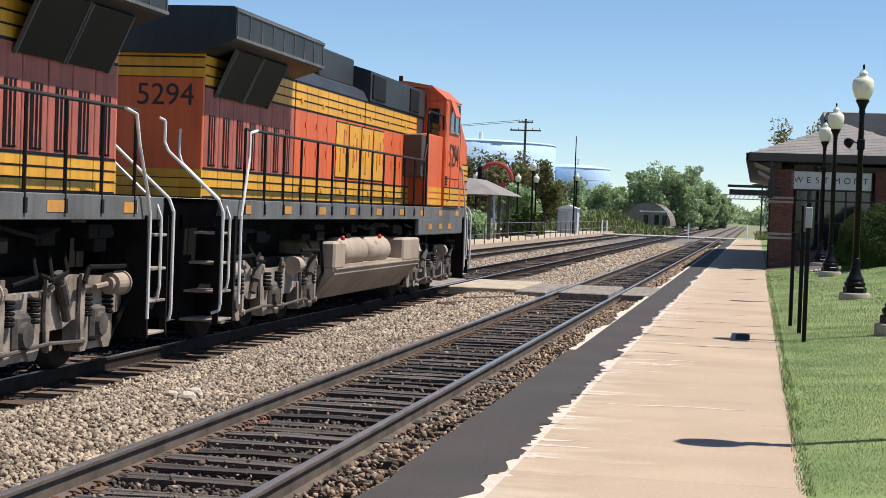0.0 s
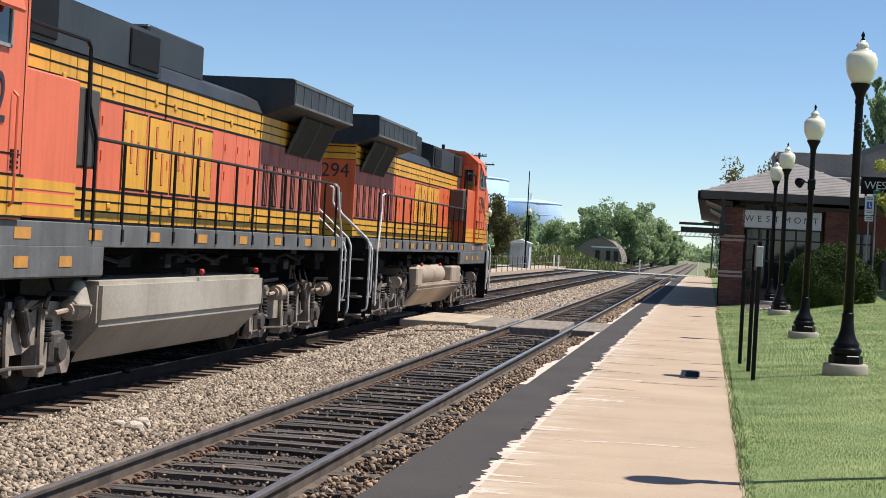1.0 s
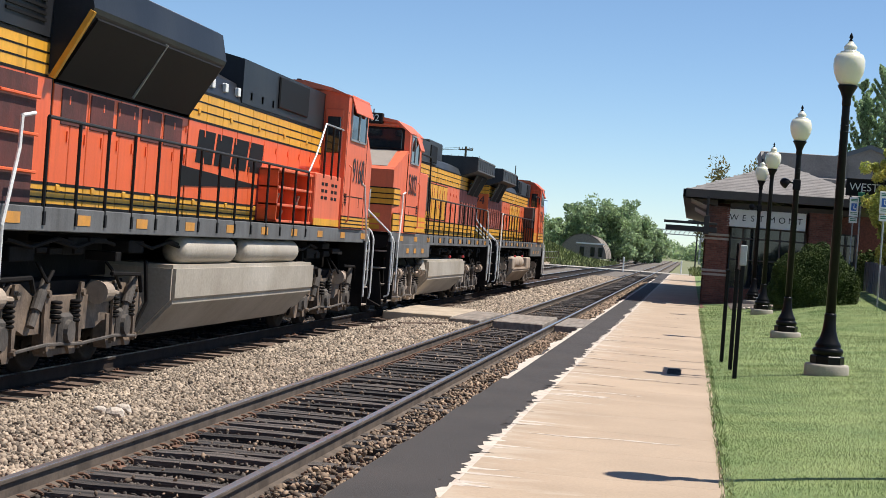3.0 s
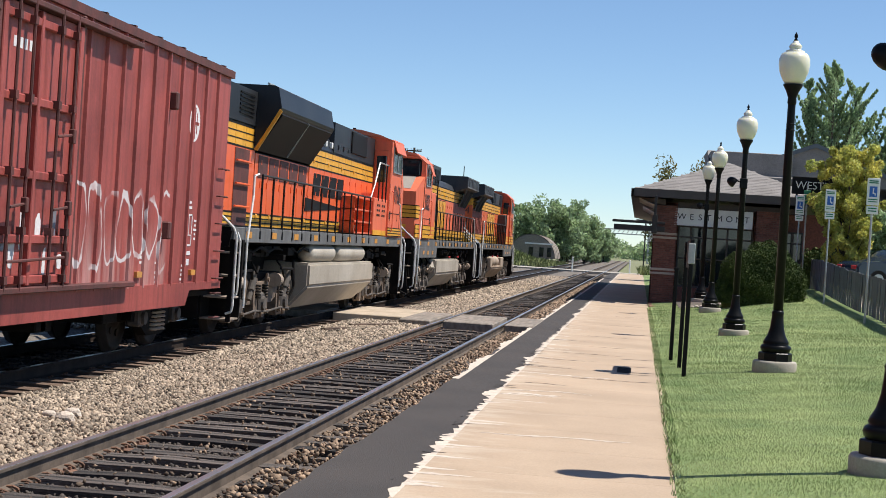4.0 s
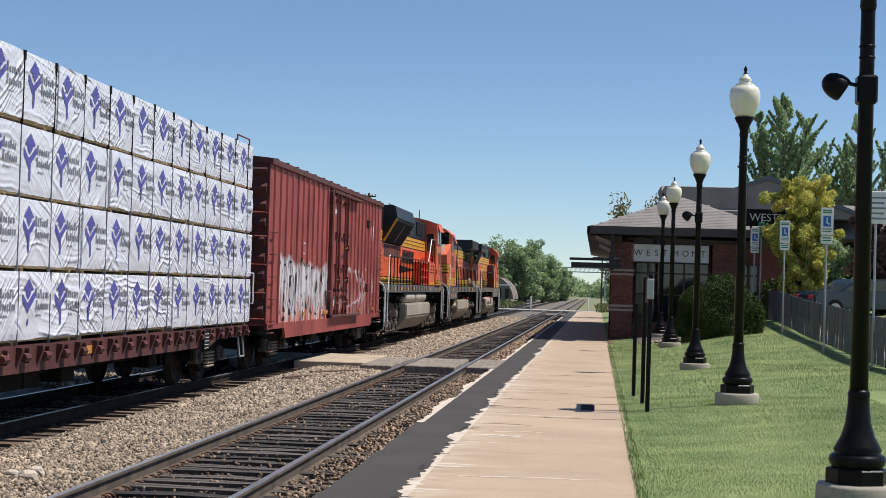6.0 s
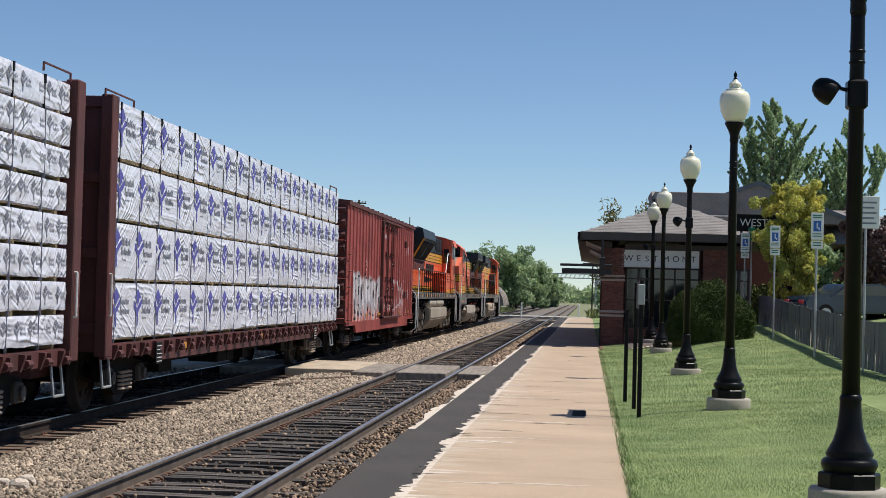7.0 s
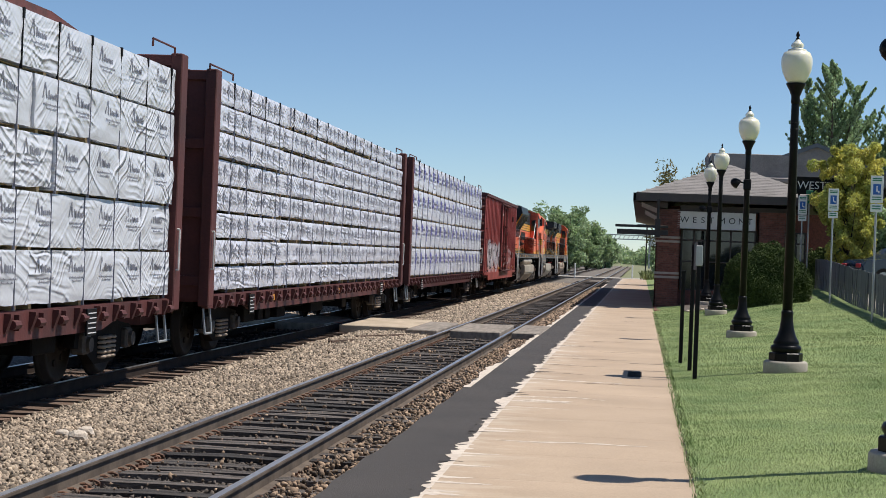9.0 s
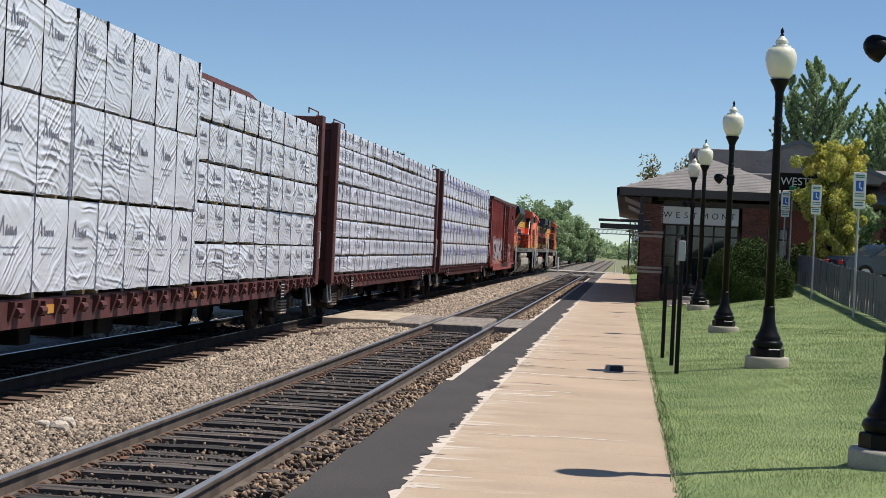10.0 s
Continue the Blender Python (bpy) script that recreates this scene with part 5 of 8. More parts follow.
for k, (x, y, h, r, m) in enumerate(((-25.5, 150, 7.0, 3.0, "leaf_brown"), (-22.6, 152, 7.2, 2.9, "leaf_brown"), (-19.6, 150, 6.6, 2.6, "leaf_brown"), (-17.6, 154, 5.2, 1.9, "leaf"), (-28.5, 150, 6.6, 3.0, "leaf"), (-21.0, 146, 4.4, 2.0, "leaf"))):
    tree("tree", x, y, -0.4, h, r, M[m], "rounded tree turning brown beside the far platform" if m == "leaf_brown" else "rounded green tree beside the far platform", 90 + k, 0.16, 5000, 0.17, 0.22)

# shed
sd = thing("shed", pose(-16.25, 145, 0.10), "small pale blue equipment shed with a low gable", "shed")
bm = bmesh.new()
box(bm, -0.85, 0.85, -0.9, 0.9, 0, 2.15)
part("wall", bm, M["shed"], sd)
bm = bmesh.new()
prism(bm, [(-1.0, 2.15), (0, 2.5), (1.0, 2.15)], "y", -1.05, 1.05)
part("roof", bm, M["white"], sd)
bm = bmesh.new()
box(bm, -0.75, 0.05, -0.93, -0.89, 0.1, 1.9, 0.01)
part("door", bm, M["steel"], sd)
for k in range(6):
    bm = bmesh.new()
    box(bm, -0.82 + k * 0.32, -0.80 + k * 0.32, -0.92, -0.89, 0.1, 2.1)
    part("siding_joint", bm, M["sill"], sd)

# storage tanks
def big_tank(x, y, r, h, label):
    t = thing("water_tank", pose(x, y, -0.5), label, "tank")
    bm = bmesh.new()
    lathe(bm, [(r, 0), (r, h), (r * 0.985, h + 0.15)], 48)
    part("shell", bm, M["tank_blue"], t)
    bm = bmesh.new()
    lathe(bm, [(r * 1.005, h), (r * 0.99, h + 0.35), (r * 0.5, h + 0.9), (0.3, h + 1.1)], 48)
    part("roof", bm, M["tank_blue"], t)
    bm = bmesh.new()
    rod(bm, (r * 0.2, -r * 0.55, h + 0.6), (r * 0.2, -r * 0.55, h + 2.0), 0.35, n=8)
    part("vent", bm, M["white"], t)
    for k in range(1, 5):
        bm = bmesh.new()
        lathe(bm, [(r + 0.01, h * k / 5), (r + 0.03, h * k / 5 + 0.04), (r + 0.01, h * k / 5 + 0.08)], 48)
        part("seam", bm, M["tank_blue"], t)


big_tank(-55.5, 320, 16.5, 15.0, "large pale blue water tank with a shallow roof")
big_tank(-36.5, 330, 7.3, 11.0, "smaller pale blue water tank")

# utility pole
up = thing("utility_pole", pose(-28.1, 200, -0.5), "tall wooden utility pole with two crossarms", "pole")
bm = bmesh.new()
rod(bm, (0, 0, 0), (0, 0, 13.6), 0.20, 0.13, 8)
part("pole", bm, M["bark"], up)
for z, w in ((13.2, 0.9), (12.2, 1.9)):
    bm = bmesh.new()
    box(bm, -w, w, -0.06, 0.06, z - 0.08, z + 0.08)
    arm = part("crossarm", bm, M["bark"], up)
    for xx in (-0.9, -0.45, 0.45, 0.9):
        bm = bmesh.new()
        rod(bm, (xx * w, 0, z + 0.08), (xx * w, 0, z + 0.3), 0.05, n=6)
        part("insulator", bm, M["steel"], arm)
wires = thing("overhead_wires", pose(-28.1, 200, 12.9), "thin sagging overhead wires", "cable")
for dx in (-0.9, 0.9):
    bm = bmesh.new()
    tube(bm, [(dx - 60 * f, 20 * f, -1.6 * math.sin(math.pi * f)) for f in (0, 0.2, 0.4, 0.6, 0.8, 1.0)], 0.025, 4)
    part("wire", bm, M["stripe"], wires)
an = thing("slim_mast", pose(-15.5, 142, 0.1), "slim dark mast beside the shed", "pole")
bm = bmesh.new()
rod(bm, (0, 0, 0), (0, 0, 8.4), 0.09, 0.04, 6)
part("mast", bm, M["under"], an)
# red ring sign
rs_ = thing("ring_sign", pose(-20.7, 131, -0.4), "red half-ring sign on a post", "sign")
bm = bmesh.new()
pts = [(1.35 * math.cos(a), 0, 4.7 + 1.35 * math.sin(a)) for a in np.linspace(0, math.pi, 13)]
tube(bm, pts, 0.17, 8)
part("ring", bm, M["arch_red"], rs_)
bm = bmesh.new()
prism(bm, [(-0.9, 4.5), (0.9, 4.5), (0.6, 3.4), (-0.6, 3.4)], "y", -0.08, 0.08)
part("panel", bm, M["arch_red"], rs_)
bm = bmesh.new()
rod(bm, (0, 0, 0), (0, 0, 3.4), 0.09, n=8)
part("post", bm, M["steel"], rs_)
sg = thing("traffic_signal", pose(-20.9, 125, -0.4), "black traffic signal on a pole", "signal")
bm = bmesh.new()
rod(bm, (0, 0, 0), (0, 0, 5.4), 0.07, n=6)
part("pole", bm, M["dark_steel"], sg)
bm = bmesh.new()
box(bm, -0.17, 0.17, -0.3, -0.08, 4.6, 5.6, 0.03)
head = part("signal_head", bm, M["stripe"], sg)
for k in range(3):
    bm = bmesh.new()
    rod(bm, (0, -0.30, 4.78 + k * 0.32), (0, -0.40, 4.78 + k * 0.32), 0.13, n=10)
    part("visor", bm, M["stripe"], head)

# quonset hut and mound
qh = thing("quonset_hut", pose(-15.1, 232, 0.45), "grey arched metal hut half hidden by a bank", "hut")
bm = bmesh.new()
prism(bm, [(3.3 * math.cos(a), 3.3 * math.sin(a)) for a in np.linspace(0, math.pi, 25)], "y", 0, 16)
part("shell", bm, M["panel"], qh)
for k in range(4):
    bm = bmesh.new()
    prism(bm, [((3.34 + e) * math.cos(a), (3.34 + e) * math.sin(a)) for e, aa in ((0, np.linspace(0, math.pi, 17)), (-0.1, np.linspace(math.pi, 0, 17))) for a in aa], "y", k * 4.0, k * 4.0 + 0.2)
    part("rib", bm, M["panel"], qh)
bm = bmesh.new()
box(bm, -1.0, 3.0, -0.1, 0.0, 1.9, 2.1, 0.01)
part("door_head", bm, M["white"], qh)
bm = bmesh.new()
for xx in (-0.4, 1.1, 2.2):
    box(bm, xx, xx + 0.6, -0.06, 0.01, 0.2, 1.5, 0.01)
part("window", bm, M["glass"], qh)
bank = grid_sheet(-24, -9.5, 165, 240, 24, 24, lambda x, y: -0.5 + 2.3 * math.exp(-((x + 18.5) / 4.2) ** 2 - ((y - 202) / 24) ** 2) + 0.15 * noise.noise((x * 0.6, y * 0.6, 0)))
structure("grass_bank", bank, M["weeds"], "weedy grass bank beside the line", "bank")


def tuft_field(name, n, x0, x1, y0, y1, h, seed, label, zf):
    r = np.random.default_rng(seed)
    x, y = r.uniform(x0, x1, n), r.uniform(y0, y1, n)
    z = np.array([zf(a, b) for a, b in zip(x, y)])
    s = h * r.uniform(0.5, 1.3, n)
    a = r.uniform(0, 6.28, n)
    base = np.stack([x, y, z - 0.02], 1)
    side = np.stack([np.cos(a), np.sin(a), np.zeros(n)], 1) * (s * 0.22)[:, None]
    tip = base + np.stack([r.normal(size=n) * s * 0.3, r.normal(size=n) * s * 0.3, s], 1)
    me = raw(name, np.stack([base - side, base + side, tip], 1).reshape(-1, 3), np.arange(n * 3).reshape(-1, 3), M["weeds"])
    tagged(new(name, me), label, "weeds", "", "stuff")


tuft_field("bank_weeds", 9000, -23, -10, 170, 235, 0.7, 61, "tall weeds on the grass bank", lambda x, y: -0.5 + 2.3 * math.exp(-((x + 18.5) / 4.2) ** 2 - ((y - 202) / 24) ** 2))
tuft_field("line_weeds", 3500, 0.2, 6, 152, 215, 0.9, 62, "tall weeds past the platform end", lambda x, y: -0.5)
rg = random.Random(77)
for k, (x, y, h, r) in enumerate(((-20.9, 262, 6.6, 2.2), (-17.9, 266, 9.0, 3.2), (-15.0, 262, 10.2, 4.0), (-11.4, 264, 10.0, 3.8), (-8.9, 270, 8.2, 3.0), (-8.0, 285, 7.0, 2.6), (-7.2, 300, 6.4, 2.4), (-7.0, 325, 6.0, 2.3), (-13, 280, 9.6, 4.0), (-26, 275, 7.0, 3.4),
                                 (-19.6, 285, 7.4, 2.6), (-7.6, 350, 6.6, 2.5), (-8.2, 380, 6.6, 2.6), (-9.0, 420, 7.0, 3.0))):
    tree("tree", x, y, -0.5, h, r, M["leaf_far"], "full green tree in the grove beside the line", 120 + k, 0.22, 6500, 0.26, 0.12)
for k, (x, y, h, r) in enumerate(((2.6, 176, 2.6, 1.5), (4.5, 182, 4.2, 1.9), (3.0, 205, 4.0, 1.9), (5.4, 230, 6.0, 2.6), (6.2, 280, 7.0, 3.0), (6.0, 340, 7.0, 3.2))):
    tree("tree", x, y, -0.5, h, r, M["leaf_far"], "scrubby green tree past the platform end", 150 + k, 0.10, 3000, 0.20, 0.06)
# far woods closing the horizon
r_np = np.random.default_rng(5)
cs, rs = [], []
for k in range(240):
    a = r_np.uniform(-0.30, 0.36)
    dist = r_np.uniform(560, 760)
    hgt = r_np.uniform(5, 9) if not -0.03 < a < 0.012 else r_np.uniform(2.5, 5)
    for j in range(3):
        cs.append((dist * math.sin(a) + r_np.uniform(-4, 4), dist * math.cos(a), hgt * (0.25 + 0.3 * j))), rs.append(r_np.uniform(3.0, 5.0))
tagged(new("far_woods", leaves("far_woods", cs, rs, 42000, 0.9, M["leaf_far"], 9, 0.8)), "distant belt of green trees on the horizon", "trees", "", "stuff")
# level crossing posts and signal mast far down the line
for k, (x, y) in enumerate(((-6.3, 158), (-14.2, 160), (-0.9, 165), (-15.1, 165))):
    t = thing("crossing_post", pose(x, y, -0.3), "white marker post at the road crossing", "post", "crossing posts")
    bm = bmesh.new()
    rod(bm, (0, 0, 0), (0, 0, 1.5), 0.07, n=8)
    part("post", bm, M["white"], t)
    bm = bmesh.new()
    rod(bm, (0, 0, 1.5), (0, 0, 1.58), 0.085, 0.05, 8)
    part("cap", bm, M["white"], t)
bm = bmesh.new()
box(bm, -60, 60, 158, 166, -0.48, -0.02)
structure("crossing_road", bm, M["concrete_grey"], "pale road that crosses the tracks", "road")
gm = thing("signal_mast", pose(0.6, 240, -0.5), "far signal mast with a small white sign", "signal")
bm = bmesh.new()
rod(bm, (0, 0, 0), (0, 0, 8.0), 0.12, n=6), box(bm, -1.4, 0.2, -0.1, 0.1, 7.2, 7.4), box(bm, -1.4, 0.2, -0.1, 0.1, 6.3, 6.45)
part("mast", bm, M["dark_steel"], gm)
bm = bmesh.new()
box(bm, 0.6, 1.3, -0.1, 0.0, 4.2, 5.6, 0.02)
part("plate", bm, M["white"], gm)
gb = thing("signal_gantry", pose(-3.5, 430, -0.5), "grey signal gantry over the tracks far away", "gantry")
for xx in (-8.5, 5.5):
    bm = bmesh.new()
    box(bm, xx - 0.25, xx + 0.25, -0.25, 0.25, 0, 8.2)
    part("leg", bm, M["steel"], gb)
for zz in (7.2, 8.3):
    bm = bmesh.new()
    box(bm, -8.8, 5.8, -0.3, 0.3, zz, zz + 0.25)
    part("chord", bm, M["steel"], gb)
for k in range(12):
    bm = bmesh.new()
    rod(bm, (-8.5 + k * 1.18, 0, 7.3), (-7.9 + k * 1.18, 0, 8.4), 0.09, n=5)
    part("lattice", bm, M["steel"], gb)

# ---- train ----
SPEED = 12.72
TRAIN_X = TRACKS[1]
movers, wheelsets = [], []

wb = bmesh.new()
for sx in (-1, 1):
    m = Matrix.Rotation(radians(90), 4, 'Y')
    w = bmesh.new()
    lathe(w, [(0.10, -0.02), (0.44, -0.015), (0.50, 0.0), (0.56, -0.03), (0.56, -0.06), (0.52, -0.06), (0.515, 0.07), (0.46, 0.075), (0.42, 0.045), (0.20, 0.05), (0.16, 0.09), (0.08, 0.10)], 20)
    for k in range(6):
        a = k * math.pi / 3
        rod(w, (0.27 * math.cos(a), 0.27 * math.sin(a), 0.03), (0.27 * math.cos(a), 0.27 * math.sin(a), 0.07), 0.05, n=6)
    bmesh.ops.transform(w, matrix=Matrix.Translation((sx * 0.72, 0, 0)) @ (m if sx > 0 else Matrix.Rotation(radians(-90), 4, 'Y')), verts=w.verts)
    tmp = bpy.data.meshes.new("w")
    w.to_mesh(tmp); w.free()
    wb.from_mesh(tmp)
    bpy.data.meshes.remove(tmp)
rod(wb, (-0.9, 0, 0), (0.9, 0, 0), 0.09, n=10)
WHEEL_ME = mesh_of("wheelset", wb, M["wheel"])


def wheelset(parent, y, r=0.53):
    ob = share("wheelset", WHEEL_ME, parent, pose(0, y, r))
    wheelsets.append((ob, y, r))
    return ob


def vehicle(name, u, label, category, turned=False):
    t = thing(name, pose(TRAIN_X, u, 0, 0, 0, 180 if turned else 0), label, category, "train")
    movers.append(t)
    return t


def coil(bm, x, y, z0, z1, r):
    n = 5
    for i in range(n):
        z = z0 + (z1 - z0) * (i + 0.5) / n
        lathe(bm, [(r * 0.8, z - 0.02), (r, z), (r * 0.8, z + 0.02)], 10, (x, y))


def loco_truck(t, yc, s, seed, steel="truck"):
    """Three-axle truck: side frame with pedestals, journal boxes, springs, brake gear."""
    x = s * 1.02
    for dy in (-1.95, 0.0, 1.95):
        wheelset(t, yc + dy)
    bm = bmesh.new()
    prism(bm, [(yc - 2.85, 0.78), (yc - 2.55, 1.04), (yc - 1.3, 1.10), (yc - 0.9, 0.94), (yc + 0.9, 0.94), (yc + 1.3, 1.10), (yc + 2.55, 1.04), (yc + 2.85, 0.78),
               (yc + 2.65, 0.62), (yc + 1.35, 0.60), (yc + 1.1, 0.52), (yc + 0.55, 0.52), (yc + 0.4, 0.62), (yc - 0.4, 0.62), (yc - 0.55, 0.52), (yc - 1.1, 0.52), (yc - 1.35, 0.60), (yc - 2.65, 0.62)], "x", x, x + s * 0.16)
    frame_part = part("truck_frame", bm, M[steel], t, "dusty cast truck side frame")
    for dy in (-1.95, 0.0, 1.95):
        bm = bmesh.new()
        y = yc + dy
        for e in (-0.34, 0.34):
            prism(bm, [(y + e - 0.16, 0.68), (y + e + 0.16, 0.68), (y + e + 0.15, 0.34), (y + e + 0.08, 0.24), (y + e - 0.08, 0.24), (y + e - 0.15, 0.34)], "x", x + s * 0.01, x + s * 0.18)
        box(bm, x + s * 0.02, x + s * 0.14, y - 0.44, y + 0.44, 0.24, 0.33, 0.01)
        part("pedestal", bm, M[steel], frame_part)
        bm = bmesh.new()
        box(bm, x + s * 0.02, x + s * 0.24, y - 0.19, y + 0.19, 0.36, 0.74, 0.04)
        rod(bm, (x + s * 0.20, y, 0.53), (x + s * 0.29, y, 0.53), 0.15, 0.13, 14)
        part("journal_box", bm, M["truck_dark"], frame_part)
        for e in (-0.30, 0.30):
            bm = bmesh.new()
            coil(bm, x + s * 0.19, y + e, 0.62, 0.90, 0.085)
            part("spring", bm, M["under"], frame_part)
    for dy in (-2.25, 1.05):
        bm = bmesh.new()
        y = yc + dy
        rod(bm, (x + s * 0.26, y - 0.20, 0.97), (x + s * 0.26, y + 0.10, 0.97), 0.125, n=20)
        rod(bm, (x + s * 0.26, y - 0.23, 0.97), (x + s * 0.26, y - 0.20, 0.97), 0.145, n=20)
        rod(bm, (x + s * 0.26, y + 0.10, 0.97), (x + s * 0.26, y + 0.18, 0.97), 0.08, n=12)
        rod(bm, (x + s * 0.26, y + 0.16, 0.97), (x + s * 0.26, y + 0.52, 0.95), 0.03, n=6)
        part("brake_cylinder", bm, M["tank_brown"], frame_part)
    for dy in (-1.52, -0.62, 0.46, 1.62, 2.42):
        bm = bmesh.new()
        y = yc + dy
        prism(bm, [(y - 0.05, 1.10), (y + 0.05, 1.10), (y + 0.07, 0.72), (y + 0.03, 0.30), (y - 0.03, 0.30), (y - 0.06, 0.72)], "x", x + s * 0.18, x + s * 0.215)
        rod(bm, (x + s * 0.16, y, 0.98), (x + s * 0.25, y, 0.98), 0.045, n=8)
        rod(bm, (x + s * 0.16, y, 0.36), (x + s * 0.25, y, 0.36), 0.04, n=8)
        part("brake_lever", bm, M[steel], frame_part)
    bm = bmesh.new()
    tube(bm, [(x + s * 0.235, yc - 1.52, 0.36), (x + s * 0.235, yc - 0.62, 0.40), (x + s * 0.235, yc + 0.46, 0.36), (x + s * 0.235, yc + 1.62, 0.40), (x + s * 0.235, yc + 2.42, 0.36)], 0.022)
    part("pull_rod", bm, M["truck_dark"], frame_part)
    for dy in (-1.05, 1.95):
        bm = bmesh.new()
        y = yc + dy
        rod(bm, (x + s * 0.22, y - 0.03, 0.62), (x + s * 0.24, y + 0.26, 1.14), 0.05, n=10)
        rod(bm, (x + s * 0.23, y + 0.06, 0.80), (x + s * 0.235, y + 0.19, 1.02), 0.068, n=10)
        part("damper", bm, M["truck_dark"], frame_part)
    bm = bmesh.new()
    rg = random.Random(seed)
    for e in (-2.7, 2.7):
        tube(bm, [(x + s * 0.22, yc + e, 1.35), (x + s * 0.25, yc + e * 1.02, 0.8), (x + s * 0.1, yc + e * 0.95, 0.3)], 0.03)
    for k in range(3):
        y = yc + rg.uniform(-2.4, 2.0)
        tube(bm, [(x + s * 0.2, y, 1.35), (x + s * 0.3, y + 0.1, rg.uniform(1.0, 1.2)), (x + s * 0.28, y + rg.uniform(0.3, 0.7), rg.uniform(0.95, 1.25))], 0.022)
    tube(bm, [(x + s * 0.3, yc - 2.5, 1.16), (x + s * 0.32, yc - 1.4, 1.18), (x + s * 0.32, yc - 1.3, 1.02)], 0.028)
    tube(bm, [(x + s * 0.3, yc + 1.2, 1.2), (x + s * 0.32, yc + 2.2, 1.18), (x + s * 0.30, yc + 2.35, 0.95)], 0.028)
    part("brake_piping", bm, M["under"], frame_part)["kind"] = "stuff"
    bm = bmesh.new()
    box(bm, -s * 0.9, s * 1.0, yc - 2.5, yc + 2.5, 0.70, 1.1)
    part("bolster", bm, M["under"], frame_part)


def steps(t, ye, d, s, mat_side="under"):
    """Corner steps with white grab rails; d is +1 or -1, pointing off the end."""
    x = s * 1.44
    for k, (z, w) in enumerate(((0.34, 0.62), (0.72, 0.54), (1.10, 0.48), (1.50, 0.42))):
        bm = bmesh.new()
        box(bm, x - s * 0.50 + s * 0.06 * k, x + s * 0.05, ye - d * w, ye, z, z + 0.035, 0.008)
        part("step", bm, M["truck"], t, "worn metal step tread")
    bm = bmesh.new()
    prism(bm, [(ye - d * 0.72, 1.75), (ye - d * 0.62, 0.32), (ye - d * 0.58, 0.32), (ye - d * 0.60, 1.75)], "x", x - s * 0.5, x + s * 0.06)
    prism(bm, [(ye + d * 0.02, 1.75), (ye + d * 0.04, 0.32), (ye, 0.32), (ye - d * 0.02, 1.75)], "x", x - s * 0.02, x + s * 0.06)
    box(bm, x - s * 0.52, x - s * 0.48, ye - d * 0.7, ye, 0.32, 1.75)
    part("step_well", bm, M[mat_side], t)
    for yy in (ye - d * 0.72, ye + d * 0.06):
        bm = bmesh.new()
        xo = x + s * 0.10
        tube(bm, [(xo, yy, 0.55), (xo, yy, 1.75), (xo, yy - d * 0.10, 2.0), (xo - s * 0.02, yy - d * 0.35, 2.55), (xo - s * 0.04, yy - d * 0.42, 2.90), (xo - s * 0.04, yy - d * 0.75, 2.95)] if yy * d < ye * d
             else [(xo - s * 0.12, yy, 0.46), (xo - s * 0.02, yy, 0.50), (xo, yy, 0.60), (xo, yy, 1.80), (xo - s * 0.06, yy, 1.95), (xo - s * 0.78, yy, 2.58), (xo - s * 0.84, yy, 2.70), (xo - s * 0.84, yy, 2.98), (xo - s * 0.92, yy, 3.02)], 0.021, 7)
        part("grab_rail", bm, M["rail_white"], t, "white-painted curved grab rail")
    bm = bmesh.new()
    ym = ye - d * 0.3
    tube(bm, [(x - s * 0.04, ym, 0.72), (x + s * 0.06, ym, 0.78), (x + s * 0.08, ym, 0.9), (x + s * 0.08, ym, 1.72), (x + s * 0.02, ym, 1.88), (x - s * 0.62, ym, 2.44), (x - s * 0.66, ym, 2.56), (x - s * 0.66, ym, 2.9)], 0.019)
    part("grab_rail", bm, M["rail_white"], t, "white-painted curved grab rail")


def railing(t, s, y0, y1, n, z0=1.97, h=0.98, x=1.46):
    for i in range(n):
        y = y0 + (y1 - y0) * i / (n - 1)
        bm = bmesh.new()
        rod(bm, (s * x, y, z0 - 0.20), (s * x, y, z0 + h), 0.021, n=6)
        box(bm, s * x - 0.03, s * x + 0.03, y - 0.03, y + 0.03, z0 - 0.2, z0 - 0.05)
        part("rail_post", bm, M["stripe"], t)
    bm = bmesh.new()
    rod(bm, (s * x, y0, z0 + h), (s * x, y1, z0 + h), 0.022, n=7)
    part("handrail", bm, M["dark_steel"], t)


def band(t, name, s, x, y0, y1, z0, z1, mat, label="", proud=0.008):
    bm = bmesh.new()
    box(bm, s * (x - 0.01), s * (x + proud), y0, y1, z0, z1)
    return part(name, bm, M[mat], t, label)


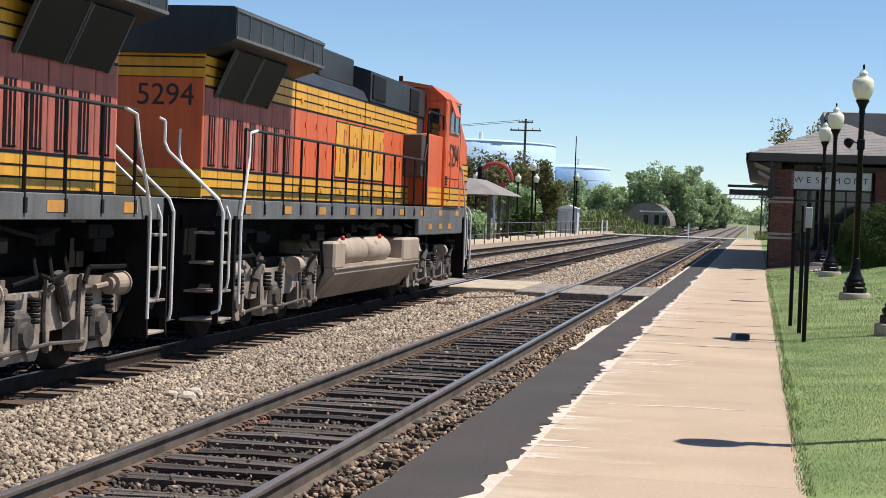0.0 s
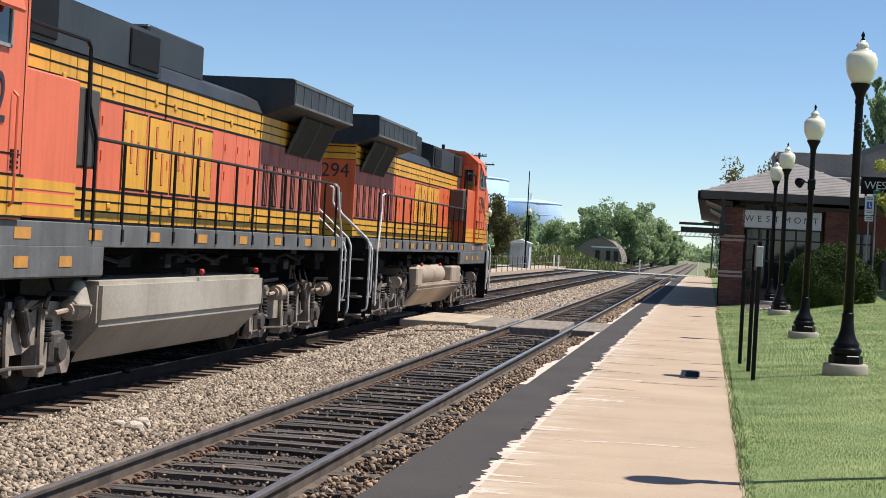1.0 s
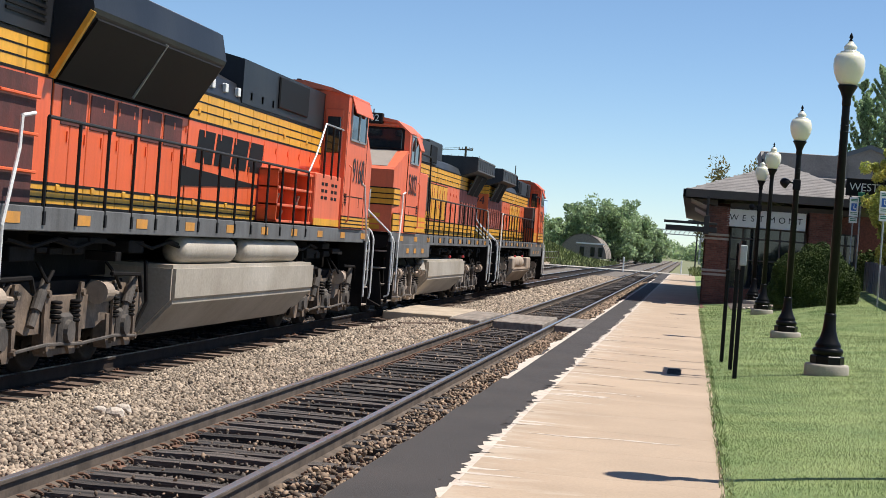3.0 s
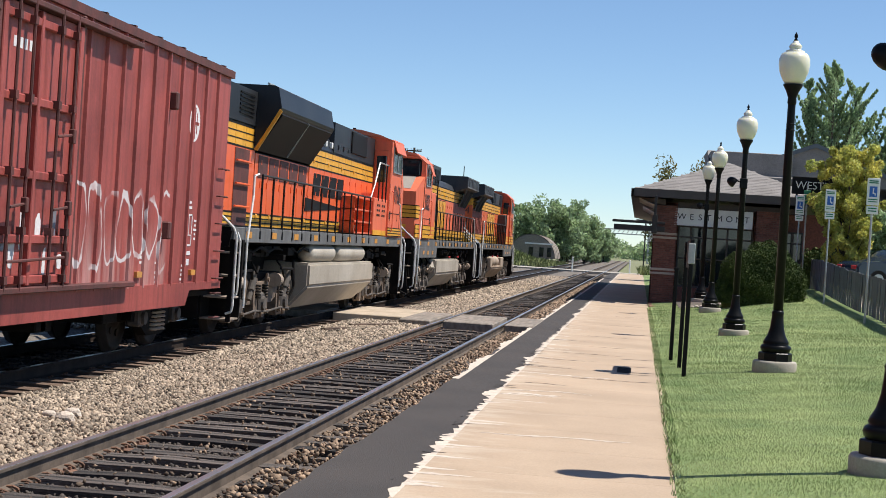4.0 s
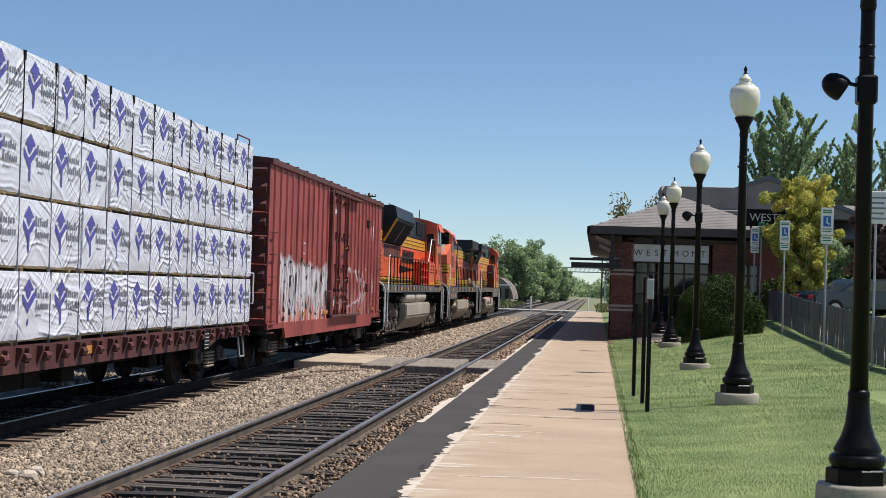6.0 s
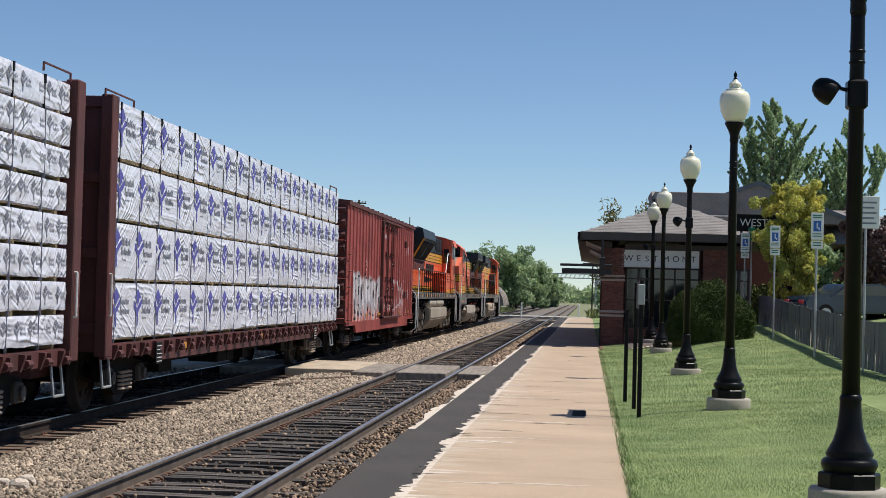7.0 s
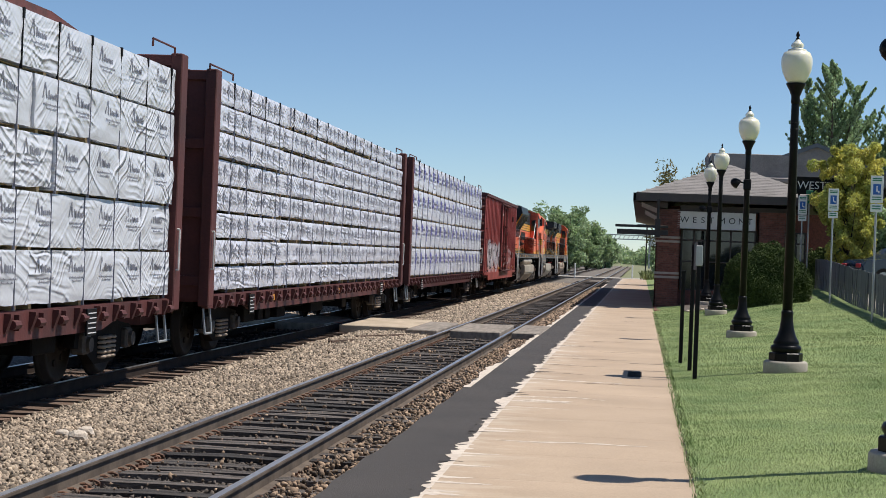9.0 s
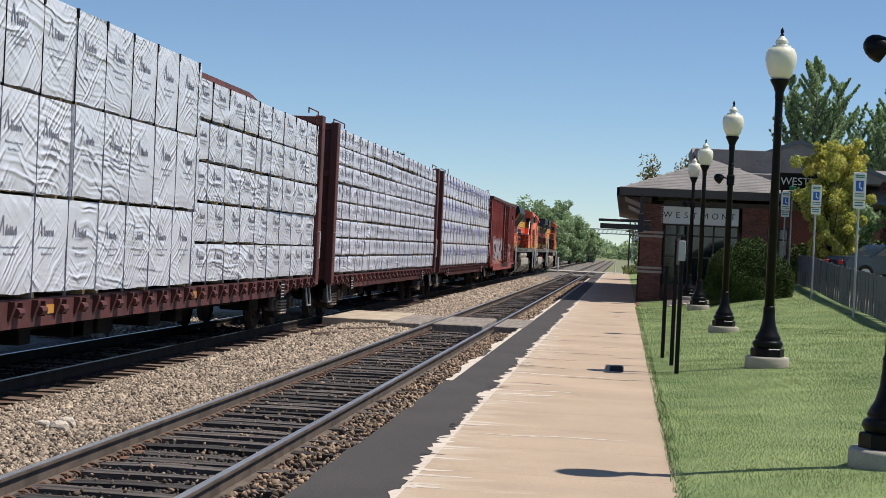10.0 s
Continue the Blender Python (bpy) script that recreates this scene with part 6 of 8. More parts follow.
def striped_side(t, s, x, y0, y1, bays, paint, up=(3.50, 3.93), low=(1.99, 2.38), thin=0.022, latch=True):
    """Hood doors with the upper and lower yellow bands and their fine black lines."""
    w = (y1 - y0) / bays
    for i in range(bays):
        a, b = y0 + i * w + 0.012, y0 + (i + 1) * w - 0.012
        bm = bmesh.new()
        box(bm, s * (x - 0.02), s * (x + 0.022), a, b, low[1], up[0], 0.008)
        if latch:
            box(bm, s * (x + 0.02), s * (x + 0.04), b - 0.09, b - 0.05, 2.75, 2.88)
            box(bm, s * (x + 0.02), s * (x + 0.04), b - 0.09, b - 0.05, 3.2, 3.3)
        door = part("hood_door", bm, M[paint], t)
        for z0, z1 in (up, low):
            bm = bmesh.new()
            box(bm, s * (x - 0.02), s * (x + 0.022), a, b, z0, z1, 0.006)
            part("yellow_band", bm, M["yellow"], door)
        if latch and i % 2 == 0:
            bm = bmesh.new()
            for zz in (up[0] + 0.14, low[0] + 0.2):
                box(bm, s * (x + 0.02), s * (x + 0.045), (a + b) / 2 - 0.05, (a + b) / 2 + 0.05, zz - 0.04, zz + 0.05, 0.01)
            part("hinge", bm, M["yellow"], door)
    for z0, z1 in (up, low):
        k = z1 - z0
        for f, th in ((0.0, thin * 1.6), (0.34, thin), (0.66, thin), (1.0, thin * 1.6)):
            band(t, "pinstripe", s, x + 0.02, y0, y1, z0 + f * k - th / 2, z0 + f * k + th / 2, "stripe", proud=0.006)


def cab(t, s, y0, y1, yn, paint, number, x=1.50, beige=False, wall=4.42):
    """Wide-nose cab from its rear wall y0 to the windshield y1 and the nose yn."""
    crown = 4.74 + 0.4 * (wall - 4.42)
    shoulder = max(4.66, wall + 0.08)
    body_bm = bmesh.new()
    prism(body_bm, [(-x, 1.97), (-x, wall), (-x + 0.35, shoulder), (-0.6, crown), (0.6, crown), (x - 0.35, shoulder), (x, wall), (x, 1.97)], "y", y0, y1)
    c = part("cab", body_bm, M[paint], t, "wide cab in faded orange")
    bm = bmesh.new()
    prism(bm, [(y1 - 0.02, 1.97), (yn, 1.97), (yn + 0.03, 3.44), (yn - 0.06, 3.50), (y1 + 0.12, 3.95), (y1 - 0.02, 3.97)], "x", -x + 0.01, x - 0.01)
    for v in bm.verts:
        if v.co.y > y1 + 0.3:
            v.co.x *= 0.955
    nose = part("nose", bm, M[paint], t)
    bm = bmesh.new()
    prism(bm, [(-x - 0.02, wall - 0.02), (-x + 0.33, shoulder + 0.03), (-0.6, crown + 0.04), (0.6, crown + 0.04), (x - 0.33, shoulder + 0.03), (x + 0.02, wall - 0.02), (x - 0.02, wall - 0.02), (x - 0.37, shoulder - 0.03), (0, crown - 0.04), (-x + 0.37, shoulder - 0.03), (-x + 0.02, wall - 0.02)], "y", y0 - 0.1, y1 + 0.12)
    part("cab_roof", bm, M[paint], c)
    # side windows
    tall = wall > 4.5
    zs, zt = (3.78, 4.46) if tall else (3.70, 4.34)
    for a, b in ((y0 + 0.36, y0 + 1.08), (y0 + 1.15, y0 + 1.86)) if tall else ((y0 + 0.50, y0 + 1.05), (y0 + 1.12, y0 + 1.62)):
        bm = bmesh.new()
        box(bm, s * (x - 0.02), s * (x + 0.012), a, b, zs, zt, 0.02)
        w = part("side_window", bm, M["glass"], c)
        bm = bmesh.new()
        for z in (zs - 0.03, zt):
            box(bm, s * (x - 0.01), s * (x + 0.03), a - 0.03, b + 0.03, z, z + 0.035)
        for yy in (a - 0.035, b):
            box(bm, s * (x - 0.01), s * (x + 0.03), yy, yy + 0.035, zs - 0.03, zt + 0.03)
        part("window_frame", bm, M["steel"], w)
    bm = bmesh.new()
    if beige:
        prism(bm, [(s * (x + 0.0), 4.44), (s * (x + 0.0), 4.38), (s * (x + 0.13), 4.02), (s * (x + 0.15), 4.05)], "y", y0 + 0.45, y0 + 1.05)
    else:
        prism(bm, [(s * (x + 0.0), wall + 0.02), (s * (x + 0.0), wall - 0.04), (s * (x + 0.10), wall - 0.34), (s * (x + 0.12), wall - 0.33)], "y", y0 + 0.28, y1 - 0.06)
    part("sunshade", bm, M[paint], c)
    # windshields
    for a, b in ((-1.31, -0.025), (0.025, 1.31)):
        bm = bmesh.new()
        box(bm, a, b, y1 - 0.02, y1 + 0.025, 3.995, 4.49, 0.05)
        part("windshield", bm, M["glass"], c)
    bm = bmesh.new()
    box(bm, -1.36, 1.36, y1 - 0.015, y1 + 0.012, 3.97, 4.52, 0.06)
    part("windshield_gasket", bm, M["stripe"], c)
    # numberboards over each half of the windshield
    for xx in (-0.50, 0.50):
        bm = bmesh.new()
        box(bm, xx - 0.31, xx + 0.31, y1 - 0.05, y1 + 0.17, 4.58, 4.84, 0.02)
        nb = part("numberboard", bm, M["stripe"], c)
        writing("digits", number, 0.23, M["white"], nb, pose(xx, y1 + 0.174, 4.71, 90, 0, 180))
    # rear wall door and window
    bm = bmesh.new()
    box(bm, s * 1.03, s * 1.42, y0 - 0.02, y0 + 0.02, 2.05, 4.35, 0.02)
    d = part("cab_door", bm, M[paint], c)
    bm = bmesh.new()
    box(bm, s * 1.08, s * 1.38, y0 - 0.035, y0 + 0.02, 3.45, 4.2, 0.05)
    part("door_window", bm, M["glass"], d)
    bm = bmesh.new()
    prism(bm, [(y1 + 0.125, 3.958), (yn - 0.10, 3.523), (yn - 0.10, 3.528), (y1 + 0.125, 3.963)], "x", -1.22, 1.22)
    part("antiglare_panel", bm, M["antiglare"], nose, "dull tan anti-glare panel")
    bm = bmesh.new()
    tube(bm, [(-1.0, y1 + 0.14, 4.0), (-0.1, y1 + 0.2, 3.99), (0.1, y1 + 0.2, 3.99), (1.0, y1 + 0.14, 4.0)], 0.018)
    part("wiper", bm, M["stripe"], c)
    bm = bmesh.new()
    tube(bm, [(-1.2, y1 + 0.05, 4.53), (-1.2, y1 + 0.12, 4.56), (1.2, y1 + 0.12, 4.56), (1.2, y1 + 0.05, 4.53)], 0.018)
    part("visor_rail", bm, M[paint], c)
    if beige:
        for k, (za, zb, mat) in enumerate(((2.60, 3.02, "stripe"), (2.63, 2.99, "yellow"), (2.74, 2.765, "stripe"), (2.86, 2.885, "stripe"))):
            bm = bmesh.new()
            xs_ = (x - 0.01) * 0.955 + 0.03
            box(bm, s * (xs_ - 0.2), s * (xs_ + 0.004 + 0.003 * k), yn - 1.02 + (0.03 if k else 0), yn + 0.02, za, zb)
            box(bm, -xs_, xs_ + 0.003 * k, yn - 0.02, yn + 0.032 + 0.004 * k, za, zb)
            part("nose_band", bm, M[mat], nose)
    for (ya, yb, za, zb) in ((y0 + 0.1, y1 - 0.1, 2.62, 2.64), (y0 + 0.25, y0 + 0.27, 2.42, 2.62), (y1 - 0.5, y1 - 0.48, 2.42, 2.62), (y0 + 0.06, y0 + 0.075, 2.0, 4.3), (y1 + 0.02, y1 + 0.035, 2.0, 3.9)):
        band(c, "panel_seam", s, x, ya, yb, za, zb, "stripe", proud=0.004)
    bm = bmesh.new()
    for k in range(4):
        box(bm, s * (x - 0.01), s * (x + 0.012), y0 + 0.15, y0 + 0.33, 2.48 + k * 0.055, 2.51 + k * 0.055)
    part("vent_slot", bm, M["stripe"], c)["kind"] = "stuff"
    bm = bmesh.new()
    tube(bm, [(s * (x + 0.02), y0 + 0.36, 2.1), (s * (x + 0.07), y0 + 0.36, 2.15), (s * (x + 0.07), y0 + 0.36, 3.2), (s * (x + 0.02), y0 + 0.36, 3.25)], 0.014)
    part("grab_iron", bm, M[paint], c)
    bm = bmesh.new()
    box(bm, -0.35, 0.35, yn - 0.0, yn + 0.03, 2.1, 3.3, 0.03)
    nd = part("nose_door", bm, M[paint], nose)
    bm = bmesh.new()
    rod(bm, (0, yn + 0.02, 3.05), (0, yn + 0.045, 3.05), 0.13, n=14)
    part("porthole", bm, M["glass"], nd)
    bm = bmesh.new()
    tube(bm, [(-s * 0.9 * -1, yn + 0.02, 2.3), (s * 0.9, yn + 0.10, 2.35), (s * 0.9, yn + 0.10, 2.9), (s * 0.9, yn + 0.02, 2.95)], 0.016)
    part("nose_grab", bm, M["rail_white"], nose)
    # roof fittings
    bm = bmesh.new()
    rod(bm, (0.3, y0 + 0.6, 4.72), (0.3, y0 + 0.6, 4.95), 0.05, n=8), rod(bm, (-0.4, y0 + 1.1, 4.72), (-0.4, y0 + 1.1, 5.0), 0.015, n=6)
    box(bm, -0.25, 0.1, y0 + 0.2, y0 + 0.5, 4.72, 4.86, 0.03)
    part("antenna", bm, M["stripe"], c)
    # nose stripes and nose headlight
    for z in (2.02, 2.16, 2.30) if beige else (2.00, 2.11):
        bm = bmesh.new()
        box(bm, -x * 0.8 + 0.05, x * 0.8 - 0.05, yn - 0.01, yn + 0.012, z, z + 0.105)
        part("nose_stripe", bm, M["yellow"], nose)
    bm = bmesh.new()
    for xx in (-0.14, 0.14):
        rod(bm, (xx, yn - 0.1, 2.95), (xx, yn + 0.06, 2.95), 0.10, n=12)
    part("headlight", bm, M["white"], nose)
    deep = 2.42 if beige else 2.22
    band(c, "cab_stripe", s, x, y0, y1, 1.99, deep, "yellow", proud=0.01)
    band(nose, "nose_side_stripe", s, x * 0.955 + 0.02, y1, yn - 0.02, 1.99, deep, "yellow", proud=0.012)
    for k in range(4):
        z = 2.0 + (deep - 2.0) * k / 3
        band(c, "pinstripe", s, x, y0, y1, z - 0.012, z + 0.012, "stripe", proud=0.013)
        band(nose, "pinstripe", s, x * 0.955 + 0.02, y1, yn - 0.02, z - 0.012, z + 0.012, "stripe", proud=0.015)
    writing("road_number", number, 0.72, M["letter"], c, pose(s * (x + 0.012), y1 - 0.75, 3.14, 90, 0, 90 if s > 0 else -90) @ Matrix.Diagonal((0.82, 1, 1, 1)))
    return c


def long_emblem(t, s, x, y0, y1, z0, z1, mat, edge, ground="orange"):
    """Four tall plain blocks in the place of the painted railroad name."""
    w = (y1 - y0) / 4
    for i in range(4):
        a, b = y0 + i * w + 0.06, y0 + (i + 1) * w - 0.06
        k, h = 0.27 * (b - a), z1 - z0
        lean = 0.10 if edge else 0.16
        strokes = [(a, b, z0, z1)]
        slits = [(a + (b - a) * f - 0.028, a + (b - a) * f + 0.028, z0 + g * h, z0 + (g + 0.42) * h) for f, g in ((0.36, 0.10 + 0.1 * (i % 2)), (0.66, 0.46 - 0.12 * (i % 2)))]
        for grow, proud, m_, pieces in ((0.028, 0.006, "stripe", strokes), (0.0, 0.011, mat, strokes), (0.012, 0.0135, "stripe" if edge else ground, slits), (0.0, 0.016, ground, slits)) if edge else ((0.0, 0.008, mat, strokes),):
            bm = bmesh.new()
            for j, (p, q, r, u) in enumerate(pieces):
                box(bm, s * x, s * (x + proud + 0.0006 * j), p - grow, q + grow, r - grow, u + grow, 0.003)
            if not edge:
                for v in bm.verts:
                    v.co.y += (v.co.z - z0) * 0.25
            part("emblem_block", bm, M[m_], t, "plain painted block")


def fuel_tank(t, s, y0, y1, mat, cylinders):
    bm = bmesh.new()
    zt = 0.92 if cylinders == "inset" else 1.30
    prism(bm, [(-1.5, zt), (1.5, zt), (1.5, 0.80), (1.05, 0.30), (-1.05, 0.30), (-1.5, 0.80)], "y", y0, y1)
    bmesh.ops.bevel(bm, geom=bm.edges[:], offset=0.05, segments=2, affect='EDGES')
    tank = part("fuel_tank", bm, M[mat], t, "dust-streaked fuel tank with a sloped lower side")
    if cylinders == "inset":
        for a, b in ((y0, y0 + 0.75), (y1 - 1.6, y1)):
            bm = bmesh.new()
            box(bm, -1.48, 1.48, a, b, 0.85, 1.32, 0.04)
            part("tank_end", bm, M[mat], tank)
        yy = [(y0 + 0.85, y0 + 2.55), (y0 + 2.75, y0 + 4.45)]
        zc, r, xc = 1.12, 0.26, 1.22
    elif cylinders == "above":
        yy = [(y0 + 0.6, y0 + 3.3), (y0 + 3.8, y0 + 7.4)]
        zc, r, xc = 1.50, 0.20, 1.25
    else:
        yy, zc, r, xc = [], 0, 0, 0
        bm = bmesh.new()
        rod(bm, (s * 1.36, y0 + 0.4, 1.34), (s * 1.36, y0 + 0.4, 1.42), 0.09, n=10)
        rod(bm, (s * 1.36, y0 + 3.4, 1.34), (s * 1.36, y0 + 3.4, 1.42), 0.09, n=10)
        part("filler_cap", bm, M["under"], tank)
    for a, b in yy:
        bm = bmesh.new()
        m = Matrix.Translation((s * xc, a, zc)) @ Matrix.Rotation(radians(-90), 4, 'X')
        L = b - a
        lathe(bm, [(0.02, 0), (r * 0.75, 0.03), (r, 0.12), (r, L - 0.12), (r * 0.75, L - 0.03), (0.02, L)], 16)
        bmesh.ops.transform(bm, matrix=m, verts=bm.verts)
        part("air_reservoir", bm, M[mat], t, "dusty cylindrical air reservoir")
    for yv in (y0 + 0.4, y0 + 3.2) if cylinders != "above" else ():
        bm = bmesh.new()
        box(bm, s * 1.46, s * 1.53, yv, yv + 0.07, 1.34, 1.42, 0.02)
        part("fuel_cap", bm, M["red_dot"], t, "red fuel cap")


def frame_and_gear(t, s, half, seed, shift=0.0):
    """Underframe, sill, reflectors, end plates and the clutter below the walkway."""
    lo, hi = shift - half, shift + half
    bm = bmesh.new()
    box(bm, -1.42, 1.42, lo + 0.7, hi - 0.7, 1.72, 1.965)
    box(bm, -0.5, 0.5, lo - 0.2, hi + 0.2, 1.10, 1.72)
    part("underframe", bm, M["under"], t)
    bm = bmesh.new()
    box(bm, s * 1.40, s * 1.47, lo + 0.05, hi - 0.05, 1.70, 1.97, 0.01)
    sill = part("side_sill", bm, M["sill"], t, "dirty grey walkway sill")
    y = lo + 0.9
    while y < hi - 0.6:
        bm = bmesh.new()
        box(bm, s * 1.465, s * 1.476, y, y + 0.42, 1.78, 1.90)
        part("reflector", bm, M["reflector"], sill, "amber reflector plate")
        y += 2.05
    for d, e in ((-1, lo), (1, hi)):
        bm = bmesh.new()
        prism(bm, [(-1.45, 1.9), (1.45, 1.9), (1.40, 1.62), (0.92, 1.55), (0.92, 0.35), (-0.92, 0.35), (-0.92, 1.55), (-1.40, 1.62)], "y", e - 0.05, e + 0.05)
        part("end_plate", bm, M["under"], t)
        bm = bmesh.new()
        box(bm, -0.16, 0.16, e, e + d * 0.62, 0.72, 1.0, 0.04)
        box(bm, -0.22, 0.22, e + d * 0.5, e + d * 0.78, 0.68, 1.04, 0.06)
        part("coupler", bm, M["rust"], t)
        bm = bmesh.new()
        for xx in (-0.55, 0.5, 0.75):
            tube(bm, [(xx, e, 0.95), (xx, e + d * 0.25, 0.8), (xx * 0.9, e + d * 0.4, 0.5)], 0.03)
        part("air_hose", bm, M["stripe"], t)
    rg = random.Random(seed)
    bm = bmesh.new()
    for k in range(26):
        y = rg.uniform(lo + 1, hi - 1)
        z = rg.uniform(1.45, 1.66)
        L = rg.uniform(0.15, 0.7)
        box(bm, s * rg.uniform(0.8, 1.1), s * rg.uniform(1.2, 1.36), y, y + L, z - rg.uniform(0.05, 0.2), z, 0.01)
    for k in range(6):
        y = rg.uniform(lo + 1, hi - 3)
        tube(bm, [(s * 1.3, y, 1.6), (s * 1.34, y + 0.6, 1.52), (s * 1.32, y + 1.4, 1.62), (s * 1.3, y + 2.0, 1.56)], 0.025)
    part("underfloor_equipment", bm, M["under"], t)["kind"] = "stuff"


def wing_locomotive(u, number, turned, s, paint, tank_mat, tank_kind, seed, label):
    """Six-axle hood locomotive with overhanging radiator wings at its rear."""
    t = vehicle("locomotive", u, label, "locomotive", turned)
    H = 9.5
    frame_and_gear(t, s, H, seed)
    for d in (-1, 1):
        steps(t, d * 9.55, d, s)
    loco_truck(t, -6.15, s, seed + 1), loco_truck(t, 6.25, s, seed + 2)
    fuel_tank(t, s, -3.4, 3.7, tank_mat, tank_kind)
    hw = 1.0
    bm = bmesh.new()
    prism(bm, [(-hw, 1.97), (-hw, 3.95), (-hw + 0.10, 4.15), (-hw + 0.35, 4.26), (hw - 0.35, 4.26), (hw - 0.10, 4.15), (hw, 3.95), (hw, 1.97)], "y", -9.0, 6.1)
    part("hood", bm, M["dgreen"], t, "long dark green engine hood roof")
    # rear end
    bm = bmesh.new()
    box(bm, -hw - 0.015, hw + 0.015, -9.03, -8.9, 2.36, 3.61, 0.01)
    rear = part("rear_panel", bm, M[paint], t, "orange rear end panel")
    for z in (3.62, 3.76, 3.90, 1.99, 2.12, 2.25):
        bm = bmesh.new()
        box(bm, -hw - 0.02, hw + 0.02, -9.035, -8.9, z, z + 0.115)
        part("rear_stripe", bm, M["yellow"], rear)
    writing("road_number", number, 0.42, M["letter"], rear, pose(0.47, -9.036, 3.36, 90, 0, 0))
    # radiator compartment side
    striped_side(t, s, hw, -8.98, -4.55, 7, "dusty", latch=False)
    for i in range(7):
        y = -8.8 + i * 0.62
        bm = bmesh.new()
        box(bm, s * (hw + 0.015), s * (hw + 0.035), y, y + 0.30, 2.42, 3.12, 0.01)
        g = part("louvre_panel", bm, M["stripe"], t, "dark ventilation grille")
        bm = bmesh.new()
        for k in range(3):
            box(bm, s * (hw + 0.03), s * (hw + 0.045), y + 0.02 + k * 0.10, y + 0.05 + k * 0.10, 2.44, 3.10)
        part("louvre_bar", bm, M["dusty"], g)
    bm = bmesh.new()
    prism(bm, [(s * hw, 3.93), (s * 1.48, 4.10), (s * 1.52, 4.14), (s * 1.52, 4.52), (s * 1.48, 4.56), (-s * 1.48, 4.56), (-s * 1.52, 4.52), (-s * 1.52, 4.12), (-s * hw, 3.93)], "y", -9.25, -4.70)
    wing = part("radiator_wing", bm, M["dgreen"], t, "overhanging dark radiator wing")
    bm = bmesh.new()
    for k in range(9):
        box(bm, s * 1.515, s * 1.53, -9.2 + k * 0.55, -9.18 + k * 0.55, 4.16, 4.5)
    box(bm, s * 1.515, s * 1.535, -9.25, -4.7, 4.49, 4.53), box(bm, s * 1.515, s * 1.535, -9.25, -4.7, 4.12, 4.16)
    part("wing_rib", bm, M["sill"], wing)
    for a in (-8.6, -7.35):
        bm = bmesh.new()
        prism(bm, [(s * (hw + 0.02), 3.40), (s * (hw + 0.06), 3.38), (s * (hw + 0.36), 4.02), (s * (hw + 0.32), 4.05)], "y", a, a + 1.15)
        part("intake_screen", bm, M["stripe"], wing, "slanted black intake screen")
        for e in (a - 0.03, a + 1.14):
            bm = bmesh.new()
            prism(bm, [(s * (hw + 0.02), 3.37), (s * (hw + 0.065), 3.37), (s * (hw + 0.365), 4.02), (s * (hw + 0.32), 4.06)], "y", e, e + 0.025)
            part("screen_frame", bm, M["sill"], wing)
    # engine hood and equipment cab
    striped_side(t, s, hw, -4.50, 0.3, 7, paint)
    striped_side(t, s, hw, 0.36, 5.2, 6, paint)
    bm = bmesh.new()
    prism(bm, [(-hw - 0.03, 3.97), (-hw - 0.03, 4.55), (-0.5, 4.70), (0.5, 4.70), (hw + 0.03, 4.55), (hw + 0.03, 3.97)], "y", 0.65, 6.05)
    box(bm, -0.75, 0.75, -2.1, 0.4, 4.2, 4.74, 0.03)
    eq = part("equipment_cab_roof", bm, M["dgreen"], t)
    for a, b in ((0.8, 1.9), (4.3, 5.2)):
        bm = bmesh.new()
        box(bm, s * (hw + 0.02), s * (hw + 0.06), a, b, 4.02, 4.50, 0.015)
        part("air_grille", bm, M["stripe"], eq)
    bm = bmesh.new()
    for yy in (1.0, 3.1, 5.6):
        lathe(bm, [(0.05, 0), (0.07, 0.01), (0.07, 0.03), (0.04, 0.04)], 8, (s * 0.9, yy))
        tube(bm, [(s * 1.0, yy, 4.42), (s * 1.0, yy, 4.5), (s * 1.0, yy + 0.1, 4.54), (s * 1.0, yy + 0.16, 4.48)], 0.02)
    part("lifting_eye", bm, M["stripe"], eq)
    bm = bmesh.new()
    box(bm, s * (hw + 0.02), s * 1.43, 3.85, 4.5, 2.60, 3.50, 0.02)
    part("control_box", bm, M["trim"], t, "dark grille box beside the hood")
    bm = bmesh.new()
    box(bm, s * hw, s * 1.44, 4.5, 6.12, 2.0, 3.55, 0.02)
    side_box = part("cab_side_box", bm, M[paint], t)
    for z in (2.02, 2.16, 2.30):
        band(side_box, "box_stripe", s, 1.44, 4.52, 6.12, z, z + 0.105, "yellow", proud=0.006)
    long_emblem(t, s, hw + 0.022, -1.9, 2.0, 2.45, 3.42, "yellow", True, paint)
    bm = bmesh.new()
    box(bm, s * 1.38, s * 1.475, 3.6, 8.75, 1.36, 1.72, 0.02)
    sk = part("cab_skirt", bm, M["sill"], t, "grey locker skirt below the cab")
    for yy in (4.6, 5.8, 6.9):
        bm = bmesh.new()
        box(bm, s * 1.47, s * 1.482, yy, yy + 0.36, 1.48, 1.60)
        part("reflector", bm, M["reflector"], sk)
    bm = bmesh.new()
    prism(bm, [(-1.4, 0.25), (1.4, 0.25), (1.3, 1.05), (-1.3, 1.05)], "y", 9.62, 9.72)
    prism(bm, [(-1.4, 0.25), (0.0, 0.25), (0.0, 0.9)], "y", 9.72, 9.9)
    part("snowplow", bm, M["under"], t, "scuffed black snowplow")
    bm = bmesh.new()
    m = Matrix.Translation((s * 1.30, 3.95, 1.18))
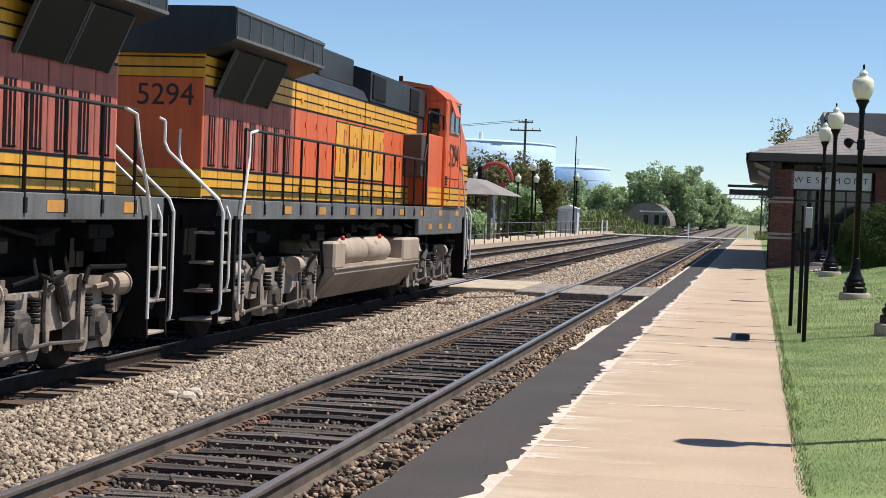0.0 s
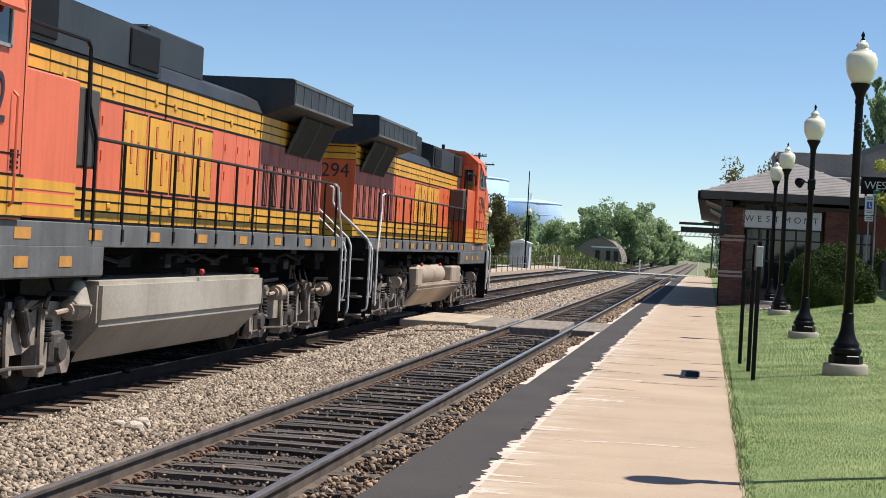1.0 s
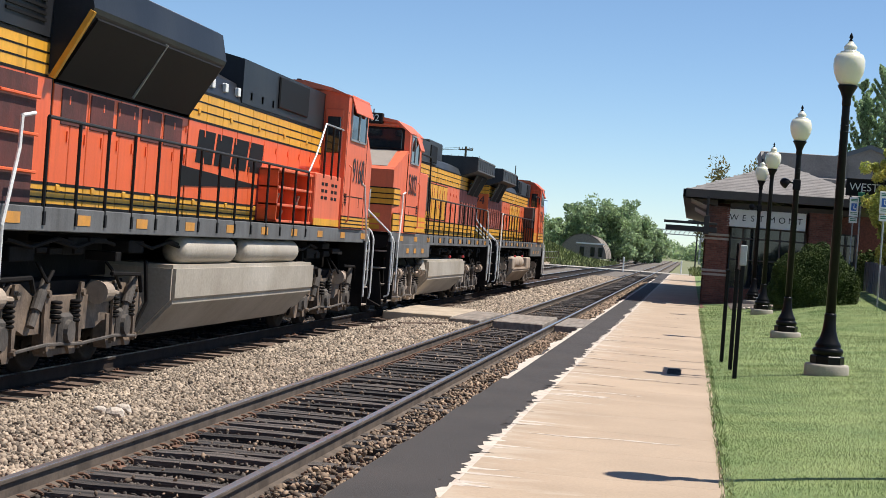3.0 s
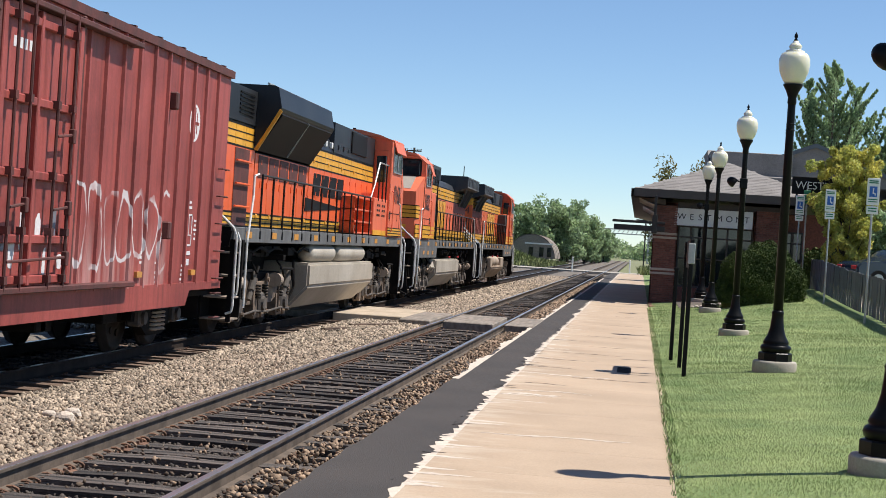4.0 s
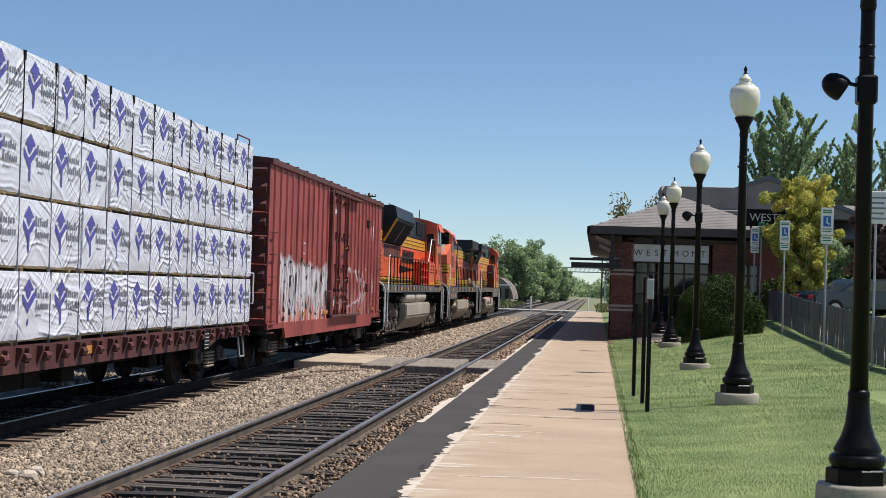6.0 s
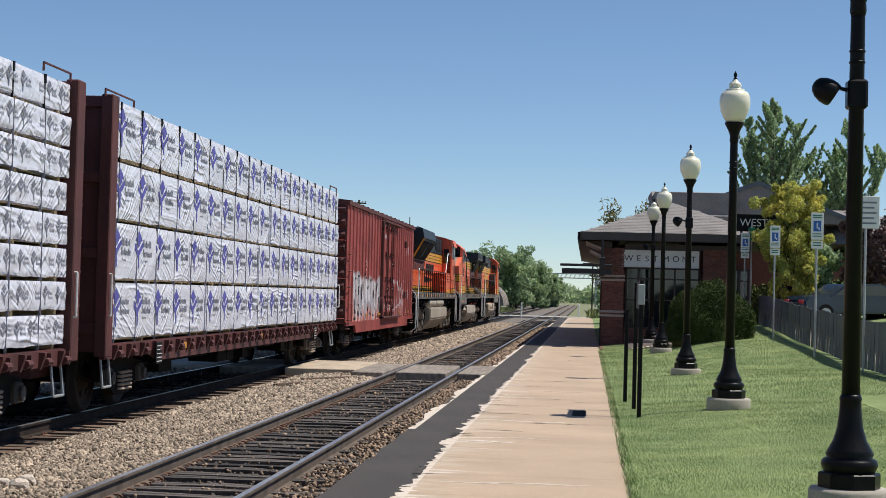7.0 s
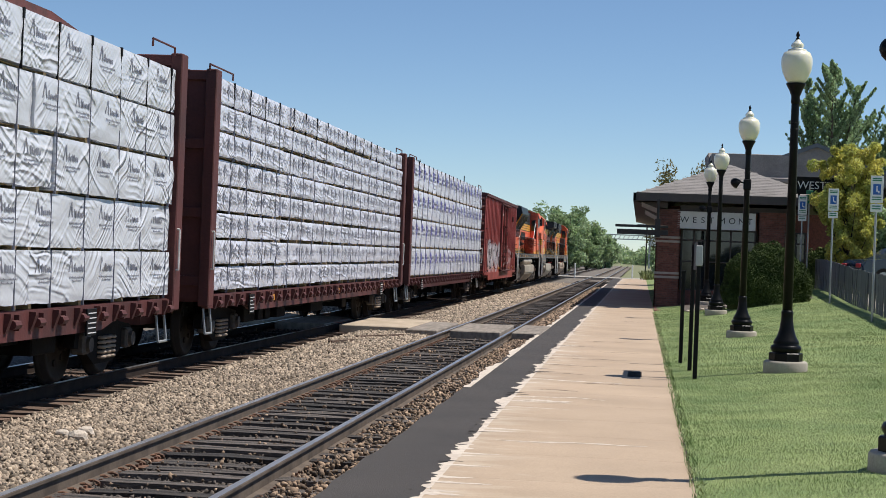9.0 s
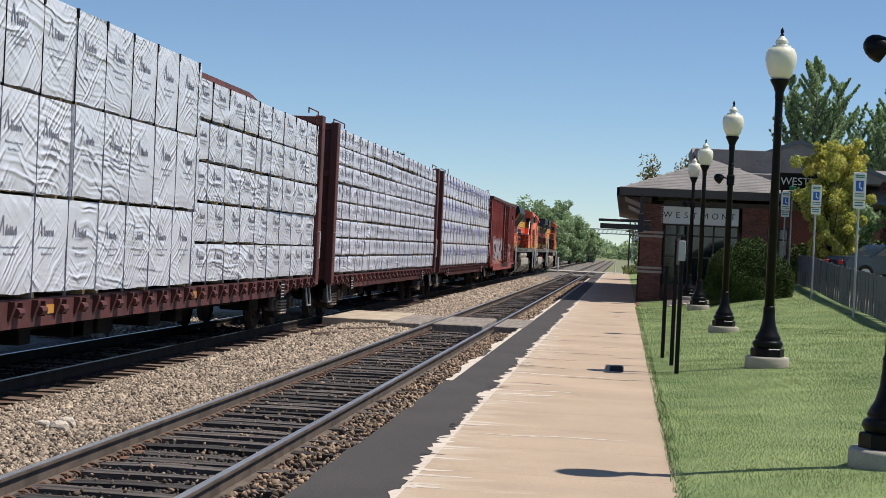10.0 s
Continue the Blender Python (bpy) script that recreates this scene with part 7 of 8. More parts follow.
    lathe(bm, [(0.20, -0.16), (0.16, -0.13), (0.12, 0.02), (0.09, 0.10), (0.03, 0.14)], 14)
    bmesh.ops.transform(bm, matrix=m, verts=bm.verts)
    part("bell", bm, M["tank"], t, "pale bell beside the fuel tank")
    cab(t, s, 6.1, 7.95, 9.35, paint, number, beige=True)
    railing(t, s, -8.5, 4.0, 14)
    bm = bmesh.new()
    tube(bm, [(s * 1.46, 4.0, 2.95), (s * 1.46, 4.25, 3.30), (s * 1.46, 4.30, 3.95), (s * 1.46, 4.40, 4.02), (s * 1.46, 6.0, 4.02), (s * 1.46, 6.05, 3.70)], 0.022)
    part("cab_handrail", bm, M["stripe"], t, "raised black handrail behind the cab")
    bm = bmesh.new()
    rod(bm, (s * 1.46, 4.30, 2.0), (s * 1.46, 4.30, 3.95), 0.022, n=6)
    part("rail_post", bm, M["stripe"], t)
    return t


wing_locomotive(30.5, "5294", False, 1, "orange", "tank_brown", "inset", 50, "orange freight locomotive with yellow bands and dark roof, leading the train")
wing_locomotive(9.4, "5002", True, -1, "pink", "tank", "plain", 60, "sun-faded orange freight locomotive coupled cab to the rear")


def flared_locomotive(u, number, s, seed, label):
    """Six-axle locomotive with flared radiators at its rear."""
    t = vehicle("locomotive", u, label, "locomotive")
    H, hw = 10.65, 1.0
    frame_and_gear(t, s, H - 0.45, seed, -0.45)
    steps(t, -10.65, -1, s), steps(t, 9.75, 1, s)
    loco_truck(t, -7.2, s, seed + 1, "truck_brown"), loco_truck(t, 6.7, s, seed + 2, "truck_brown")
    fuel_tank(t, s, -4.0, 4.4, "tank", "above")
    bm = bmesh.new()
    prism(bm, [(-hw, 1.97), (-hw, 3.9), (-hw + 0.10, 4.2), (-hw + 0.4, 4.34), (hw - 0.4, 4.34), (hw - 0.10, 4.2), (hw, 3.9), (hw, 1.97)], "y", -10.0, 6.4)
    part("hood", bm, M["soot"], t, "long dark engine hood roof")
    # rear section
    bm = bmesh.new()
    prism(bm, [(-hw - 0.04, 3.9), (-hw - 0.04, 4.55), (-0.6, 4.62), (0.6, 4.62), (hw + 0.04, 4.55), (hw + 0.04, 3.9)], "y", -10.05, -7.7)
    rs = part("rear_cowl", bm, M["soot"], t)
    bm = bmesh.new()
    for k in range(6):
        box(bm, s * (hw + 0.035), s * (hw + 0.06), -9.1, -8.0, 4.05 + k * 0.075, 4.085 + k * 0.075)
    part("louvre", bm, M["stripe"], rs)
    striped_side(t, s, hw, -9.98, -7.6, 3, "red_orange", up=(3.46, 3.86), low=(1.99, 2.24), latch=False)
    # flat plate; its dark red stands in for the shade of an open recess
    bm = bmesh.new()
    box(bm, s * (hw + 0.018), s * (hw + 0.03), -9.15, -8.05, 2.0, 3.42)
    lad = part("ladder_recess", bm, M["boxcar_dark"], t, "flat dark red panel painted as a shaded recess behind ladder rungs")
    for k in range(3):
        bm = bmesh.new()
        rod(bm, (s * (hw + 0.07), -9.15, 2.35 + k * 0.42), (s * (hw + 0.07), -8.05, 2.35 + k * 0.42), 0.02, n=6)
        part("rung", bm, M["red_orange"], lad)
    striped_side(t, s, hw, -7.55, -2.4, 9, "red_orange", up=(3.42, 3.46), low=(1.99, 2.24))
    for i in range(5):
        bm = bmesh.new()
        y = -7.3 + i * 0.95
        box(bm, s * (hw + 0.02), s * (hw + 0.036), y, y + 0.8, 2.95, 3.38, 0.01)
        part("intake_grille", bm, M["boxcar_dark"], t)
    # flared radiators
    bm = bmesh.new()
    prism(bm, [(s * hw, 3.46), (s * 1.50, 4.22), (s * 1.52, 4.28), (s * 1.44, 4.66), (s * 1.36, 4.70), (-s * 1.36, 4.70), (-s * 1.44, 4.66), (-s * 1.52, 4.28), (-s * hw, 3.46)], "y", -7.75, -2.35)
    fl = part("flared_radiator", bm, M["soot"], t, "flared black radiator housing")
    bm = bmesh.new()
    prism(bm, [(s * (hw + 0.03), 3.47), (s * (hw + 0.06), 3.45), (s * 1.50, 4.16), (s * 1.47, 4.20)], "y", -7.55, -2.5)
    part("radiator_screen", bm, M["stripe"], fl)
    bm = bmesh.new()
    prism(bm, [(s * (hw + 0.04), 3.46), (s * (hw + 0.10), 3.44), (s * 1.54, 4.22), (s * 1.49, 4.25)], "y", -7.79, -7.72)
    part("yellow_edge", bm, M["yellow"], fl)
    bm = bmesh.new()
    prism(bm, [(s * (hw + 0.06), 3.48), (s * (hw + 0.10), 3.46), (s * 1.52, 4.18), (s * 1.48, 4.20)], "y", -5.05, -5.02)
    tube(bm, [(s * 1.2, -7.6, 4.74), (s * 1.2, -2.6, 4.74)], 0.025)
    part("screen_stay", bm, M["steel"], fl)
    striped_side(t, s, hw, -2.35, 6.35, 10, "red_orange", up=(3.42, 3.86), low=(1.99, 2.24))
    bm = bmesh.new()
    for k in range(7):
        box(bm, s * (hw - 0.05), s * (hw + 0.02), -2.0 + k * 0.72, -1.86 + k * 0.72, 3.98, 4.12, 0.01)
    part("roof_lug", bm, M["white"], t)
    bm = bmesh.new()
    prism(bm, [(-hw - 0.02, 3.9), (-hw - 0.02, 4.62), (-0.5, 4.74), (0.5, 4.74), (hw + 0.02, 4.62), (hw + 0.02, 3.9)], "y", 0.4, 6.4)
    eq = part("equipment_cab_roof", bm, M["soot"], t)
    bm = bmesh.new()
    box(bm, s * (hw + 0.01), s * (hw + 0.06), 2.7, 4.9, 4.02, 4.58, 0.02)
    part("air_grille", bm, M["stripe"], eq)
    # painted emblem: plain blocks over a wedge
    long_emblem(t, s, hw + 0.022, -2.0, 1.9, 2.80, 3.30, "stripe", False, "red_orange")
    bm = bmesh.new()
    prism(bm, [(-2.65, 2.42), (1.7, 2.56), (1.7, 2.60), (-2.65, 2.72)], "x", s * (hw + 0.02), s * (hw + 0.034))
    part("wedge_mark", bm, M["stripe"], t)
    # rack back in deep red to stand for the shade between the shelves
    bm = bmesh.new()
    box(bm, s * hw, s * 1.06, 1.7, 4.25, 2.0, 2.90, 0.02)
    rack = part("battery_rack", bm, M["arch_red"], t, "open orange rack with shelves, recess shade coloured into its deep red back")
    for zz in (2.0, 2.28, 2.58, 2.88):
        bm = bmesh.new()
        box(bm, s * 1.05, s * 1.40, 1.7, 4.25, zz, zz + 0.045, 0.008)
        part("shelf", bm, M["pink"], rack)
    for yy in (1.7, 2.9, 4.17):
        bm = bmesh.new()
        box(bm, s * 1.05, s * 1.38, yy, yy + 0.05, 2.02, 2.90)
        part("divider", bm, M["red_orange"], rack)
    for yy, zz in ((2.1, 2.04), (2.6, 2.04), (3.3, 2.04), (3.8, 2.33), (2.3, 2.33)):
        bm = bmesh.new()
        tube(bm, [(s * 1.2, yy, zz), (s * 1.26, yy, zz + 0.16), (s * 1.2, yy + 0.12, zz + 0.16), (s * 1.2, yy + 0.12, zz)], 0.018)
        part("pipe_loop", bm, M["tank"], rack)
    cab(t, s, 6.45, 8.55, 9.55, "pink", number, wall=4.64)
    bm = bmesh.new()
    box(bm, s * hw, s * 1.45, 4.25, 6.47, 2.0, 2.98, 0.02)
    lk = part("locker", bm, M["pink"], t, "salmon side locker")
    bm = bmesh.new()
    for yy in (4.75, 5.05, 5.6, 5.9):
        for k in range(3):
            box(bm, s * 1.445, s * 1.456, yy, yy + 0.2, 2.5 + k * 0.13, 2.56 + k * 0.13)
    part("vent_slot", bm, M["stripe"], lk)["kind"] = "stuff"
    band(t, "locker_stripe", s, 1.45, 4.25, 6.45, 2.0, 2.13, "yellow")
    railing(t, s, -8.7, 3.6, 14)
    bm = bmesh.new()
    tube(bm, [(s * 1.46, 3.6, 2.95), (s * 1.46, 4.1, 3.3), (s * 1.46, 4.75, 3.92), (s * 1.44, 6.4, 3.92)], 0.020)
    part("grab_rail", bm, M["steel"], t, "worn steel sloping grab rail")
    for yy in (4.85, 5.5, 6.1):
        bm = bmesh.new()
        rod(bm, (s * 1.45, yy, 2.9), (s * 1.45, yy, 3.92), 0.022, n=6)
        part("rail_post", bm, M["stripe"], t)
    return t


flared_locomotive(-12.33, "9168", 1, 70, "bright orange freight locomotive with flared black radiators")


# ---- freight cars ----
def freight_truck(t, yc, s):
    for dy in (-0.89, 0.89):
        wheelset(t, yc + dy)
    x = s * 0.98
    bm = bmesh.new()
    prism(bm, [(yc - 1.22, 0.50), (yc - 1.15, 0.72), (yc - 0.6, 0.78), (yc - 0.35, 0.92), (yc + 0.35, 0.92), (yc + 0.6, 0.78), (yc + 1.15, 0.72), (yc + 1.22, 0.50),
               (yc + 0.8, 0.44), (yc + 0.4, 0.24), (yc - 0.4, 0.24), (yc - 0.8, 0.44)], "x", x, x + s * 0.14)
    f = part("truck_frame", bm, M["under"], t, "dark cast truck side frame")
    for e in (-0.2, 0.0, 0.2):
        bm = bmesh.new()
        coil(bm, x + s * 0.17, yc + e, 0.30, 0.62, 0.08)
        part("spring", bm, M["tank_brown"], f)
    for dy in (-0.89, 0.89):
        bm = bmesh.new()
        box(bm, x + s * 0.02, x + s * 0.22, yc + dy - 0.14, yc + dy + 0.14, 0.40, 0.68, 0.03)
        rod(bm, (x + s * 0.2, yc + dy, 0.53), (x + s * 0.27, yc + dy, 0.53), 0.10, n=10)
        part("journal_box", bm, M["truck_dark"], f)
    bm = bmesh.new()
    box(bm, -s * 1.0, s * 1.0, yc - 0.25, yc + 0.25, 0.55, 0.9)
    part("bolster", bm, M["under"], f)


def couplers(t, half):
    for d in (-1, 1):
        bm = bmesh.new()
        box(bm, -0.15, 0.15, d * (half - 0.4), d * (half + 0.5), 0.72, 0.98, 0.03)
        box(bm, -0.2, 0.2, d * (half + 0.4), d * (half + 0.7), 0.68, 1.02, 0.05)
        part("coupler", bm, M["rust"], t)


def ladder(t, x, s, y0, y1, z0, z1, n, mat="boxcar_dark"):
    for k in range(n):
        z = z0 + (z1 - z0) * k / (n - 1)
        bm = bmesh.new()
        tube(bm, [(x, y0, z), (x + s * 0.07, y0, z), (x + s * 0.07, y1, z), (x, y1, z)], 0.014, 5)
        part("rung", bm, M[mat], t)


def boxcar(u, half, s):
    t = vehicle("boxcar", u, "oxide red ribbed boxcar with spray-painted lettering low on its side", "boxcar")
    X, z0, z1 = 1.46, 1.0, 4.56
    bm = bmesh.new()
    box(bm, -X, X, -half, half, z0, z1 - 0.1)
    part("body", bm, M["boxcar"], t)
    bm = bmesh.new()
    prism(bm, [(-X - 0.06, z1 - 0.12), (-X - 0.06, z1), (0, z1 + 0.14), (X + 0.06, z1), (X + 0.06, z1 - 0.12)], "y", -half - 0.03, half + 0.03)
    roof = part("roof", bm, M["boxcar_dark"], t)
    bm = bmesh.new()
    for k in range(15):
        y = -half + 0.6 + k * (2 * half - 1.2) / 14
        prism(bm, [(-X - 0.05, z1 - 0.02), (-X - 0.05, z1 + 0.03), (0, z1 + 0.18), (X + 0.05, z1 + 0.03), (X + 0.05, z1 - 0.02), (0, z1 + 0.12)], "y", y - 0.04, y + 0.04)
    part("roof_rib", bm, M["boxcar_dark"], roof)
    # side sill, deeper amidships
    bm = bmesh.new()
    prism(bm, [(-half, 1.05), (-half, 0.93), (-half + 1.9, 0.93), (-half + 2.1, 0.70), (half - 2.1, 0.70), (half - 1.9, 0.93), (half, 0.93), (half, 1.05)], "x", s * (X - 0.03), s * (X + 0.035))
    part("side_sill", bm, M["boxcar"], t)
    d0, d1, R = -1.12, 1.42, 0.042
    ribs = [y for y in np.arange(-half + 0.45, half - 0.2, 0.70) if y < d0 - 0.15 or y > d1 + 0.15]
    g0, g1, g2, g3 = -half + 1.35, d0 - 0.15, d1 + 0.3, half - 3.2
    def rib_mesh(y, mat):
        bm = bmesh.new()
        prism(bm, [(s * (X - 0.01), y - 0.052), (s * (X + R), y - 0.030), (s * (X + R), y + 0.030), (s * (X - 0.01), y + 0.052)], "z", 1.02, z1 - 0.12)
        return mesh_of("side_rib", bm, M[mat])
    rib_me = rib_mesh(0, "boxcar")
    for y in ribs:
        if g0 < y < g1 or g2 < y < g3:
            share("side_rib", rib_mesh(y, "sprayed" if y < g1 else "scrawled"), t, Matrix())
        else:
            share("side_rib", rib_me, t, pose(0, y, 0))
    # plug door: sheet, raised frame, locking rods, handles
    bm = bmesh.new()
    box(bm, s * (X + 0.01), s * (X + 0.05), d0, d1, 1.12, z1 - 0.28, 0.012)
    door = part("plug_door", bm, M["boxcar"], t, "framed plug door with vertical locking rods")
    for ya, yb in ((d0, d0 + 0.13), (d1 - 0.13, d1), (d0 + 1.12, d0 + 1.21)):
        bm = bmesh.new()
        box(bm, s * (X + 0.04), s * (X + 0.115), ya, yb, 1.14, z1 - 0.30, 0.012)
        part("door_stile", bm, M["boxcar"], door)
    for zz in (1.16, 1.62, 2.35, 3.18, 4.08):
        bm = bmesh.new()
        box(bm, s * (X + 0.04), s * (X + 0.105), d0 + 0.12, d1 - 0.12, zz, zz + 0.10, 0.012)
        part("door_rail", bm, M["boxcar"], door)
    for yy in (d0 + 0.34, d0 + 0.80, d1 - 0.86, d1 - 0.34):
        bm = bmesh.new()
        rod(bm, (s * (X + 0.15), yy, 1.10), (s * (X + 0.15), yy, z1 - 0.20), 0.020, n=6)
        for zz in (1.2, 1.75, 2.4, 3.23, 4.1):
            box(bm, s * (X + 0.09), s * (X + 0.175), yy - 0.045, yy + 0.045, zz - 0.03, zz + 0.06)
        part("locking_rod", bm, M["boxcar_dark"], door)
    for ya, yb, zz in ((d0 + 0.34, d0 + 0.80, 2.02), (d1 - 0.86, d1 - 0.34, 2.02), (d1 - 0.86, d1 - 0.34, 2.88), (d0 + 0.34, d1 - 0.34, 1.42)):
        bm = bmesh.new()
        rod(bm, (s * (X + 0.165), ya, zz), (s * (X + 0.165), yb, zz + 0.05), 0.018, n=6)
        box(bm, s * (X + 0.13), s * (X + 0.20), yb - 0.06, yb + 0.03, zz - 0.05, zz + 0.12, 0.01)
        part("door_handle", bm, M["boxcar_dark"], door)
    for k, (ya, w_) in enumerate(((d0 + 0.45, 0.10), (d0 + 0.60, 0.12), (d0 + 0.77, 0.09), (d0 + 0.92, 0.13))):
        bm = bmesh.new()
        box(bm, s * (X + 0.05), s * (X + 0.054), ya, ya + w_, 3.78, 3.90)
        part("stencil_bar", bm, M["chalk"], door)
    for yy, zz in ((half - 3.55, 3.62), (half - 3.55, 1.72), (d0 - 0.25, 4.08), (d0 - 0.25, 1.5)):
        bm = bmesh.new()
        box(bm, s * (X - 0.01), s * (X + 0.13), yy, yy + 0.14, zz, zz + 0.26, 0.02)
        part("rope_bracket", bm, M["boxcar_dark"], t)
    for zz in (1.06, z1 - 0.27):
        bm = bmesh.new()
        box(bm, s * (X + 0.0), s * (X + 0.16), d0 - 0.1, d1 + (2.5 if zz < 2 else 2.3), zz, zz + 0.07, 0.01)
        part("door_track", bm, M["boxcar_dark"], t)
    for yy in (d0 - 0.1, d1 + 0.02):
        bm = bmesh.new()
        box(bm, s * (X - 0.01), s * (X + 0.10), yy, yy + 0.08, 1.05, z1 - 0.15, 0.01)
        part("door_post", bm, M["boxcar_dark"], t)
    for e in (-1, 1):
        ladder(t, s * (X + 0.02), s, e * (half - 0.10), e * (half - 0.55), 1.1, 2.9 if e > 0 else 3.0, 5)
        ladder(t, s * (X + 0.0), s, e * (half - 0.10), e * (half - 0.50), 0.45, 0.85, 2)
        # corrugated end, in the darker flatcar colour to stand for its shade
        bm = bmesh.new()
        box(bm, -1.44, 1.44, e * (half - 0.01), e * (half + 0.012), 1.03, z1 - 0.13)
        end = part("corrugated_end", bm, M["flatcar"], t, "corrugated end wall darkened in colour for its shade")
        for k in range(9):
            zz = 1.2 + k * 0.37
            bm = bmesh.new()
            prism(bm, [(e * (half + 0.01), zz), (e * (half + 0.08), zz + 0.09), (e * (half + 0.08), zz + 0.16), (e * (half + 0.01), zz + 0.25)], "x", -1.4, 1.4)
            part("corrugation", bm, M["flatcar"], end)
        bm = bmesh.new()
        for zz in (1.15, 1.7, 2.3, 2.9, 3.4):
            tube(bm, [(s * 1.0, e * (half + 0.02), zz), (s * 1.0, e * (half + 0.16), zz), (s * 1.42, e * (half + 0.16), zz), (s * 1.42, e * (half + 0.02), zz)], 0.014, 5)
        part("end_ladder", bm, M["boxcar"], end)["kind"] = "stuff"
    bm = bmesh.new()
    box(bm, s * 0.15, s * 0.95, -half - 0.085, -half - 0.078, 4.02, 4.07)
    for k in range(5):
        box(bm, s * (0.95 - 0.16 * k), s * (0.85 - 0.16 * k), -half - 0.09, -half - 0.078, 3.72, 3.90)
    part("end_number_bars", bm, M["print_grey"], t)
    # round emblem and data stencils as plain marks
    bm = bmesh.new()
    ye = 6.98
    def disc(bm, rad, lift):
        rod(bm, (s * (X - 0.002), ye, 3.53), (s * (X + 0.003 + lift), ye, 3.53), rad, n=28)
    disc(bm, 0.29, 0.001)
    em = part("round_emblem", bm, M["chalk"], t, "round white painted emblem")
    bm = bmesh.new()
    for ya, yb, za, zb in ((-0.025, 0.025, -0.24, 0.24), (-0.24, 0.24, -0.025, 0.025), (-0.13, -0.09, -0.16, 0.16), (0.09, 0.13, -0.16, 0.16)):
        box(bm, s * X, s * (X + 0.007 + 0.001 * (za < -0.2)), ye + ya, ye + yb, 3.53 + za, 3.53 + zb)
    part("emblem_cross", bm, M["boxcar"], em)
    for name, boxes in (("data_table", ((0.0, 0.03, 0.0, 0.5), (0.33, 0.36, 0.0, 0.5), (0.0, 0.36, 0.0, 0.03), (0.0, 0.36, 0.16, 0.18), (0.0, 0.36, 0.47, 0.5), (0.17, 0.19, 0.16, 0.47))), ("data_line", ((0.0, 0.3, 0.58, 0.62), (0.06, 0.26, 0.66, 0.70), (0.02, 0.34, -0.14, -0.08), (0.05, 0.3, -0.30, -0.20)))):
        bm = bmesh.new()
        for ya, yb, za, zb in boxes:
            box(bm, s * (X - 0.003), s * (X + 0.006), 6.82 + ya, 6.82 + yb, 1.62 + za, 1.62 + zb)
        part(name, bm, M["chalk"], t, "white stencilled data marks")["kind"] = "stuff"
    rg = random.Random(8)
    bm = bmesh.new()
    for (ya, za, n) in ((half - 3.6, 2.2, 6), (half - 3.65, 1.35, 5), (half - 1.7, 2.0, 5), (half - 2.3, 1.3, 6), (-half + 1.2, 2.6, 5), (-half + 0.6, 3.2, 3), (half - 4.4, 1.5, 3)):
        for k in range(n):
            w = rg.uniform(0.06, 0.20)
            box(bm, s * X, s * (X + 0.006), ya - w / 2, ya + w / 2, za - k * 0.07, za - k * 0.07 + 0.035)
    part("stencil_bars", bm, M["chalk"], t, "small white stencil bars")["kind"] = "stuff"
    bm = bmesh.new()
    for dy0 in (0.0, 0.24):
        box(bm, s * (X - 0.004), s * (X + 0.005), -half + 4.15 + dy0, -half + 4.18 + dy0, 2.62, 2.90)
    for dz in (2.62, 2.87):
        box(bm, s * (X - 0.004), s * (X + 0.005), -half + 4.15, -half + 4.42, dz, dz + 0.03)
    part("stencil_frame", bm, M["chalk"], t)
    for yy in (half - 1.9, half - 4.7, half - 10.6, -half + 4.2, -half + 7.2):
        bm = bmesh.new()
        box(bm, s * (X - 0.01), s * (X + R + 0.006), yy, yy + 0.24, 1.17, 1.25)
        part("reflector", bm, M["reflector"], t)
    # bubble shapes, white with black rims
    def blob(k, y, z, w, h, mat, grow, proud, seed):
        r = random.Random(seed)
        bm = bmesh.new()
        vs = []
        for j in range(22):
            a_ = 2 * math.pi * j / 22
            c_, s_ = math.cos(a_), math.sin(a_)
            rr = 1 + 0.10 * math.sin(3 * a_ + seed) + 0.07 * math.sin(5 * a_ + 2 * seed)
            vs.append(bm.verts.new((s * (X + proud), y + (w * rr + grow) * abs(c_) ** 0.7 * (1 if c_ > 0 else -1), z + (h * rr + grow) * abs(s_) ** 0.6 * (1 if s_ > 0 else -1))))
        f = bm.faces.new(vs)
        f.normal_update()
        if f.normal.x * s < 0:
            f.normal_flip()
        part("graffiti_bubble", bm, M[mat], t)
    for ya, yb, mat, note in ((g0, g1, "sprayed", "faded white, black and salmon spray paint"), (g2, g3, "scrawled", "thin white looping spray paint")):
        bm = bmesh.new()
        box(bm, s * (X - 0.005), s * (X + 0.004), ya, yb, 1.03, 2.75)
        part("graffiti", bm, M[mat], t, note)
    for k in range(9):
        blob(k, d0 + 0.22 + 0.26 * k, 1.62 + 0.22 * math.sin(k * 2.9), 0.05 + 0.02 * (k % 3), 0.09 + 0.04 * (k % 4), ("chalk", "print_grey", "chalk")[k % 3], 0.0, 0.0535, k + 11)
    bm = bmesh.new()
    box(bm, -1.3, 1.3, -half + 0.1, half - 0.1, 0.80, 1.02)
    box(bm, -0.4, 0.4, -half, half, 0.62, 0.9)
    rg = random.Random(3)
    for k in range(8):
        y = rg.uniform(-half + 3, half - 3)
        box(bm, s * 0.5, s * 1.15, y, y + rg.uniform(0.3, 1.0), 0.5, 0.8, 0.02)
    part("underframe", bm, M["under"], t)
    freight_truck(t, -half + 2.4, s), freight_truck(t, half - 2.4, s)
    couplers(t, half)
    return t


boxcar(-32.85, 9.05, 1)


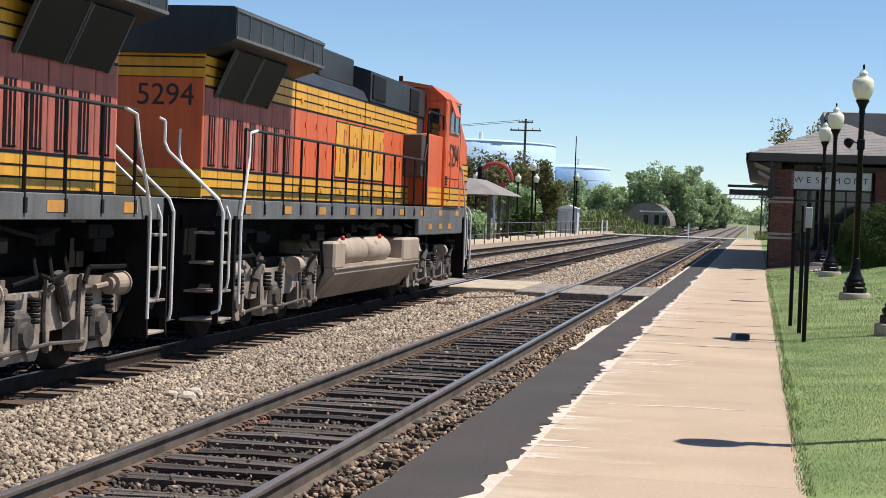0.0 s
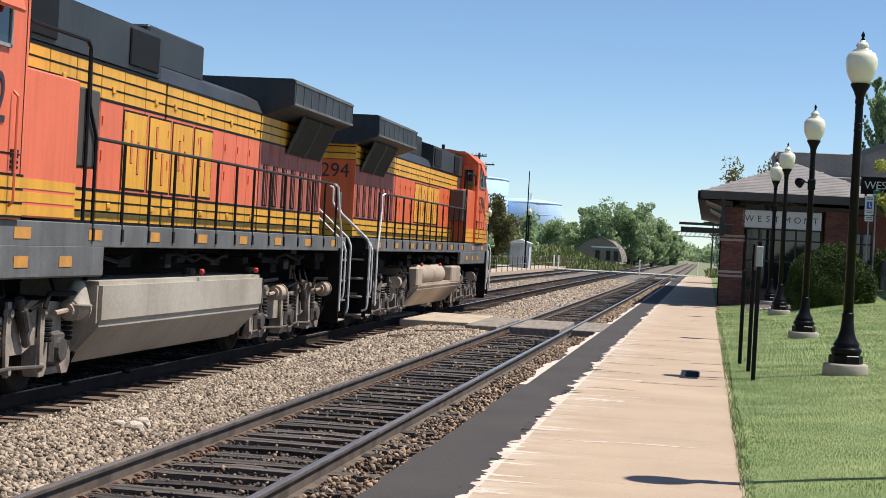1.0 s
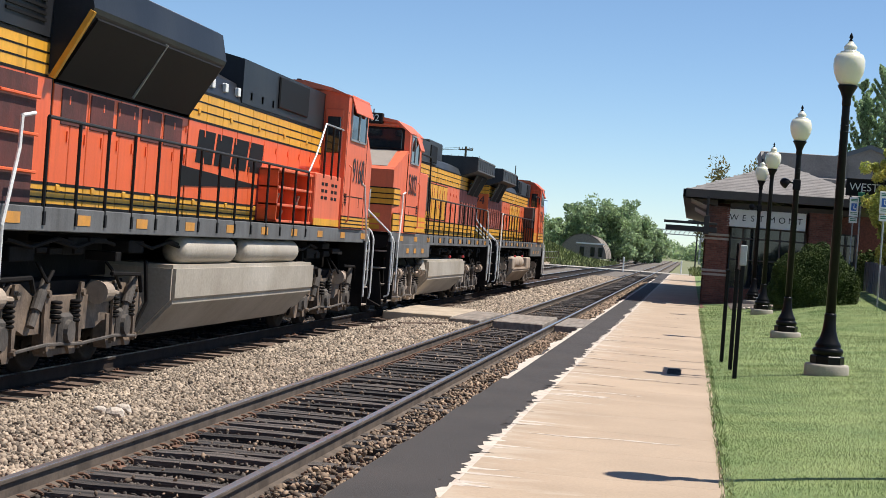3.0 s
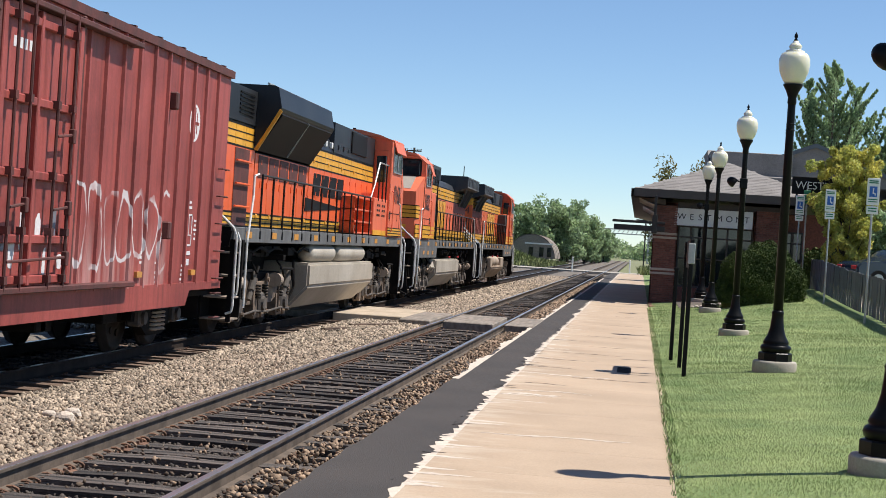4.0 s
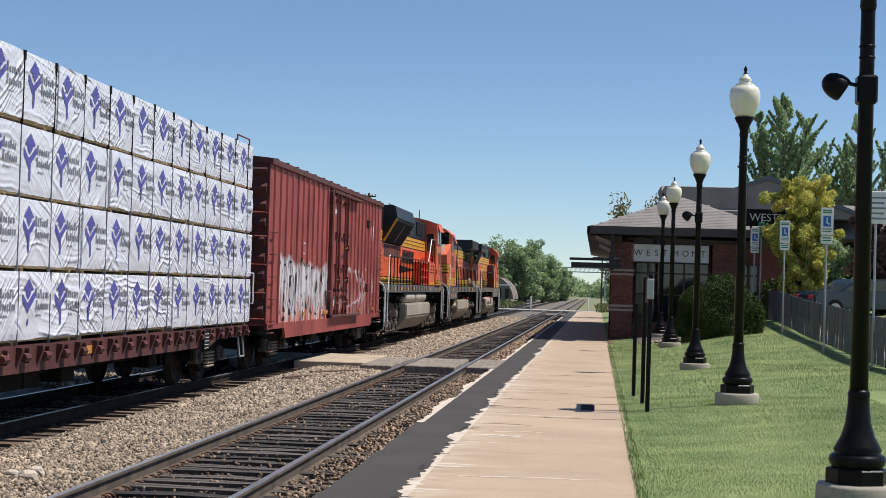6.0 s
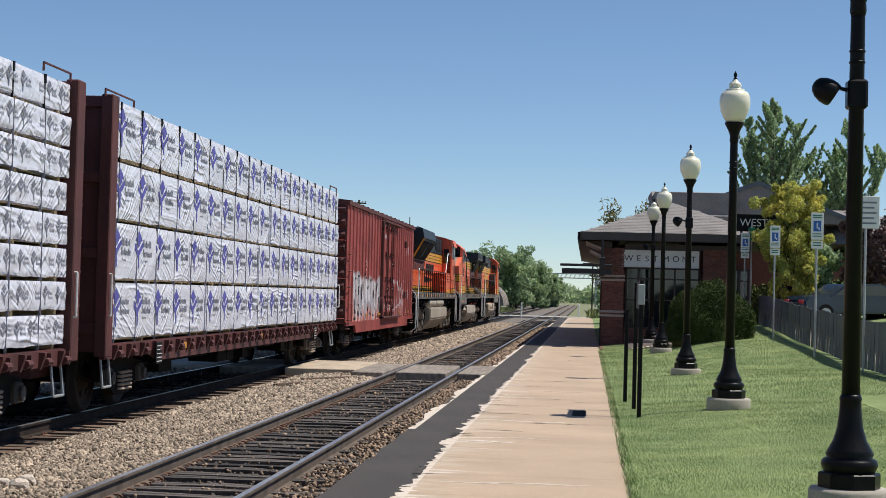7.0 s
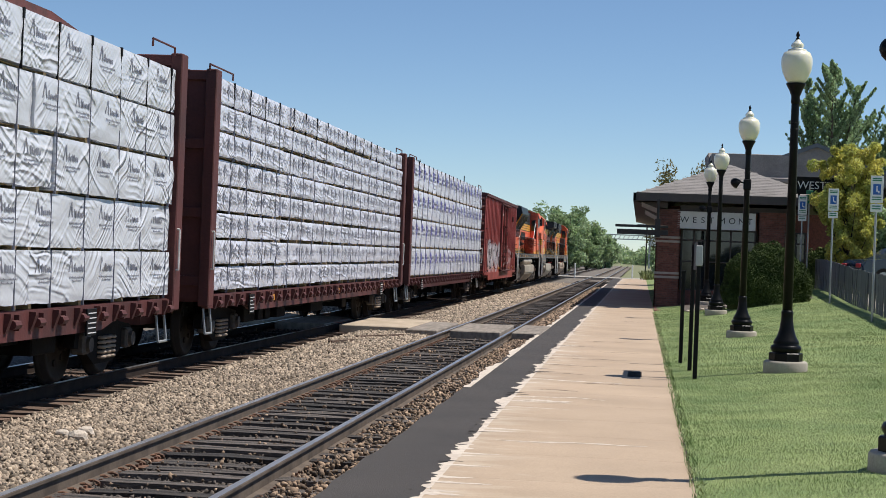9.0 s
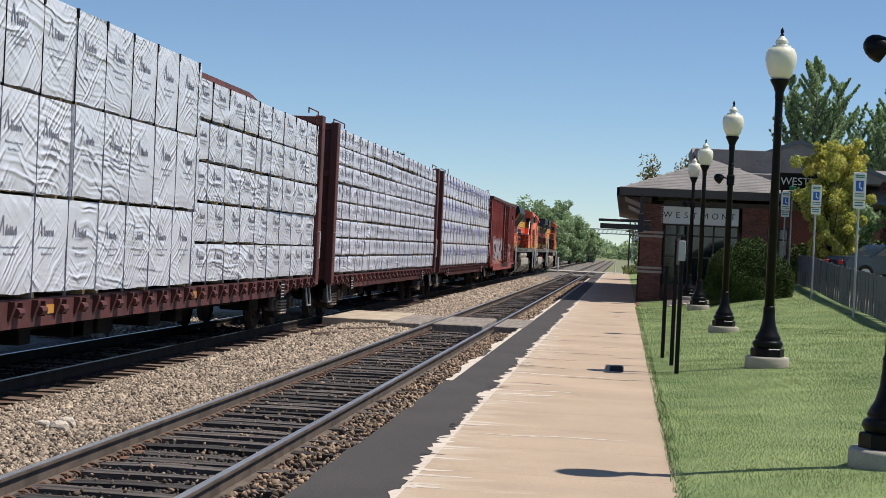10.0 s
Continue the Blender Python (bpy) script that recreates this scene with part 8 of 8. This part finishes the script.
def centerbeam(u, half, s, label, lead=1.45):
    """Centre-beam flat car: low deck, tall end bulkheads, a beam along the middle."""
    t = vehicle("centerbeam_flatcar", u, label, "flatcar")
    bm = bmesh.new()
    box(bm, -1.42, 1.42, -half, half, 0.96, 1.08)
    box(bm, -0.35, 0.35, -half, half, 0.55, 0.96)
    deck = part("deck", bm, M["flatcar"], t)
    bm = bmesh.new()
    prism(bm, [(-half, 1.07), (-half, 0.86), (-half + 2.6, 0.86), (-half + 3.2, 0.74), (half - 3.2, 0.74), (half - 2.6, 0.86), (half, 0.86), (half, 1.07)], "x", s * 1.36, s * 1.44)
    sill = part("side_sill", bm, M["flatcar"], t, "brown-red side sill")
    bm = bmesh.new()
    prism(bm, [(s * 1.42, 1.06), (s * 1.52, 1.06), (s * 1.52, 1.02), (s * 1.46, 0.84), (s * 1.42, 0.84)], "y", -0.04, 0.04)
    rod(bm, (s * 1.48, 0.10, 0.93), (s * 1.48, 0.28, 0.93), 0.055, n=8)
    box(bm, s * 1.42, s * 1.50, 0.26, 0.30, 0.86, 1.04)
    pocket = mesh_of("winch_bracket", bm, M["flatcar"])
    n = int(2 * half / 0.75)
    for k in range(n):
        share("winch_bracket", pocket, sill, pose(0, -half + 0.45 + k * (2 * half - 0.9) / (n - 1), 0))
    for d in (-1, 1):
        bm = bmesh.new()
        bw = lead if d > 0 else 1.45
        box(bm, -bw, bw, d * half - 0.05, d * half + 0.05, 1.0, 4.68)
        bh = part("bulkhead", bm, M["flatcar"], t, "tall braced end bulkhead")
        for xx in (-bw + 0.03, -0.5, 0.5, bw - 0.03):
            bm = bmesh.new()
            box(bm, xx - 0.09, xx + 0.09, d * half - 0.16, d * half + 0.16, 0.9, 4.70, 0.015)
            part("stile", bm, M["flatcar"], bh)
        for zz in (1.3, 2.4, 3.5, 4.6):
            bm = bmesh.new()
            box(bm, 0.01 - bw, bw - 0.01, d * half - 0.12, d * half + 0.12, zz - 0.08, zz + 0.08, 0.01)
            part("cross_bar", bm, M["flatcar"], bh)
        ladder(bh, s * (bw - 0.03), s, d * half - 0.15, d * half + 0.2, 1.2, 4.4, 8, "flatcar")
        bm = bmesh.new()
        tube(bm, [(s * 1.40, d * half - 0.2, 4.66), (s * 1.40, d * half - 0.2, 4.77), (s * 1.40, d * half - d * 1.3, 4.77), (s * 1.40, d * half - d * 1.3, 4.66)], 0.016)
        part("top_rail", bm, M["flatcar"], bh)
        bm = bmesh.new()
        tube(bm, [(s * (bw - 0.02), d * half - 0.1, 1.5), (s * 1.55, d * half - 0.1, 1.5), (s * 1.55, d * half - 0.1, 2.1), (s * (bw - 0.02), d * half - 0.1, 2.1)], 0.015)
        part("grab_rail", bm, M["rail_white"], bh)
    bm = bmesh.new()
    box(bm, -0.10, 0.10, -half, half, 4.42, 4.66)
    for k in range(12):
        y = -half + 0.9 + k * (2 * half - 1.8) / 11
        box(bm, -0.07, 0.07, y - 0.08, y + 0.08, 1.05, 4.5)
    part("centre_beam", bm, M["flatcar"], t)
    bm = bmesh.new()
    prism(bm, [(-half + 0.3, 4.60), (-half + 0.3, 4.74), (-half + 2.4, 4.96), (half - 2.4, 4.96), (half - 0.3, 4.74), (half - 0.3, 4.60)], "x", -0.32, 0.32)
    part("top_chord", bm, M["boxcar_dark"], t, "rusty red top chord above the load")
    for yy in (half - 4.0, -half + 2.6):
        bm = bmesh.new()
        box(bm, s * 1.50, s * 1.525, yy, yy + 0.36, 0.70, 1.04, 0.004)
        st = part("data_panel", bm, M["stripe"], t)
        bm = bmesh.new()
        for k in range(5):
            box(bm, s * 1.52, s * 1.530, yy + 0.03, yy + 0.33, 0.73 + k * 0.062, 0.742 + k * 0.062)
        part("data_bars", bm, M["chalk"], st)["kind"] = "stuff"
    bm = bmesh.new()
    for yy in np.arange(-half + 1.2, half - 1.0, 3.4):
        box(bm, s * 1.44, s * 1.452, yy, yy + 0.42, 0.88, 0.99)
    part("reflector", bm, M["reflector"], sill)
    bm = bmesh.new()
    rg = random.Random(int(abs(u)))
    for k in range(7):
        y = rg.uniform(-half + 4, half - 4)
        box(bm, s * 0.4, s * 1.0, y, y + rg.uniform(0.3, 0.9), 0.45, 0.85, 0.02)
    tube(bm, [(s * 0.8, -half + 3, 0.62), (s * 0.8, half - 3, 0.62)], 0.03)
    part("underframe", bm, M["under"], t)
    freight_truck(t, -half + 2.1, s), freight_truck(t, half - 2.1, s)
    couplers(t, half)
    for d in (-1, 1):
        bm = bmesh.new()
        tube(bm, [(s * 1.35, d * (half - 0.1), 0.9), (s * 1.40, d * (half - 0.1), 0.45), (s * 1.40, d * (half - 0.5), 0.45), (s * 1.35, d * (half - 0.5), 0.9)], 0.02)
        part("stirrup", bm, M["steel"], t)
    return t


# ---- wrapped lumber on the flat cars ----
def flat_shape(bm, xf, s, pts):
    """A flat printed shape laid on a skin whose depth at (y, z) is xf."""
    fc = bm.faces.new([bm.verts.new((xf(y, z), y, z)) for y, z in pts])
    fc.normal_update()
    if fc.normal.x * s < 0:
        fc.normal_flip()


def figure_mark(bm, xf, s, y, z, h):
    """A plain upright mark: stem, two raised bars and a pointed block."""
    for pts in ([(-0.04, -0.5), (0.05, -0.46), (0.06, 0.05), (-0.06, 0.05)], [(-0.06, 0.02), (0.04, -0.10), (0.36, 0.16), (0.34, 0.30), (0.26, 0.26)], [(0.06, -0.08), (-0.05, -0.20), (-0.34, 0.10), (-0.34, 0.26), (-0.25, 0.20)],
                [(-0.15, 0.26), (0.0, 0.12), (0.15, 0.26), (0.07, 0.34), (-0.07, 0.34)], [(-0.30, 0.34), (0.0, 0.27), (0.30, 0.34), (0.0, 0.60)]):
        flat_shape(bm, xf, s, [(y + a * h * 1.2, z + b * h) for a, b in pts])


def bars(bm, xf, s, y, z, count, w, h, r):
    """A line of unreadable print: one plain bar for each letter, the first one taller."""
    for k in range(count):
        a, tall = y + w * k, h * (1.3 if k == 0 else r.choice((0.7, 0.75, 0.8, 1.1)))
        flat_shape(bm, xf, s, [(a, z), (a + w * 0.62, z), (a + w * 0.62, z + tall), (a, z + tall)])


def lumber_bundle(car, y0, y1, z0, z1, kind, seed, s=1, bulge=0.0, top=False):
    """One paper-wrapped package of boards on bearers, resting on the car or on the package below."""
    r = random.Random(seed)
    t = thing("lumber_bundle", pose(TRAIN_X, car + (y0 + y1) / 2, z0), {"a": "white wrapped lumber package with purple marks", "b": "thin white wrapped lumber package with fine grey marks", "c": "large grey-white wrapped lumber package"}[kind], "lumber", "wrapped lumber")
    movers.append(t)
    gap = {"a": 0.070, "b": 0.072, "c": 0.055}[kind] + r.uniform(-0.012, 0.016)
    L, H = (y1 - y0) / 2 - 0.008, z1 - z0 - gap
    X = 1.44 + bulge + r.uniform(-0.026, 0.026)
    # wrap: gridded skin with sags, puckers and an uneven foot
    bm = bmesh.new()
    ny, nz = max(6, int(L * 2 / 0.065)), 12
    folds = []
    for k in range({"a": r.choice((1, 2, 3)), "b": 3, "c": r.choice((2, 3, 4))}[kind]):
        slope = r.choice((-1, 1, 1)) * r.uniform(0.18, 0.45) * (1 if kind == "c" else 1.8)
        yc_, len_ = r.uniform(-L, L), r.uniform(0.5, 1.6) if kind != "b" else r.uniform(0.2, 0.5)
        for j in range(r.choice((2, 3))):
            folds.append((yc_, r.uniform(0.3, 0.6) + 0.16 * j, slope * r.uniform(0.8, 1.2), len_, r.uniform(0.006, 0.013), r.uniform(0.03, 0.06)))
    def depth(y, z):
        """How far the skin stands out at a place on the package."""
        f, g, out_ = min(max((z - gap) / H, 0), 1), (y + L) / (2 * L), 0.0
        for yc_, zf, slope, len_, amp, wd in folds:
            d = z - gap - zf * H - slope * (y - yc_)
            out_ += amp * math.exp(-abs(d) / wd) * math.exp(-((y - yc_) / len_) ** 4)
        return X + 0.012 * noise.noise((g * 8, f * 2.5, seed)) + out_ - (0.006 if f <= 0 or f >= 1 else 0)
    def foot(y):
        return 0.022 * noise.noise((y * 1.7, seed, 0)) + 0.010 * noise.noise((y * 7, seed, 3))
    def skin(x_of, flip):
        vs = []
        for j in range(nz + 1):
            row = []
            for i in range(ny + 1):
                y, z = -L + 2 * L * i / ny, gap + (H + 0.010) * j / nz
                row.append(bm.verts.new((x_of(y, z), y, z + foot(y) * (1 - j / nz) ** 2)))
            vs.append(row)
        for j in range(nz):
            for i in range(ny):
                q = (vs[j][i], vs[j][i + 1], vs[j + 1][i + 1], vs[j + 1][i])
                bm.faces.new(q if not flip else q[::-1]).smooth = 0 < j < nz - 1
        return vs
    out = skin(lambda y, z: s * depth(y, z), s < 0)
    inn = skin(lambda y, z: s * 0.16, s > 0)
    for j, flip in ((0, True), (nz, False)):
        for i in range(ny):
            q = (out[j][i], out[j][i + 1], inn[j][i + 1], inn[j][i])
            bm.faces.new(q if not flip else q[::-1])
    for i, flip in ((0, False), (ny, True)):
        for j in range(nz):
            q = (out[j][i], out[j + 1][i], inn[j + 1][i], inn[j][i])
            bm.faces.new(q if not flip else q[::-1])
    bmesh.ops.recalc_face_normals(bm, faces=bm.faces)
    wrap = part("wrap", bm, M["wrap_" + kind], t)
    k = max(2, int(2 * L / 1.3))
    for i in range(k):
        y = -L + 0.25 + i * (2 * L - 0.5) / (k - 1)
        bm = bmesh.new()
        box(bm, s * 0.2, s * (X - 0.06), y - 0.045, y + 0.045, 0.0, gap + 0.012)
        part("bearer", bm, M["lumber"], t, "pale sawn bearer strip")
    bm = bmesh.new()
    box(bm, s * 0.25, s * (X - 0.03 if kind == "a" else X - 0.13), -L + 0.02, L - 0.02, gap * (0.62 if kind == "a" else 0.85), gap + 0.02)
    part("bottom_board", bm, M["lumber"], t, "bare sawn wood under the wrap's edge")
    # vertical straps, over the top edge
    pitch = 1.17
    n = {"a": max(1, round(2 * L / 1.2)), "b": max(1, round(2 * L / 0.50)), "c": max(1, round(2 * L / 1.15))}[kind]
    mid = (y0 + y1) / 2
    k0, k1 = math.ceil((y0 + 0.02) / pitch), math.floor((y1 - 0.02) / pitch)
    for k in range(k0, k1 + 1):
        y = k * pitch - mid
        bm = bmesh.new()
        box(bm, s * (X - 0.02), s * (X + 0.013), y - 0.005, y + 0.005, 0.01, gap + H + 0.012)
        if top:
            box(bm, s * (X - 0.12), s * (X + 0.02), y - 0.022, y + 0.022, gap + H - 0.10, gap + H + 0.018)
        part("strap", bm, M["print_grey" if not top else "stripe"], t)
    # printed marks
    def lay(y, z):
        return s * (depth(y, z) + 0.006)
    marks, lines = bmesh.new(), bmesh.new()
    for i in range(n):
        y = -L + 2 * L * (i + 0.5) / n
        if kind == "a":
            figure_mark(marks, lay, s, y - 0.27, gap + H * 0.52, H * 0.66)
            bars(lines, lay, s, y - 0.02, gap + H * 0.62, 6, 0.080, 0.095, r)
            bars(lines, lay, s, y - 0.02, gap + H * 0.44, 7, 0.075, 0.095, r)
            bars(lines, lay, s, y + 0.02, gap + H * 0.34, 5, 0.045, 0.025, r)
        elif kind == "b":
            if i % 5 != seed % 5:
                figure_mark(marks, lay, s, y - 0.10, gap + H * 0.50, H * 0.66)
            bars(lines, lay, s, y + 0.02, gap + H * 0.56, 4, 0.045, 0.045, r)
            bars(lines, lay, s, y + 0.02, gap + H * 0.40, 5, 0.04, 0.04, r)
        else:
            zt, h = gap + H * 0.60, min(0.22, H * 0.3)
            for pts in ([(-0.36, 0), (-0.33, 0), (-0.26, 1.0), (-0.28, 1.0)], [(-0.28, 1.0), (-0.25, 1.0), (-0.20, 0.0), (-0.23, 0.0)]):
                flat_shape(marks, lay, s, [(y + a, zt + b * h) for a, b in pts])
            bars(marks, lay, s, y - 0.16, zt, 6, 0.058, h * 0.42, r)
            bars(lines, lay, s, y - 0.32, zt - H * 0.13, 16, 0.036, 0.022, r)
            bars(lines, lay, s, y - 0.22, zt - H * 0.20, 10, 0.036, 0.022, r)
    part("printed_mark", marks, M["print_purple" if kind == "a" else "print_grey"], wrap, "plain printed marks")["kind"] = "stuff"
    part("printed_line", lines, M["print_pale" if kind == "b" else "print_grey"], wrap, "plain printed lines")["kind"] = "stuff"
    if kind == "c" and y0 < 5.0 < y1 - 0.3 and z1 < 2.6:
        bm = bmesh.new()
        box(bm, s * X, s * (X + 0.030), 5.1 - mid, 5.32 - mid, 0.05 + H * 0.12, 0.05 + H * 0.34)
        part("paint_tag", bm, M["lime"], wrap, "lime green paint tag")


def load(car, y0, y1, z0, z1, tiers, lengths, kind, seed, bulge=0.0):
    r = random.Random(seed)
    h = (z1 - z0) / tiers
    for k in range(tiers):
        y, i = y0, 0
        cuts = list(lengths)
        r.shuffle(cuts)
        total = sum(cuts)
        for i, c in enumerate(cuts):
            L = (y1 - y0) * c / total
            lumber_bundle(car, y, y + L, z0 + k * h, z0 + (k + 1) * h, kind, seed * 100 + k * 10 + i, bulge=bulge, top=k == tiers - 1)
            y += L


centerbeam(-54.6, 10.98, 1, "brown-red centre-beam flat car stacked with white lumber", 1.2)
load(-54.6, -10.80, 11.02, 1.08, 4.64, 4, (4.9, 6.1, 4.9, 6.1), "a", 3)
centerbeam(-77.85, 10.65, 1, "brown-red centre-beam flat car stacked with thin white packages")
load(-77.85, -10.4, 10.4, 1.08, 4.60, 8, (4.9, 4.9, 5.5, 5.5), "b", 4)
centerbeam(-101.5, 11.0, 1, "brown-red centre-beam flat car stacked with large grey-white packages")
load(-101.5, 0.2, 10.75, 1.08, 4.43, 5, (4.9, 5.6), "c", 5)
load(-101.5, -10.75, 0.2, 1.08, 4.62, 3, (4.9, 6.1), "c", 6, 0.06)


# ---- what moves ----
def motions():
    for ob in movers:
        m = ob.matrix_basis.copy()
        walk(ob, [(i * 0.5, Matrix.Translation((0, SPEED * i * 0.5, 0)) @ m) for i in range(21)])
    for ob, y, r in wheelsets:
        # one row for each frame: the wheels roll at the train's pace
        ahead = -1 if abs(ob.parent.rotation_euler.z) < 1 and ob.parent.matrix_basis.to_3x3().col[1].y > 0 else 1
        step = math.degrees(SPEED / r) / FPS
        walk(ob, [(i / FPS, pose(0, y, r, ahead * step * i)) for i in range(0, 301)])


motions()
